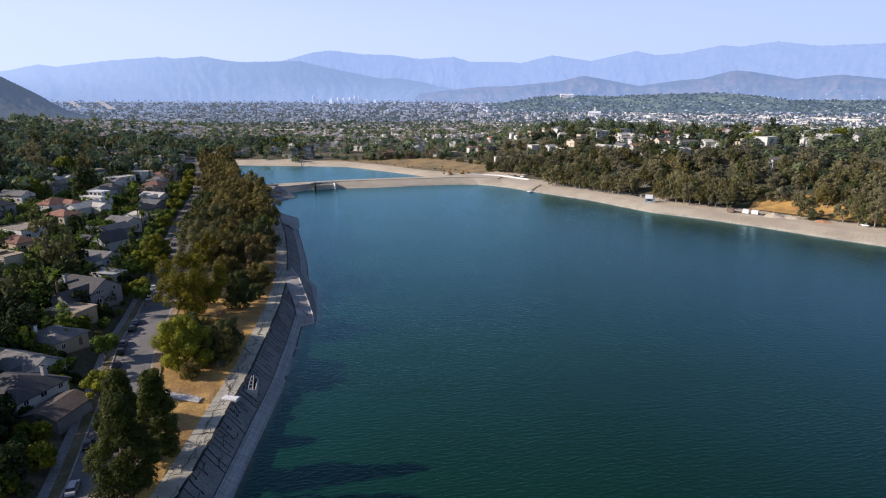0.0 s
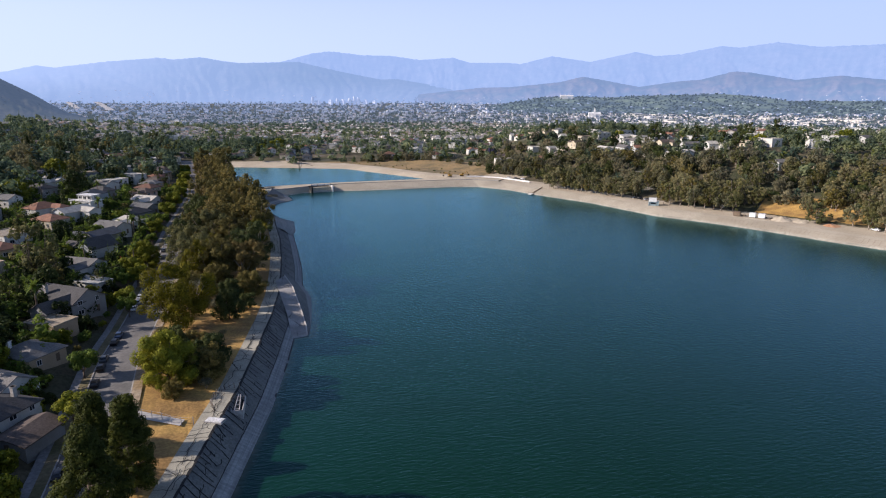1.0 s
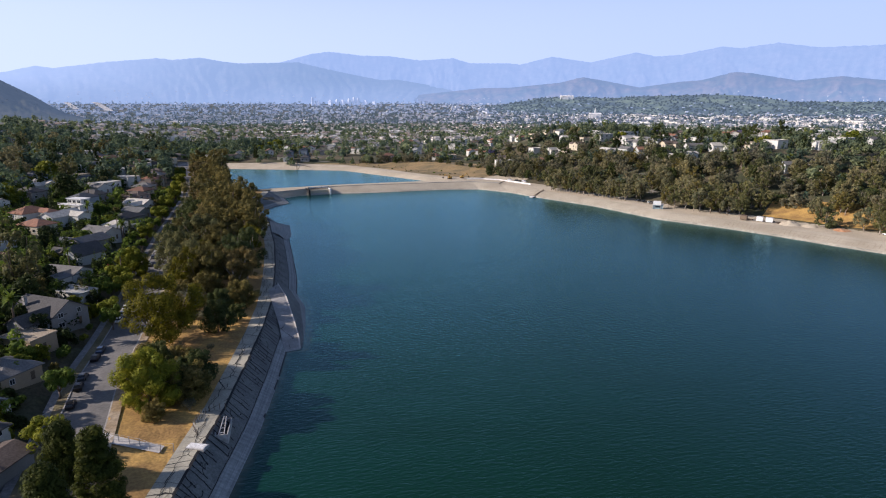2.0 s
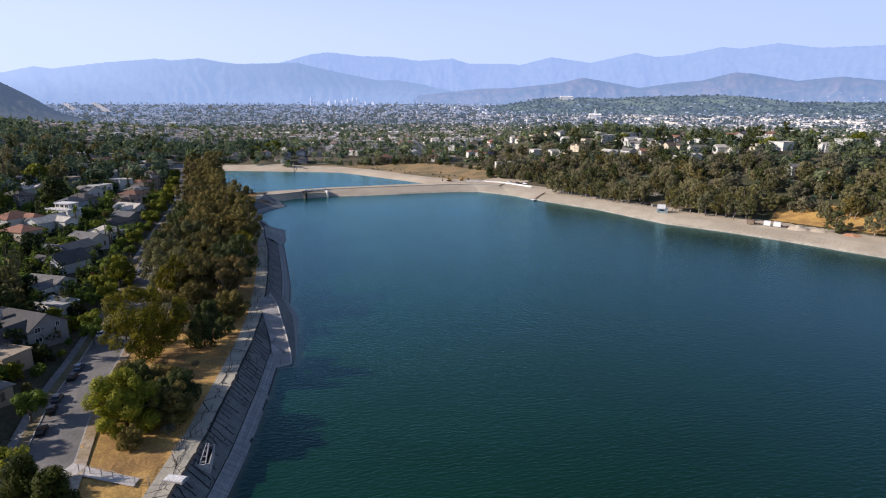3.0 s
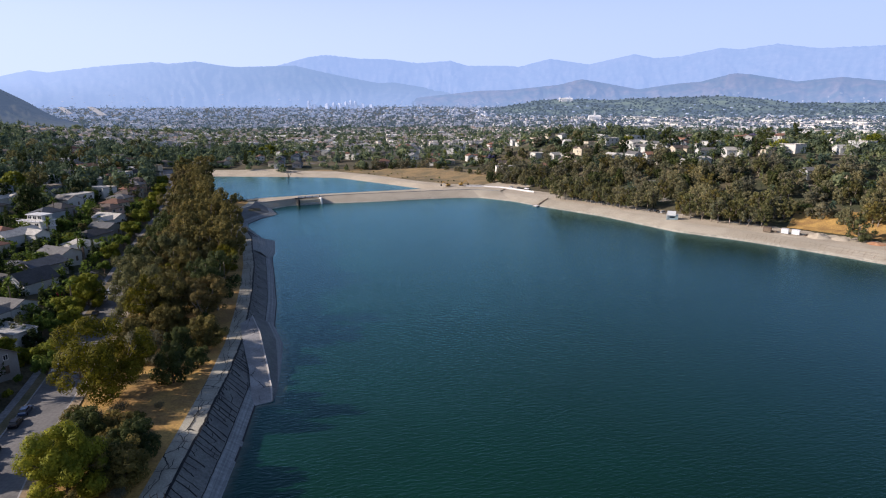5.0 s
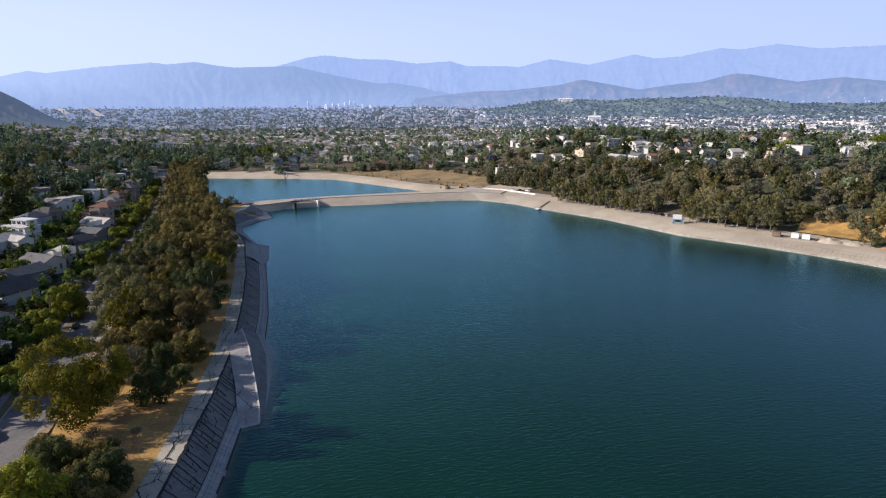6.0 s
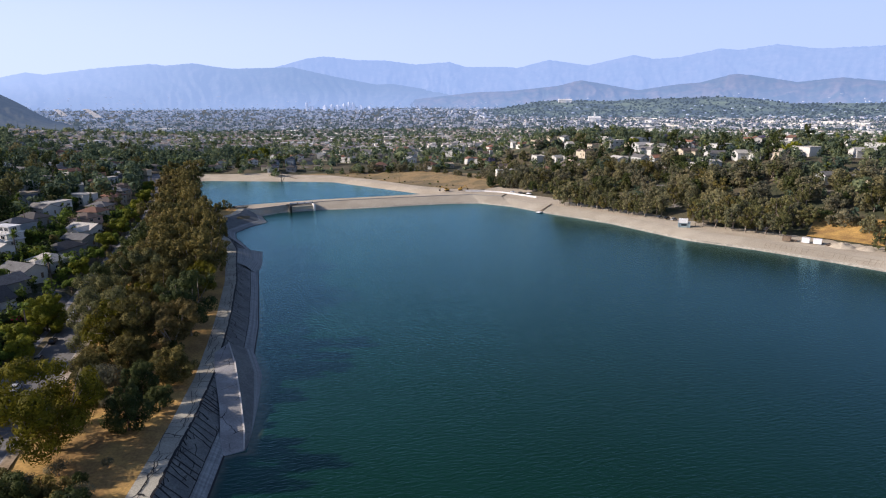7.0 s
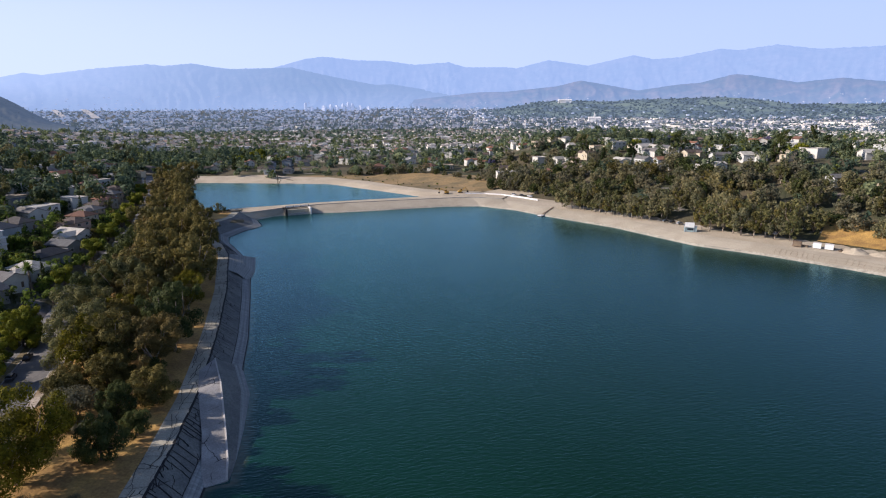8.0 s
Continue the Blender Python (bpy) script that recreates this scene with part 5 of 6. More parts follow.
for k, (x, y) in enumerate(((-252, 405), (-228, 431), (-268, 464), (-252, 452), (-236, 474), (-270, 422), (-204, 318), (-290, 500), (-262, 520), (-315, 470), (-300, 545), (-275, 575), (-330, 600), (-360, 540), (-295, 640), (-340, 660), (-310, 700))):
    hill_house(x, y, (340, 70, 345, 250, 335)[k % 5] + rng.uniform(-6, 6), (7, 2, 5, 0, 2, 8, 1)[k % 7], 40)
scatter_houses(60, -560, -110, 110, 860, 7, lambda x, y: -0.78 * y - 40 < x and (x < -205 or y > 430), 36)
for k, (x, y) in enumerate(((148, 741), (146, 774), (158, 678), (170, 665), (160, 612), (185, 650), (190, 622), (185, 581), (198, 578), (200, 553), (210, 610), (214, 550), (262, 474), (271, 466), (112, 751), (130, 726), (127, 664), (229, 574), (229, 647), (277, 561),
                           (345, 583), (341, 543), (316, 524), (365, 540), (117, 800), (248, 606), (300, 600), (255, 690), (190, 780), (330, 640), (390, 620), (172, 705), (205, 692), (190, 643), (206, 628), (268, 544), (289, 550), (246, 560), (214, 596), (176, 601), (226, 606))):
    hill_house(x, y, (20, 110, 10, 25, 100)[k % 5] + rng.uniform(-10, 10), (7, 0, 5, 2, 7, 3, 0, 9, 5, 7, 2)[k % 11], 34)
scatter_houses(34, 230, 640, 520, 900, 5, lambda x, y: float(signed(x, y, LAKE)) > 150 and x < 0.8 * y, 22)
scatter_houses(48, -330, 140, 732, 1000, 6, lambda x, y: True, 14)
scatter_houses(9, 62, 150, 622, 735, 3, lambda x, y: True, 14)


# ---- trees on the plots and slopes ----
def scatter_trees(grove, count, x0, x1, y0, y1, gap, ok, lo, hi):
    made = tries = 0
    while made < count and tries < count * 30:
        tries += 1
        x, y = rng.uniform(x0, x1), rng.uniform(y0, y1)
        if ok(x, y) and open_ground(x, y) and sightline_clear(x, y, gap):
            grove.put(x, y, rng.uniform(lo, hi))
            made += 1


# keeps the scatter within the left edge of the camera's view
west_in_view = lambda x, y: -0.8 * y - 30 < x
scatter_trees(GARDEN, 165, -330, -75, 70, 480, -3, west_in_view, 0.45, 1.1)
scatter_trees(GARDEN, 40, -480, -215, 330, 900, -2, west_in_view, 1.3, 2.0)
scatter_trees(CYPRESS, 26, -450, -100, 100, 600, -3, west_in_view, 0.6, 1.2)
scatter_trees(HEDGE, 45, -240, -72, 80, 330, -6, west_in_view, 0.5, 1.1)


def bank_row(grove, x0, y0, x1, y1, n, back, lo, hi):
    """Trees along a line on the far bank, with others behind it."""
    for k in range(n):
        f = (k + rng.uniform(-0.25, 0.25)) / max(n - 1, 1)
        b = rng.uniform(0, back)
        grove.put(x0 + (x1 - x0) * f + b * 0.8, y0 + (y1 - y0) * f + b * 0.6, rng.uniform(lo, hi), 3.9)


bank_row(GUM_E, 92, 523, 136, 466, 16, 3, 0.62, 0.8)
bank_row(GUM_E, 104, 527, 150, 470, 12, 8, 0.8, 1.0)
bank_row(GUM_E, 158, 436, 190, 404, 9, 4, 0.9, 1.1)
bank_row(GUM_E, 170, 440, 208, 412, 10, 8, 1.0, 1.25)
bank_row(GUM_E, 166, 478, 190, 452, 8, 14, 0.9, 1.1)
OAK_E.put(227, 370, 0.85, 4.2, 3)
bank_row(GUM_E, 238, 356, 256, 330, 5, 4, 0.75, 0.95)
bank_row(OAK_E, 216, 420, 268, 368, 13, 12, 0.65, 0.95)
slope_e = lambda x, y: 46 < float(signed(x, y, LAKE)) < 130 and x < 0.85 * y
scatter_trees(GUM_E, 70, 60, 420, 250, 640, -6, slope_e, 0.6, 1.05)
scatter_trees(OAK_E, 140, 60, 460, 240, 680, -6, slope_e, 0.5, 1.1)
scatter_trees(OAK_E, 50, 30, 170, 612, 780, -4, lambda x, y: x > 50 or y > 690, 0.45, 0.9)
for k in range(22):
    x = -96 + k * 7.0 + rng.uniform(-3, 3)
    OAK_E.put(x, float(np.interp(x, (-90, -40, 0, 20, 50), (733, 728, 712, 680, 645))) + rng.uniform(-4, 7), rng.uniform(0.4, 0.8))
for k in range(36):
    f, g = rng.random(), rng.random() ** 2
    x = -110 + 145 * f
    HEDGE.put(x, float(np.interp(x, (-116, -66, -20, 10, 40), (720, 680, 630, 609, 603))) + 50 * (1 - g) * rng.random(), rng.uniform(0.2, 0.6), 5.2)
for x, y, s in ((48, 612, 0.75), (58, 606, 0.6), (66, 602, 0.8), (74, 594, 0.7), (82, 588, 0.65), (88, 578, 0.8), (62, 622, 0.9), (84, 604, 0.9), (96, 566, 0.8), (-149, 497, 0.6)):
    OAK_E.put(x, y, s, 5.4)
for x, y, s in ((-86, 107, 0.7), (-92, 112, 0.6), (-85, 99, 0.6), (-91, 120, 0.5), (-88, 131, 0.45), (-108, 120, 0.8), (-112, 131, 0.7), (-108, 147, 0.6), (-118, 160, 0.75), (-96, 163, 0.5), (-104, 182, 0.6), (-126, 178, 0.9), (-130, 200, 0.9), (-110, 206, 0.5), (-123, 222, 0.5), (-140, 218, 0.8)):
    GARDEN.put(x, y, s)
# mostly unseen trees, added to shade the near houses
for x, y, s in ((-108, 116, 1.2), (-111, 126, 1.25), (-108.5, 133, 1.1), (-113, 139, 1.25), (-110, 147, 1.1), (-90, 108, 1.0), (-92, 116, 0.8), (-88, 96, 1.1), (-112, 156, 1.1), (-124, 172, 1.1), (-129, 192, 1.2), (-128, 203, 1.2), (-131, 212, 1.1)):
    GARDEN.put(x, y, s, sort=(1, 6, 8, 7)[int(-x) % 4])
for x, y, s, k in ((-73, 103, 0.6, 2), (-78, 105, 0.7, 5), (-80, 97, 0.9, 8), (-74, 95, 0.5, 2), (-86, 104, 0.9, 1), (-83, 110, 0.5, 5)):
    GARDEN.put(x, y, s, sort=k)
for x, y, s in ((-84, 127, 0.7), (-88, 137, 0.6), (-86, 145, 0.55), (-93, 156, 0.8), (-96, 168, 0.8), (-102, 186, 0.9), (-105, 194, 0.7), (-88, 114, 0.9), (-90, 133, 0.8), (-94, 147, 0.9), (-110, 186, 0.9), (-108, 161, 0.8), (-89, 121, 0.7), (-82, 132, 0.6), (-104, 160, 0.7)):
    HEDGE.put(x, y, s)
for x, y, s, k in ((-91, 139, 0.55, 5), (-87, 132, 0.5, 2), (-94, 144, 0.6, 5), (-103, 161, 0.7, 2), (-107, 184, 0.7, 5), (-111, 204, 0.6, 2), (-113, 184, 0.8, 1)):
    GARDEN.put(x, y, s, sort=k)
# tall trees added behind the houses to throw shade over the street
for x, y, s, k in ((-119, 118, 1.3, 6), (-122, 138, 1.2, 3), (-126, 160, 1.3, 6), (-134, 190, 1.4, 6), (-143, 222, 1.4, 3)):
    GARDEN.put(x, y, s, sort=k)
for x, y, s, k in ((-83, 113, 0.75, 5), (-87, 112, 0.8, 1), (-91, 116, 0.9, 8), (-95, 114, 1.0, 5), (-79, 112, 0.5, 2), (-86, 106, 1.0, 8), (-92, 108, 1.1, 0), (-99, 132, 0.6, 5), (-104, 131, 0.8, 1), (-93, 138, 0.5, 2), (-88, 138, 0.6, 5), (-108, 150, 0.8, 2), (-113, 151, 0.9, 1),
                     (-98, 149, 0.6, 5), (-118, 167, 0.9, 8), (-112, 167, 0.5, 2), (-104, 170, 0.55, 2), (-121, 187, 0.8, 1), (-110, 187, 0.6, 5), (-126, 208, 0.8, 8), (-119, 210, 0.6, 2), (-131, 228, 0.7, 5), (-138, 228, 0.8, 1)):
    GARDEN.put(x, y, s, sort=k)
for x, y, s, k in ((-92, 112, 0.75, 2), (-82, 111, 0.45, 2), (-68.5, 92, 0.45, 2), (-71, 95, 0.5, 5), (-74, 91, 0.6, 0), (-76, 98, 0.6, 5), (-79, 93, 0.7, 1), (-84, 96, 0.8, 0), (-88, 101, 0.8, 2), (-77, 104, 0.5, 5), (-80, 107, 0.5, 0)):
    GARDEN.put(x, y, s, sort=k)
for hx, hy, pad, _ in [h for h in HOUSE_SPOTS if h[0] < -70 and h[1] < 520]:
    d = math.hypot(hx - 2, hy - 45)
    ux, uy = (2 - hx) / d, (45 - hy) / d
    for k in range(2):
        f, g = pad * rng.uniform(0.8, 1.15) + 2, rng.uniform(-1.0, 1.0) * pad
        x, y = hx + ux * f - uy * g, hy + uy * f + ux * g
        if float(road_x(y)) - x > 10.5 and all((x - q) ** 2 + (y - w) ** 2 > (0.62 * p) ** 2 for q, w, p, _ in HOUSE_SPOTS):
            HEDGE.put(x, y, rng.uniform(0.6, 1.25))
# row out of view to the west, added only to cast shade on the plots
for y in range(84, 176, 14):
    GARDEN.put(-118 - (y - 84) * 0.28 - rng.uniform(0, 5), y, rng.uniform(1.1, 1.4), sort=(1, 3, 6, 8)[y % 4])
for k in range(16):
    y = rng.uniform(420, 760)
    GUM_E.put(-rng.uniform(0.42, 0.7) * y, y, rng.uniform(0.8, 1.25))
RIDGE = Grove(*[tree("ridge_tree", k, h, w, 1500, 0.6, l, "bark", s, lb, group="tall trees on the hills", low=0.1) for s, k, h, w, l, lb in
                ((121, "dome", 17, 12, "leaf_dark", "tall dark green tree on the hill"), (122, "conifer", 20, 9, "leaf_dark", "tall dark conifer on the hill"),
                 (123, "dome", 11, 15, "leaf_bright", "broad bright green tree on the hill"), (124, "gum", 20, 13, "leaf_shade", "tall green eucalyptus on the hill"))])
for k, (x, y) in enumerate(((112, 640), (128, 655), (150, 632), (172, 620), (186, 655), (205, 604), (221, 624), (238, 582), (250, 640), (268, 596), (284, 560), (300, 610), (322, 585), (340, 640), (296, 520), (330, 505), (362, 560), (146, 690), (210, 690), (258, 545), (392, 600), (352, 470))):
    RIDGE.put(x, y, rng.uniform(0.75, 1.1), sort=(0, 3, 1, 0, 2, 3)[k % 6])
for k, (x, y) in enumerate(((-235, 345), (-252, 402), (-262, 356), (-280, 430), (-300, 398), (-290, 480), (-318, 452), (-335, 520), (-270, 505), (-352, 472), (-255, 300), (-372, 560), (-310, 560), (-240, 452), (-395, 520), (-300, 620))):
    RIDGE.put(x, y, rng.uniform(0.85, 1.25), sort=(2, 0, 3, 2, 1, 3, 0)[k % 7])


# ---- the town in the valley ----
def spread(r, count, r0, r1, b0, b1):
    """Random places on plots of the land, between two distances and bearings, with their heights."""
    b = np.array([radians(r.uniform(b0, b1)) for _ in range(count)])
    d = np.array([math.sqrt(r.uniform(r0 * r0, r1 * r1)) for _ in range(count)])
    x, y = EYE[0] + np.sin(b) * d, EYE[1] + np.cos(b) * d
    w = (road_x(y) - x) * 0.94
    far = np.minimum(signed(x, y, LAKE), signed(x, y, IVAN))
    good = (far > np.where(x > -20, 46, 14)) & ~((y < 730) & (w > -60) & (w < 13))
    return list(zip(x[good].tolist(), y[good].tolist(), height(x, y)[good].tolist()))


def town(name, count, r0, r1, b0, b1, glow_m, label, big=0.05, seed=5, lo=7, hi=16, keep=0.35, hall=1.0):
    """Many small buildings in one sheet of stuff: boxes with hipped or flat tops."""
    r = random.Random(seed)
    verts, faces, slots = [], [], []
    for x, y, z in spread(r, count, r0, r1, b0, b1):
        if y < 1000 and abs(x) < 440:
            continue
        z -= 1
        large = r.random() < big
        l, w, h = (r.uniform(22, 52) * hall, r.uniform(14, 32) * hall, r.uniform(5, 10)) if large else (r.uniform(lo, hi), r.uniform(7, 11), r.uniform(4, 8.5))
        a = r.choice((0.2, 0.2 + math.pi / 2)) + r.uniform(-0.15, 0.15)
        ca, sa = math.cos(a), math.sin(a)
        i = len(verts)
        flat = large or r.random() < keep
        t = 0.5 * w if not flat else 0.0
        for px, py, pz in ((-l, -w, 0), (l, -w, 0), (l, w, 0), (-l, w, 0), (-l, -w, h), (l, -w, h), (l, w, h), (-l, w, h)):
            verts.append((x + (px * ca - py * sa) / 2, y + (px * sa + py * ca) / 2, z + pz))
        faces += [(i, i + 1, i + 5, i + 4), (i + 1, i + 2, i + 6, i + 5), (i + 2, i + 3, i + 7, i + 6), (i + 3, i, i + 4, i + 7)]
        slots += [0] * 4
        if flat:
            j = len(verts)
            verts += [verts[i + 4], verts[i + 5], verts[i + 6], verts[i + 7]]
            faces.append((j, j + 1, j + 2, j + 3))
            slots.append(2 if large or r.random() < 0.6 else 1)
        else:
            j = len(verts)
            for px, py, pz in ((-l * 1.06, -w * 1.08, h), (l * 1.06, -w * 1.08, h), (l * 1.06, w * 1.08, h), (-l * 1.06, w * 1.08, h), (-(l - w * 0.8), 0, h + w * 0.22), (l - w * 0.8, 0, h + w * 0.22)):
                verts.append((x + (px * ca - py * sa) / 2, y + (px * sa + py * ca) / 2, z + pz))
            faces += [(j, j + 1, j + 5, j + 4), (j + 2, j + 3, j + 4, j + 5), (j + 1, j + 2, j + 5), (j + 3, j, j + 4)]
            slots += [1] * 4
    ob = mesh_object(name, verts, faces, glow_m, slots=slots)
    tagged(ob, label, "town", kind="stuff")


def woods(name, count, r0, r1, b0, b1, material, label, seed, size, leaves=12, ok=None, spray=0.5):
    """Many trees in one sheet of stuff: each a few lumps of small leaf sprays, some of them tall and narrow."""
    r, rs = random.Random(seed), np.random.RandomState(seed)
    centres, widths, flats = [], [], []
    for x, y, z in spread(r, count, r0, r1, b0, b1):
        if not (ok(x, y) if ok else y > 700):
            continue
        h, w = size * r.choice((0.5, 0.7, 0.9, 1.1, 1.5)) * r.uniform(0.8, 1.2), size * r.uniform(0.28, 0.85)
        slim = r.random() < 0.25
        if slim:
            h, w = h * 1.35, w * 0.55
        n = 5 if leaves < 30 else 8
        for k in range(n):
            if slim:
                centres.append((x, y, z + h * (0.2 + 0.8 * k / n)))
                widths.append(w * (0.62 - 0.55 * k / n))
            else:
                centres.append((x + r.uniform(-0.5, 0.5) * w, y + r.uniform(-0.5, 0.5) * w, z + r.uniform(0.25, 0.8) * h))
                widths.append(w * r.uniform(0.25, 0.55))
            flats.append(min(1.0, h * 0.22 / widths[-1]))
    each = max(1, leaves // (5 if leaves < 30 else 8))
    c, w, flat = (np.repeat(np.array(q), each, axis=0) for q in (centres, widths, flats))

    def unit(q):
        return q / (np.linalg.norm(q, axis=1)[:, None] + 1e-9)

    v = unit(rs.normal(size=c.shape) + np.array((0, 0, 0.25)))
    p = c + v * w[:, None] * np.stack([np.ones_like(flat), np.ones_like(flat), flat], axis=1) * (1 - 0.35 * rs.random((len(c), 1)) ** 2)
    out = unit(v + rs.uniform(-0.3, 0.3, c.shape))
    a = unit(np.cross(out, rs.uniform(-1, 1, c.shape)))
    b = np.cross(out, a)
    q = (w * spray * rs.uniform(0.7, 1.25, len(c)))[:, None]
    corners = np.stack([p - a * q * 1.2 - b * q * 0.8, p + a * q * 1.2 - b * q * 0.7, p + a * q * 0.2 + b * q * 1.3], axis=1)
    tagged(mesh_object(name, corners.reshape(-1, 3).tolist(), np.arange(len(c) * 3).reshape(-1, 3).tolist(), material), label, "trees", kind="stuff")


# walls and roofs of the far sets carry haze as bluish emission
def town_set(tag, haze_emit, pale=1.0):
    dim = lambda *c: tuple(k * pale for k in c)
    return [surface("town_wall_" + tag, dim(0.74, 0.73, 0.71), dim(0.55, 0.52, 0.49), 0.05, 0.01, relief=0, island=0.3, haze_emit=haze_emit),
            surface("town_roof_" + tag, (0.24, 0.185, 0.16), (0.3, 0.3, 0.31), 0.05, 0.013, relief=0, island=0.45, haze_emit=haze_emit),
            surface("town_flat_" + tag, dim(0.75, 0.75, 0.75), dim(0.5, 0.5, 0.5), 0.05, 0.01, relief=0, island=0.3, haze_emit=haze_emit)]


town("town_near", 5000, 760, 1500, -34, 36, town_set("near", None), "close-set low houses in the valley", 0.006, 5, 7, 12)
town("town_middle", 3000, 1500, 2000, -34, 37, town_set("middle", None), "pale town buildings across the valley", 0.015, 6, 7, 14)
# three bands by distance, each with more haze painted into the emission
for k, (r0, r1, count, haze_emit) in enumerate(((2000, 2700, 2600, (0.055, 0.078, 0.12)), (2700, 3500, 2300, (0.11, 0.152, 0.232)), (3500, 4600, 2100, (0.17, 0.235, 0.35)))):
    town("town_hazed", count, r0, r1, -36, 38, town_set(("near_haze", "haze", "far_haze")[k], haze_emit, 0.8 - 0.12 * k), "hazy far town across the valley", 0.05, 71 + k, 7, 16)
# town and valley leaf colours are lifted towards blue to stand in for haze
TOWN_LEAF = foliage("leaf_town", (0.1, 0.125, 0.092), (0.185, 0.205, 0.14), patch=0.05)
woods("town_trees_near", 3300, 690, 1500, -36, 38, TOWN_LEAF, "trees among the valley houses", 8, 10.5, 72, lambda x, y: y > 700 and sightline_clear(x, y, -5), 0.42)
woods("town_trees_middle", 2800, 1500, 2000, -36, 38, foliage("leaf_valley", (0.1, 0.135, 0.118), (0.17, 0.2, 0.165)), "trees across the valley", 9, 11, 20, None, 0.7)
# trees of the same bands, their painted haze emission growing with distance
for k, (r0, r1, count, haze_emit) in enumerate(((2000, 2700, 4000, (0.058, 0.084, 0.126)), (2700, 3500, 3600, (0.11, 0.155, 0.235)), (3500, 4600, 4200, (0.17, 0.235, 0.355)))):
    woods("tree_backdrop", count, r0, r1, -38, 40, foliage(("leaf_near_haze", "leaf_haze", "leaf_far_haze")[k], (0.045, 0.058, 0.04), (0.08, 0.092, 0.058), haze_emit), "hazy far trees across the valley", 91 + k, 11, 10, None, 0.8)
# hillside leaf colour is paler and bluer too, imitating haze
HILL_LEAF = foliage("leaf_hill", (0.07, 0.098, 0.075), (0.145, 0.17, 0.115), patch=0.045)
woods("hillside_trees", 1500, 300, 1000, -46, -12, HILL_LEAF, "dense dark trees on the hillside above the houses", 21, 13, 144, lambda x, y: x < -230 and sightline_clear(x, y, -4) and y < 1000, 0.28)
woods("hillside_bushes", 1300, 300, 1000, -46, -12, foliage("leaf_bush", (0.06, 0.085, 0.03), (0.13, 0.16, 0.05), patch=0.07), "green bushes on the hillside", 24, 7, 64, lambda x, y: x < -230 and sightline_clear(x, y, -6) and y < 1000, 0.32)
woods("garden_undergrowth", 3000, 80, 480, -48, -22, M["leaf_dark"], "low dark shrubs and hedges filling the gardens", 23, 4.2, 56, lambda x, y: float(road_x(y)) - x > 15 and sightline_clear(x, y, -4.0), 0.34)
woods("garden_hedges", 2200, 80, 480, -48, -22, M["leaf_green"], "green shrubs and hedges filling the gardens", 26, 5.2, 72, lambda x, y: float(road_x(y)) - x > 15 and sightline_clear(x, y, -4.0), 0.34)
RIDGE_LEAF = foliage("leaf_ridge", (0.105, 0.12, 0.075), (0.22, 0.22, 0.14), patch=0.06)
woods("ridge_trees", 1700, 430, 1000, 8, 42, RIDGE_LEAF, "trees on the ridge behind the far bank", 22, 9.5, 112, lambda x, y: float(signed(x, y, LAKE)) > 100 and x > 60 and sightline_clear(x, y, -4), 0.3)
woods("ridge_bushes", 1800, 420, 1000, 8, 42, HILL_LEAF, "dark bushes on the ridge", 25, 6, 56, lambda x, y: float(signed(x, y, LAKE)) > 55 and x > 60 and sightline_clear(x, y, -6), 0.34)
WAREHOUSE = [surface("warehouse_wall", (0.68, 0.67, 0.66), (0.5, 0.49, 0.48), 0.05, 0.01, relief=0, island=0.3), M["concrete"], surface("warehouse_roof", (0.8, 0.8, 0.8), (0.55, 0.56, 0.57), 0.05, 0.01, relief=0, island=0.35)]
town("warehouses", 95, 1450, 2700, 17, 35, WAREHOUSE, "large pale flat-roofed warehouses in the valley", 0.9, 31, hall=1.9)
town("warehouses_west", 16, 1300, 2300, -28, -4, town_set("mall", None), "long pale flat-roofed buildings in the valley", 0.9, 33, hall=1.5)


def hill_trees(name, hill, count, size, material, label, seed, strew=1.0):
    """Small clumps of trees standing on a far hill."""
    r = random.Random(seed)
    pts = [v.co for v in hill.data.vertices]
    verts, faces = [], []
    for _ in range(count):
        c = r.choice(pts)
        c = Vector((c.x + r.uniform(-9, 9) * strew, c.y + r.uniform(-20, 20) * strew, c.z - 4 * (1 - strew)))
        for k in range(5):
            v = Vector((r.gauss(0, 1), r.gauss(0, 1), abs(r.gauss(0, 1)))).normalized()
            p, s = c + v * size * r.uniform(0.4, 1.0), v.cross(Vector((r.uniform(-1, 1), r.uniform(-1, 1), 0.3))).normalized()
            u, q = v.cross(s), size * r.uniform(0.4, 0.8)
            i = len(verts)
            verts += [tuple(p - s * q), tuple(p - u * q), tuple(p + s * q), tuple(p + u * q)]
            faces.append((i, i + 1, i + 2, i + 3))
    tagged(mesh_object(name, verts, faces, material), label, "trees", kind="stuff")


# leaf emission here paints the same bluish haze as on the hills
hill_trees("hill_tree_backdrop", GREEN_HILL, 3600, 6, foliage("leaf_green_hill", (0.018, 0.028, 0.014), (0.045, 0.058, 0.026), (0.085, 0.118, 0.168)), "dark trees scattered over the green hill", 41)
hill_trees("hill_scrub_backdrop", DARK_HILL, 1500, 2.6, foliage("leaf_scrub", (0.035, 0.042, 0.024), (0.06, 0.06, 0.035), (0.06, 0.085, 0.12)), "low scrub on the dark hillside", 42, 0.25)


def hill_dots(name, hill, count, rows, material, label, seed):
    """Small far houses strewn over the lower slopes of a range."""
    r = random.Random(seed)
    pts = hill.data.vertices
    cols = len(pts) // 40
    verts, faces = [], []
    for _ in range(count):
        c = pts[int(cols * (rows[0] + (rows[1] - rows[0]) * r.random() ** 1.6)) // cols * cols + r.randrange(cols)].co
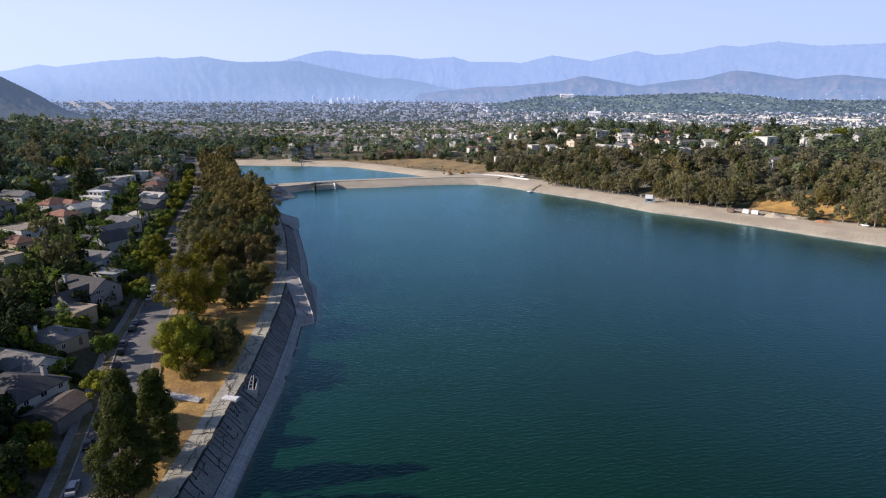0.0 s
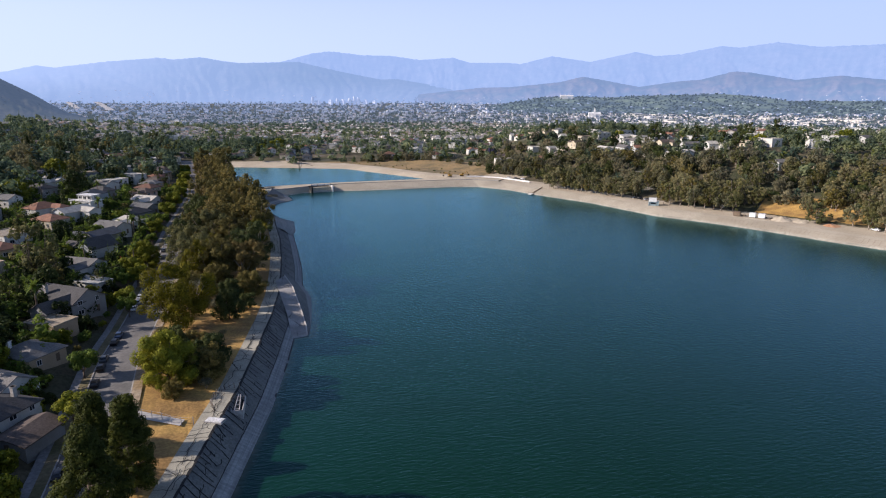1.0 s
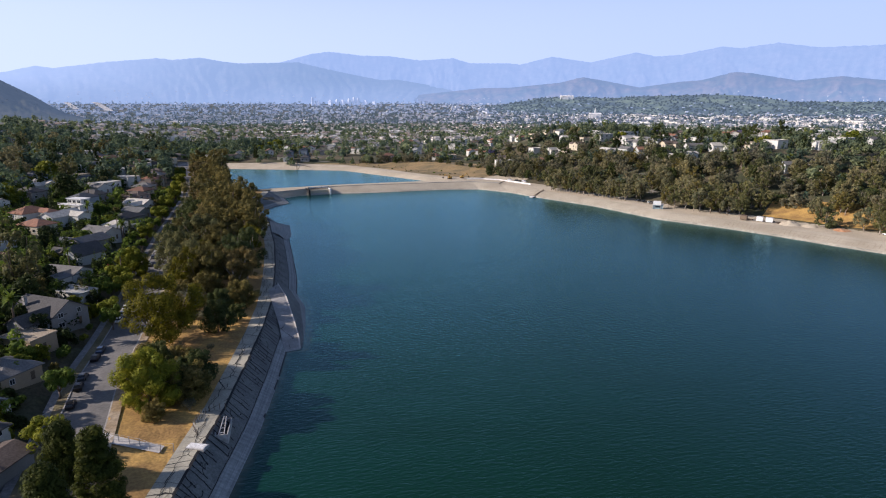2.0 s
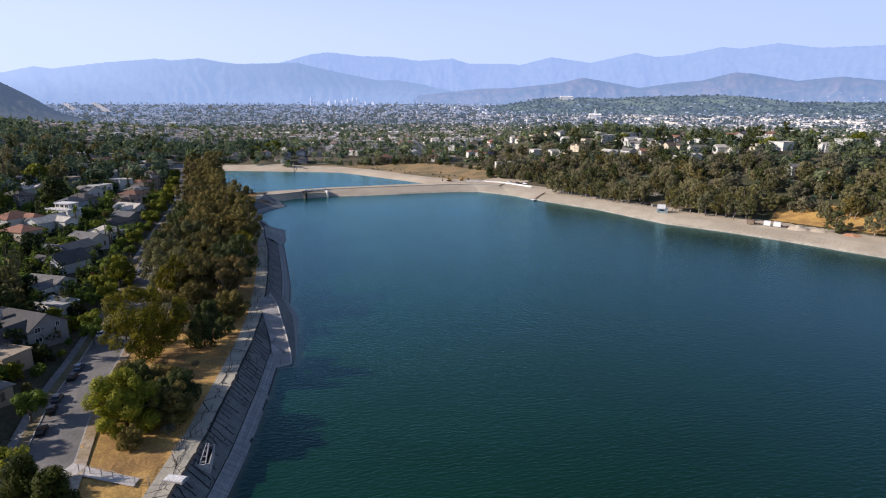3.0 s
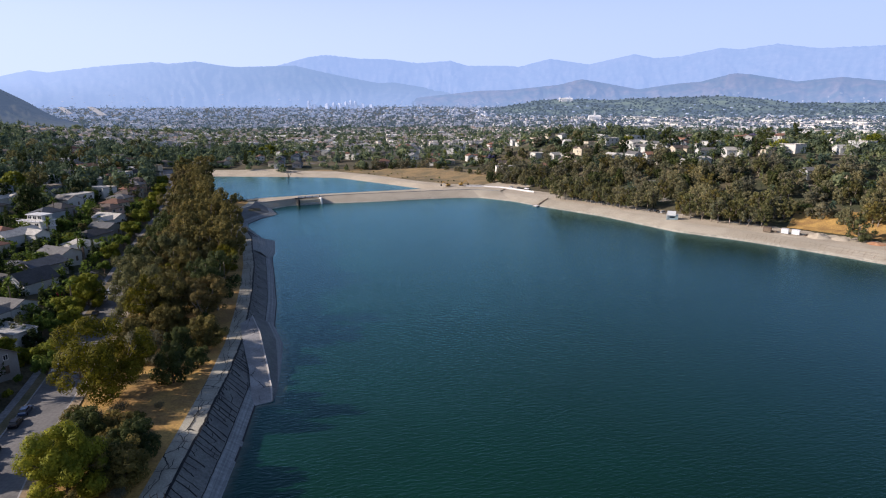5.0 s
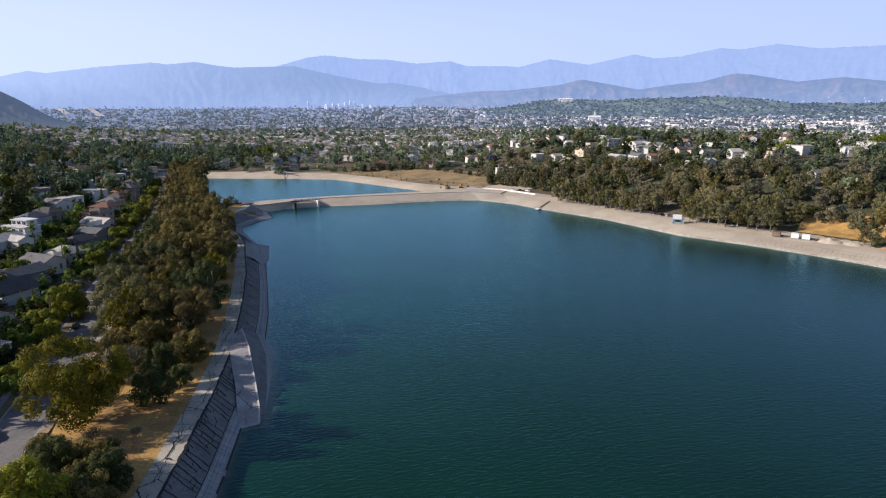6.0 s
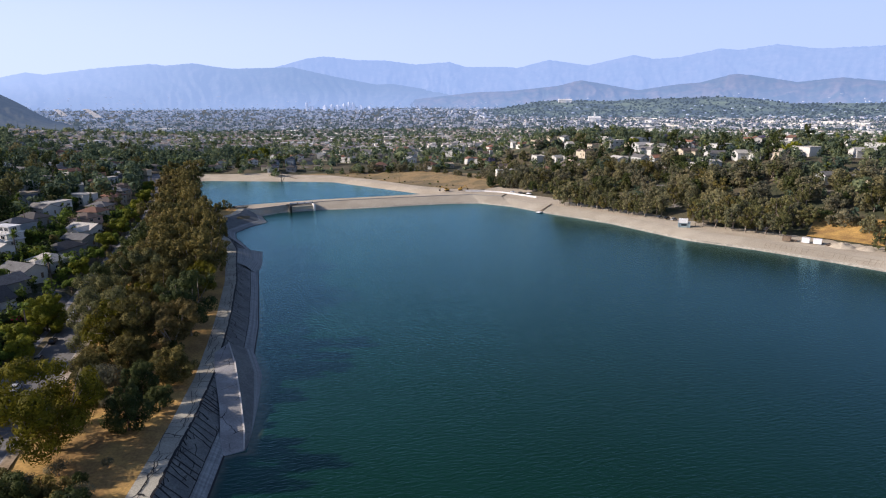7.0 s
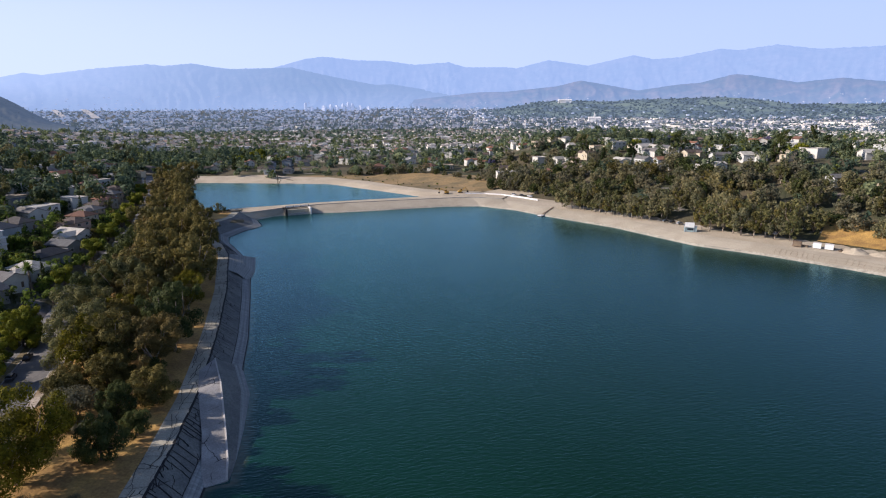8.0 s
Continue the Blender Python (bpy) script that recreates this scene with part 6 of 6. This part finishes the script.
        x, y, z, w, h = c.x + r.uniform(-5, 5), c.y + r.uniform(-12, 4), c.z - 2, r.uniform(2.0, 5.5), r.uniform(4, 6)
        i = len(verts)
        for dx, dy, dz in ((-w, -3, 0), (w, -3, 0), (w, 3, 0), (-w, 3, 0), (-w, -3, h), (w, -3, h), (w, 3, h), (-w, 3, h)):
            verts.append((x + dx, y + dy, z + dz))
        faces += [(i, i + 1, i + 5, i + 4), (i + 1, i + 2, i + 6, i + 5), (i + 3, i, i + 4, i + 7), (i + 4, i + 5, i + 6, i + 7)]
    tagged(mesh_object(name, verts, faces, material), label, "houses", kind="stuff")


# bluish emission on these houses imitates haze
DOTS = surface("far_house_haze", (0.32, 0.31, 0.3), (0.2, 0.19, 0.18), 0.05, 0.01, relief=0, island=0.35, haze_emit=(0.2, 0.27, 0.4))
hill_dots("left_houses_hazed", LEFT_RANGE, 420, (1, 13), DOTS, "pale far houses at the foot of the range", 51)
hill_dots("foothill_houses_hazed", FOOTHILLS, 520, (1, 18), DOTS, "pale far houses over the foothills", 52)
hill_dots("green_hill_houses_hazed", GREEN_HILL, 130, (1, 22), DOTS, "pale far houses on the green hill", 53)


# ---- far buildings ----
def tower(bearing, dist, top, width, deep, label):
    """A far tall block with window bands, foot on the land."""
    a = radians(bearing)
    x, y = EYE[0] + math.sin(a) * dist, EYE[1] + math.cos(a) * dist
    z = ground_z(x, y)
    ob = empty("tower", pose(x, y, z - 1, 0, 0, -38), label, "tower", "towers of the far town centre")
    high = top - z
    part("wall", box_bm(-width / 2, -deep / 2, 0, width / 2, deep / 2, high), TOWER, ob)
    part("roof", box_bm(-width / 4, -deep / 4, high, width / 4, deep / 4, high + 5), TOWER, ob)
    for k in range(max(2, int(high / 14))):
        part("window", box_bm(-width / 2 + 1, -deep / 2 - 0.3, 6 + k * 14, width / 2 - 1, -deep / 2 + 0.1, 12 + k * 14), TOWER_BAND, ob)
    return ob


# haze over the towers is painted on as emission of walls and bands
TOWER = surface("tower_wall_hazed", (0.4, 0.4, 0.41), (0.36, 0.36, 0.38), 0.05, 0.01, relief=0, haze_emit=(0.17, 0.235, 0.35))
TOWER_BAND = surface("tower_band_hazed", (0.22, 0.23, 0.26), (0.18, 0.2, 0.24), 0.05, 0.01, 0.4, relief=0, haze_emit=(0.2, 0.27, 0.4))
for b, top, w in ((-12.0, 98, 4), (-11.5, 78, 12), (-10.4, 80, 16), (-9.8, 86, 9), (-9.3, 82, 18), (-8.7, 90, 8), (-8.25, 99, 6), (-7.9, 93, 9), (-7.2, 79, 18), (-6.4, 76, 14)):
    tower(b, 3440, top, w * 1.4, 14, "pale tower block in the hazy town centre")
TOWN_WHITE = surface("far_white", (0.8, 0.8, 0.78), (0.7, 0.7, 0.7), 0.05, 0.01, relief=0)


def far_hall(bearing, dist, z, w, d, h, spire, name, label):
    a = radians(bearing)
    ob = empty(name, pose(EYE[0] + math.sin(a) * dist, EYE[1] + math.cos(a) * dist, z, 0, 0, -bearing + 8), label, "building")
    bm = box_bm(-w / 2, -d / 2, -30, w / 2, d / 2, h)
    box(bm, -w * 0.3, -d / 2 - 3, -30, w * 0.1, -d / 2, h * 0.7)
    part("wall", bm, TOWN_WHITE, ob)
    bm = bmesh.new()
    vs = [bm.verts.new(c) for c in ((-w / 2 - 1, -d / 2 - 1, h), (w / 2 + 1, -d / 2 - 1, h), (w / 2 + 1, d / 2 + 1, h), (-w / 2 - 1, d / 2 + 1, h), (-w / 2, 0, h + d * 0.25), (w / 2, 0, h + d * 0.25))]
    for q in ((0, 1, 5, 4), (2, 3, 4, 5), (1, 2, 5), (3, 0, 4)):
        bm.faces.new([vs[i] for i in q])
    part("roof", bm, TOWN_WHITE, ob)
    if spire:
        bm = box_bm(-3, -3, 0, 3, 3, h + 12)
        vs = [bm.verts.new(c) for c in ((-3, -3, h + 12), (3, -3, h + 12), (3, 3, h + 12), (-3, 3, h + 12), (0, 0, h + 26))]
        for q in ((0, 1, 4), (1, 2, 4), (2, 3, 4), (3, 0, 4)):
            bm.faces.new([vs[i] for i in q])
        part("spire", bm, TOWN_WHITE, ob)


far_hall(11.3, 3240, 94, 66, 20, 10, False, "hall", "long white hall on the green hill top")
far_hall(13.9, 2500, 20, 46, 24, 9, True, "church", "large white church with a spire")
for pts, w in ((((-1573, 2672), (-1900, 3150), (-2400, 3850)), 22), (((-1381, 2583), (-1750, 3150), (-2230, 3850)), 26)):
    loft("freeway", [[(x - w / 2, y - w / 4, ground_z(x, y) + 9) for x, y in pts], [(x + w / 2, y + w / 4, ground_z(x, y) + 9) for x, y in pts]], 12, 2,
         surface("far_concrete", (0.5, 0.5, 0.5), (0.45, 0.45, 0.45), 0.05, 0.01, relief=0), "pale freeway crossing the valley")


# ---- vehicles ----
def car(paint, label, name="car", van=False):
    """A parked car, nose along +x: body and cabin by stations, glass, wheels, lamps."""
    ob = empty(name, Matrix.Identity(4), label, "car", "parked cars")
    L, W = 4.5, 1.8

    def hull(stations, half):
        bm = bmesh.new()
        rows = []
        for x, z0, z1, w in stations:
            rows.append([bm.verts.new(c) for c in ((x, -w, z0), (x, w, z0), (x, w * 1.0, z0 + (z1 - z0) * 0.6), (x, w * half, z1), (x, -w * half, z1), (x, -w, z0 + (z1 - z0) * 0.6))])
        for a, b in zip(rows, rows[1:]):
            for i in range(6):
                j = (i + 1) % 6
                bm.faces.new((a[i], a[j], b[j], b[i]))
        bm.faces.new(list(reversed(rows[0])))
        bm.faces.new(rows[-1])
        bmesh.ops.recalc_face_normals(bm, faces=bm.faces)
        return bm

    part("body", hull([(-2.25, 0.45, 0.8, 0.75), (-2.1, 0.28, 0.95, 0.86), (-1.0, 0.22, 0.97, 0.9), (0.9, 0.22, 0.95, 0.9), (1.9, 0.26, 0.85, 0.86), (2.25, 0.4, 0.66, 0.7)], 0.93), paint, ob)
    back = -2.0 if van else -1.7
    part("window", hull([(back, 0.93, 0.98, 0.8), (back + 0.45, 0.93, 1.42, 0.74), (0.35, 0.93, 1.44, 0.74), (1.15, 0.93, 0.98, 0.8)], 0.86), M["glass"], ob)
    part("roof", hull([(back + 0.4, 1.38, 1.46, 0.66), (-0.4, 1.4, 1.5, 0.68), (0.4, 1.38, 1.46, 0.66)], 0.95), paint, ob)
    for x in (-1.4, 1.42):
        for y in (-0.8, 0.8):
            v, f = [], []
            tube(v, f, (x, y - 0.1, 0.32), (x, y + 0.1, 0.32), 0.32, 0.32, 12)
            mesh_object("wheel", v, f, M["rubber"], ob)
    for x, y, m in ((2.2, -0.55, M["white"]), (2.2, 0.55, M["white"])):
        part("headlight", box_bm(x - 0.05, y - 0.15, 0.58, x + 0.06, y + 0.15, 0.68), m, ob)
    return ob


CARS = [car(CAR_PAINT[0], "black car parked at the kerb"), car(CAR_PAINT[1], "dark grey car parked at the kerb"), car(CAR_PAINT[2], "silver car parked at the kerb"),
        car(CAR_PAINT[3], "white car parked at the kerb"), car(CAR_PAINT[4], "dark blue car parked at the kerb"), car(CAR_PAINT[0], "black wagon parked at the kerb", van=True)]
SEEN_CARS = set()


def park(i, m):
    if i in SEEN_CARS:
        return copy_thing(CARS[i], m)
    SEEN_CARS.add(i)
    CARS[i].matrix_basis = m


for y, i in ((97, 2), (111, 0), (148, 5), (157, 0), (162.5, 1), (174, 0), (179.5, 4), (203, 3), (209, 2), (215, 3), (233, 1), (246, 0), (262, 3), (270, 2), (283, 1), (296, 3), (309, 0), (322, 2), (338, 3), (352, 1), (371, 3), (388, 0), (402, 3), (420, 2)):
    slope_dir = math.degrees(math.atan2(2.0, float(road_x(y + 1) - road_x(y - 1))))
    park(i, pose(float(road_x(y)) - 3.7, y, 7.27, 0, 0, slope_dir))
for k, (x, y, i, turn) in enumerate(((146, 462, 1, 30), (149, 458, 0, 32), (152, 454, 2, 28), (155, 449, 4, 31), (191, 424, 1, 40), (194, 421, 3, 42), (197, 417, 0, 38), (246, 346, 3, 120), (70, 578, 0, 320), (76, 573, 3, 322), (64, 583, 2, 318))):
    park(i, pose(x, y, 4.5, 0, 0, turn))


# ---- things on the west bank ----
def fence(points, high, label, posts_every=2.4, material=None):
    """Posts, a top and a bottom rail, and thin wire strands."""
    ob = empty("fence", Matrix.Identity(4), label, "fence")
    p, _ = along(points, max(2, int(sum(math.dist(a, b) for a, b in zip(points, points[1:])) / posts_every) + 1))
    for q in p:
        v, f = [], []
        tube(v, f, (q[0], q[1], q[2] - 0.3), (q[0], q[1], q[2] + high), 0.08, 0.08, 6)
        mesh_object("post", v, f, material or M["steel"], ob)
    for hz in (0.1, high * 0.33, high * 0.66, high - 0.03):
        v, f = [], []
        for a, b in zip(p, p[1:]):
            tube(v, f, (a[0], a[1], a[2] + hz), (b[0], b[1], b[2] + hz), 0.03 if hz > high - 0.1 else 0.012, 0.03 if hz > high - 0.1 else 0.012, 4)
        mesh_object("rail", v, f, M["steel"], ob)


fence([(-67, 134, 7.0), (-60, 132.5, 6.6), (-56, 131, 6.2), (-52.5, 131.5, 6.1)], 2.0, "chain-link fence and gate across the path")
fence([(-48.4, 149.5, 6.1), (-51, 149, 6.1), (-52.6, 146, 6.1), (-52.4, 141, 6.1), (-50.4, 138, 6.1)], 1.4, "wire fence curving round the intake", 1.2, M["wood"])
loft("crossing", [[(-55, 133.0, 6.6), (-62, 134.4, 7.1), (-69.5, 136.4, 7.6)], [(-55, 130.4, 6.6), (-62, 131.8, 7.1), (-70, 133.6, 7.6)]], 12, 1, M["pale_slab"], "pale concrete crossing over the dry verge")


def intake():
    """The old intake trough let into the bank: a concrete rim and two steel rails running down."""
    ob = empty("intake", pose(-46.6, 143.0, 4.9, 0, 0, 12), "grey steel intake trough set in the bank", "intake")
    bm = bmesh.new()
    for a in ((-1.35, -3.6, -2.0, -1.15, 3.6, 0.35), (1.15, -3.6, -2.0, 1.35, 3.6, 0.35), (-1.15, 3.4, -2.0, 1.15, 3.6, 0.35), (-1.15, -3.6, -2.0, 1.15, -3.4, 0.35)):
        box(bm, *a)
    part("rim", bm, M["concrete"], ob, "pale concrete rim")
    part("floor", box_bm(-1.15, -3.4, -1.2, 1.15, 3.4, -0.6), M["tar"], ob)
    for x0, x1 in ((-0.6, -0.25), (0.6, 0.25)):
        v, f = [], []
        tube(v, f, (x0, -3.6, 0.3), (x1, 3.4, 0.9), 0.12, 0.12, 6)
        mesh_object("rail", v, f, M["steel"], ob)
    for k in range(4):
        part("rung", box_bm(-0.6, -2.8 + k * 1.8, 0.25 + k * 0.14, 0.6, -2.6 + k * 1.8, 0.4 + k * 0.14), M["steel"], ob)


intake()
slab = empty("hatch", pose(-48.6, 133.5, 6.1, 0, 0, -10), "pale concrete hatch cover beside the path", "hatch")
part("cover", box_bm(-1.9, -0.9, -0.3, 1.9, 0.9, 0.25), M["white"], slab)
part("frame", box_bm(-2.1, -1.1, -0.3, 2.1, 1.1, 0.12), M["concrete"], slab)


# ---- things on the dam and the far bank ----
def spillway():
    ob = empty("spillway", pose(-103.3, 526.2, 0, 0, 0, 25), "concrete spillway gate with white railed footbridge", "spillway")
    bm = box_bm(-9.5, -8, -1, -8.2, 4, 4.7)
    part("pier", bm, M["tar"], ob, "dark concrete pier")
    part("pier", box_bm(8.2, -8, -1, 9.3, 4, 4.9), M["white"], ob, "pale concrete pier")
    part("sill", box_bm(-8.2, -6.5, -1, 8.2, -5.5, 1.6), M["concrete"], ob)
    part("apron", box_bm(-8.2, -5.5, -1, 8.2, 2.5, 3.9), M["east_slope"], ob)
    part("deck", box_bm(-10.5, -1.2, 4.7, 9.6, 1.4, 5.0), M["tar"], ob, "dark footbridge deck")
    for k in range(3):
        part("railing", box_bm(-8 + k * 5.6, -1.25, 5.15, -3 + k * 5.6, -1.05, 6.2), M["white"], ob, "white railing panel")
    for k in range(4):
        part("post", box_bm(-8.3 + k * 5.6, -1.3, 5.0, -8.0 + k * 5.6, -1.0, 6.3), M["tar"], ob)
    v, f = [], []
    tube(v, f, (9.2, 0, 5), (9.2, 0, 8.4), 0.12, 0.1)
    mesh_object("pole", v, f, M["steel"], ob)


spillway()
mast = empty("gauge_mast", pose(-159, 687, 1.6), "slim steel gauge mast with a sloping stay", "mast")
for name, a, b, w in (("pole", (0, 0, -1), (0, 0, 11), 0.45), ("stay", (0, 0, 7.5), (14, 6, 3), 0.3), ("foot", (0, 0, -1), (3, 1, 5), 0.3)):
    v, f = [], []
    tube(v, f, a, b, w, w * 0.8)
    mesh_object(name, v, f, M["wood"], mast)
part("platform", box_bm(-1.3, -1.3, 5, 1.3, 1.3, 5.3), M["wood"], mast)

WALL = [(24, 590), (40, 589), (54, 582), (66, 569), (79, 552)]
loft("barrier_wall", [[(x, y - 0.3, 4.4) for x, y in WALL], [(x, y - 0.3, 5.7) for x, y in WALL], [(x + 0.2, y + 0.3, 5.7) for x, y in WALL], [(x + 0.2, y + 0.3, 4.4) for x, y in WALL]], 40, 1, M["white"], "long low white wall at the end of the dam")
dock = empty("landing_float", pose(74.6, 508.8, 0.0, 0, 0, 48), "small float with gangway on the far bank", "float")
part("deck", box_bm(-2.2, -1.6, 0.3, 2.2, 1.6, 0.7), M["white"], dock)
part("hull", box_bm(-2.2, -1.6, -0.4, 2.2, 1.6, 0.3), M["tar"], dock)
gang = part("gangway", box_bm(2.0, -0.5, -0.15, 17.0, 0.5, 0.1), M["wood"], dock)
gang.matrix_basis = pose(0, 0, 0.75, 0, -13, 0)

hut = empty("kiosk", pose(150.5, 434, 4.3, 0, 0, -18), "small teal kiosk with white sign board on the bank", "kiosk")
part("wall", box_bm(-3.4, -1.8, -0.6, 3.4, 1.8, 2.7), M["teal"], hut)
part("roof", box_bm(-3.7, -2.1, 2.7, 3.7, 2.1, 2.95), M["steel"], hut)
part("sign_board", box_bm(-3.3, -2.35, 2.3, 1.9, -2.15, 5.3), M["white"], hut)
part("window", box_bm(-1.8, -1.86, 0.6, 1.4, -1.75, 1.7), M["glass"], hut)
for x in (-3.0, 1.6):
    part("post", box_bm(x - 0.1, -2.15, -0.5, x + 0.1, -1.95, 5.3), M["steel"], hut)


def container(x, y, turn, paint, l, label):
    ob = empty("site_container", pose(x, y, 4.3, 0, 0, turn), label, "container", "site containers")
    part("body", box_bm(-l / 2, -1.22, 0, l / 2, 1.22, 2.6), paint, ob)
    for k in range(int(l / 0.6)):
        part("rib", box_bm(-l / 2 + 0.2 + k * 0.6, -1.28, 0.15, -l / 2 + 0.42 + k * 0.6, -1.2, 2.45), paint, ob)
    part("roof", box_bm(-l / 2 - 0.05, -1.3, 2.6, l / 2 + 0.05, 1.3, 2.7), paint, ob)
    part("door", box_bm(l / 2, -1.0, 0.2, l / 2 + 0.08, 1.0, 2.4), M["steel"], ob)


container(197.5, 388, 142, M["white"], 3.6, "white site container on the dusty track")
container(201.8, 384.8, 142, M["white"], 3.8, "white site container on the dusty track")
container(190, 393, 142, M["wood"], 4, "brown site container on the dusty track")


def heap(name, x, y, z, r, h, material, label, seed):
    bm = bmesh.new()
    bmesh.ops.create_grid(bm, x_segments=18, y_segments=18, size=r)
    for v in bm.verts:
        d = math.hypot(v.co.x, v.co.y) / r
        n = noise.fractal((v.co.x * 0.35, v.co.y * 0.35, seed), 0.9, 2.0, 3)
        v.co.z = max(0, 1 - d * d) * h * (1 + 0.5 * n) - 0.4
    ob = empty(name, pose(x, y, z), label, "heap")
    part("mound", bm, material, ob, smooth=True)


heap("sand_heap", 211, 379, 4.2, 6.5, 2.2, M["sand"], "heap of pale sand on the track", 2)
heap("sand_heap", 219, 372, 4.2, 5.0, 1.5, M["sand"], "low heap of pale sand", 5)
heap("soil_heap", 231, 361, 4.2, 5.5, 1.2, M["orange_soil"], "low heap of orange soil", 8)


def timber_stack(x, y, turn, n):
    """Boards stacked crosswise on two bearers."""
    ob = empty("timber_stack", pose(x, y, 4.25, 0, 0, turn), "stack of weathered boards beside the site containers", "timber", "site materials")
    for k in range(2):
        part("bearer", box_bm(-0.9 + 1.6 * k, -0.9, -0.1, -0.7 + 1.6 * k, 0.9, 0.15), M["wood"], ob)
    for k in range(n):
        part("board", box_bm(-1.5, -0.85 + 0.36 * (k % 5), 0.15 + 0.16 * (k // 5), 1.5, -0.57 + 0.36 * (k % 5), 0.29 + 0.16 * (k // 5)), M["wood"], ob)


for x, y, a, n in ((205.5, 381, 20, 13), (208, 383, 70, 9), (193.5, 392, 130, 15), (204, 386, 100, 7)):
    timber_stack(x, y, a, n)


def excavator(x, y, turn):
    """A tracked digger at rest on the crest: tracks, house with cab, two-part boom, bucket."""
    ob = empty("excavator", pose(x, y, 4.75, 0, 0, turn), "yellow tracked excavator parked at the end of the dam", "excavator")
    for side in (-1, 1):
        bm = bmesh.new()
        box(bm, -2.0, side * 1.2 - 0.3, 0, 2.0, side * 1.2 + 0.3, 0.8)
        bmesh.ops.bevel(bm, geom=list(bm.edges), offset=0.25, segments=2, affect="EDGES")
        part("track", bm, M["rubber"], ob)
    part("body", box_bm(-1.9, -1.3, 0.9, 1.0, 1.3, 2.1), M["digger"], ob)
    part("cab", box_bm(0.0, 0.2, 2.1, 1.4, 1.3, 3.3), M["digger"], ob)
    part("window", box_bm(0.2, 0.15, 2.4, 1.45, 1.35, 3.1), M["glass"], ob)
    for name, a, b, w in (("boom", (1.0, -0.3, 1.8), (4.4, -0.3, 4.6), 0.28), ("arm", (4.4, -0.3, 4.6), (6.3, -0.3, 1.9), 0.22)):
        v, f = [], []
        tube(v, f, a, b, w, w * 0.8, 6)
        mesh_object(name, v, f, M["digger"], ob)
    part("bucket", box_bm(5.8, -0.8, 0.6, 6.9, 0.2, 1.8), M["tar"], ob)


excavator(20, 596, 15)
excavator(8, 592, 200)


def slope_cracks():
    """The square-cut panels of the far slope, seen by their brown joints."""
    r = random.Random(9)
    lo, hi = np.array(between(WATER_EAST, TOP_EAST, 0.3, 1.2))[4:9], np.array(between(WATER_EAST, TOP_EAST, 0.72, 3.0))[4:9]
    s = np.concatenate([[0], np.cumsum(np.linalg.norm(np.diff(hi, axis=0), axis=1))])
    verts, faces = [], []

    def at(u, v):
        p, q = (np.array([np.interp(u, s, k[:, i]) for i in range(3)]) for k in (lo, hi))
        return p + (q - p) * v + np.array((0, 0, 0.14))

    def draw(u0, v0, u1, v1, w):
        p, q = at(u0, v0), at(u1, v1)
        d = q - p
        n = np.array((-d[1], d[0], 0)) / (np.linalg.norm(d[:2]) + 1e-6) * w / 2
        i = len(verts)
        verts.extend([tuple(p - n), tuple(p + n), tuple(q + n), tuple(q - n)])
        faces.append((i, i + 1, i + 2, i + 3))

    u = 2.0
    while u < s[-1] - 4:
        nu = u + r.uniform(2.2, 2.9)
        for v in (0.08, 0.5, 0.95):
            if r.random() < 0.93:
                draw(u, v + r.uniform(-0.015, 0.015), nu, v + r.uniform(-0.015, 0.015), 0.16 if v > 0.1 else 0.11)
        for v in (0.08, 0.5):
            if r.random() < 0.85:
                draw(u, v, u + r.uniform(-0.2, 0.5), v + 0.43, 0.14)
        u = nu
    tagged(mesh_object("slope_joints", verts, faces, M["joint"]), "brown open joints in the far slope paving", "joints", kind="stuff")


slope_cracks()
pts = [[(x, y) for x, y in zip(np.linspace(206, 262, 14) + k * 5, np.linspace(402, 340, 14) + k * 6)] for k in range(5)]
loft("dry_slope", [[(x, y, max(ground_z(x, y), 4.3) + 0.35) for x, y in row] for row in pts], 40, 2, M["dry_grass"], "golden dry grass slope behind the track", 0.2)

# ---- palms, blossom and street trees among the houses ----
PALMS = Grove(*[palm(s, h, "palm tree with a shaggy green crown") for s, h in ((201, 8), (202, 11))])
for x, y in ((-152, 305), (-156, 309), (-149, 301), (-122, 246), (-182, 330), (-205, 372), (-240, 420), (-138, 240), (-118, 182), (-225, 350)):
    PALMS.put(x, y, rng.uniform(0.8, 1.2))
PINK = Grove(tree("bougainvillea", "bush", 3.5, 5, 700, 0.25, "leaf_pink", "bark", 301, "bright pink flowering shrub by a house", "shrub"))
PINK.put(-134.5, 258, 1.0)
VIOLET = Grove(tree("jacaranda_tree", "round", 11, 10, 1200, 0.6, "leaf_violet", "bark", 302, "violet flowering tree on the ridge", group="flowering trees"))
for x, y in ((232, 690), (300, 640), (380, 720), (60, 760)):
    VIOLET.put(x, y, 1.0)
for k in range(int((330 + 160) / 9)):
    y = -60 + k * 9.0
    x = float(road_x(y))
    if 84 < y < 116:
        dx = float(road_x(y + 3) - x)
        i0 = [(x - 0.07, y, 7.315), (x + 0.07, y, 7.315), (x + 0.07 + dx, y + 3, 7.315), (x - 0.07 + dx, y + 3, 7.315)]
        tagged(mesh_object("road_line", i0, [(0, 1, 2, 3)], M["white_line"]), "worn white dash on the street", "road line", kind="structure")
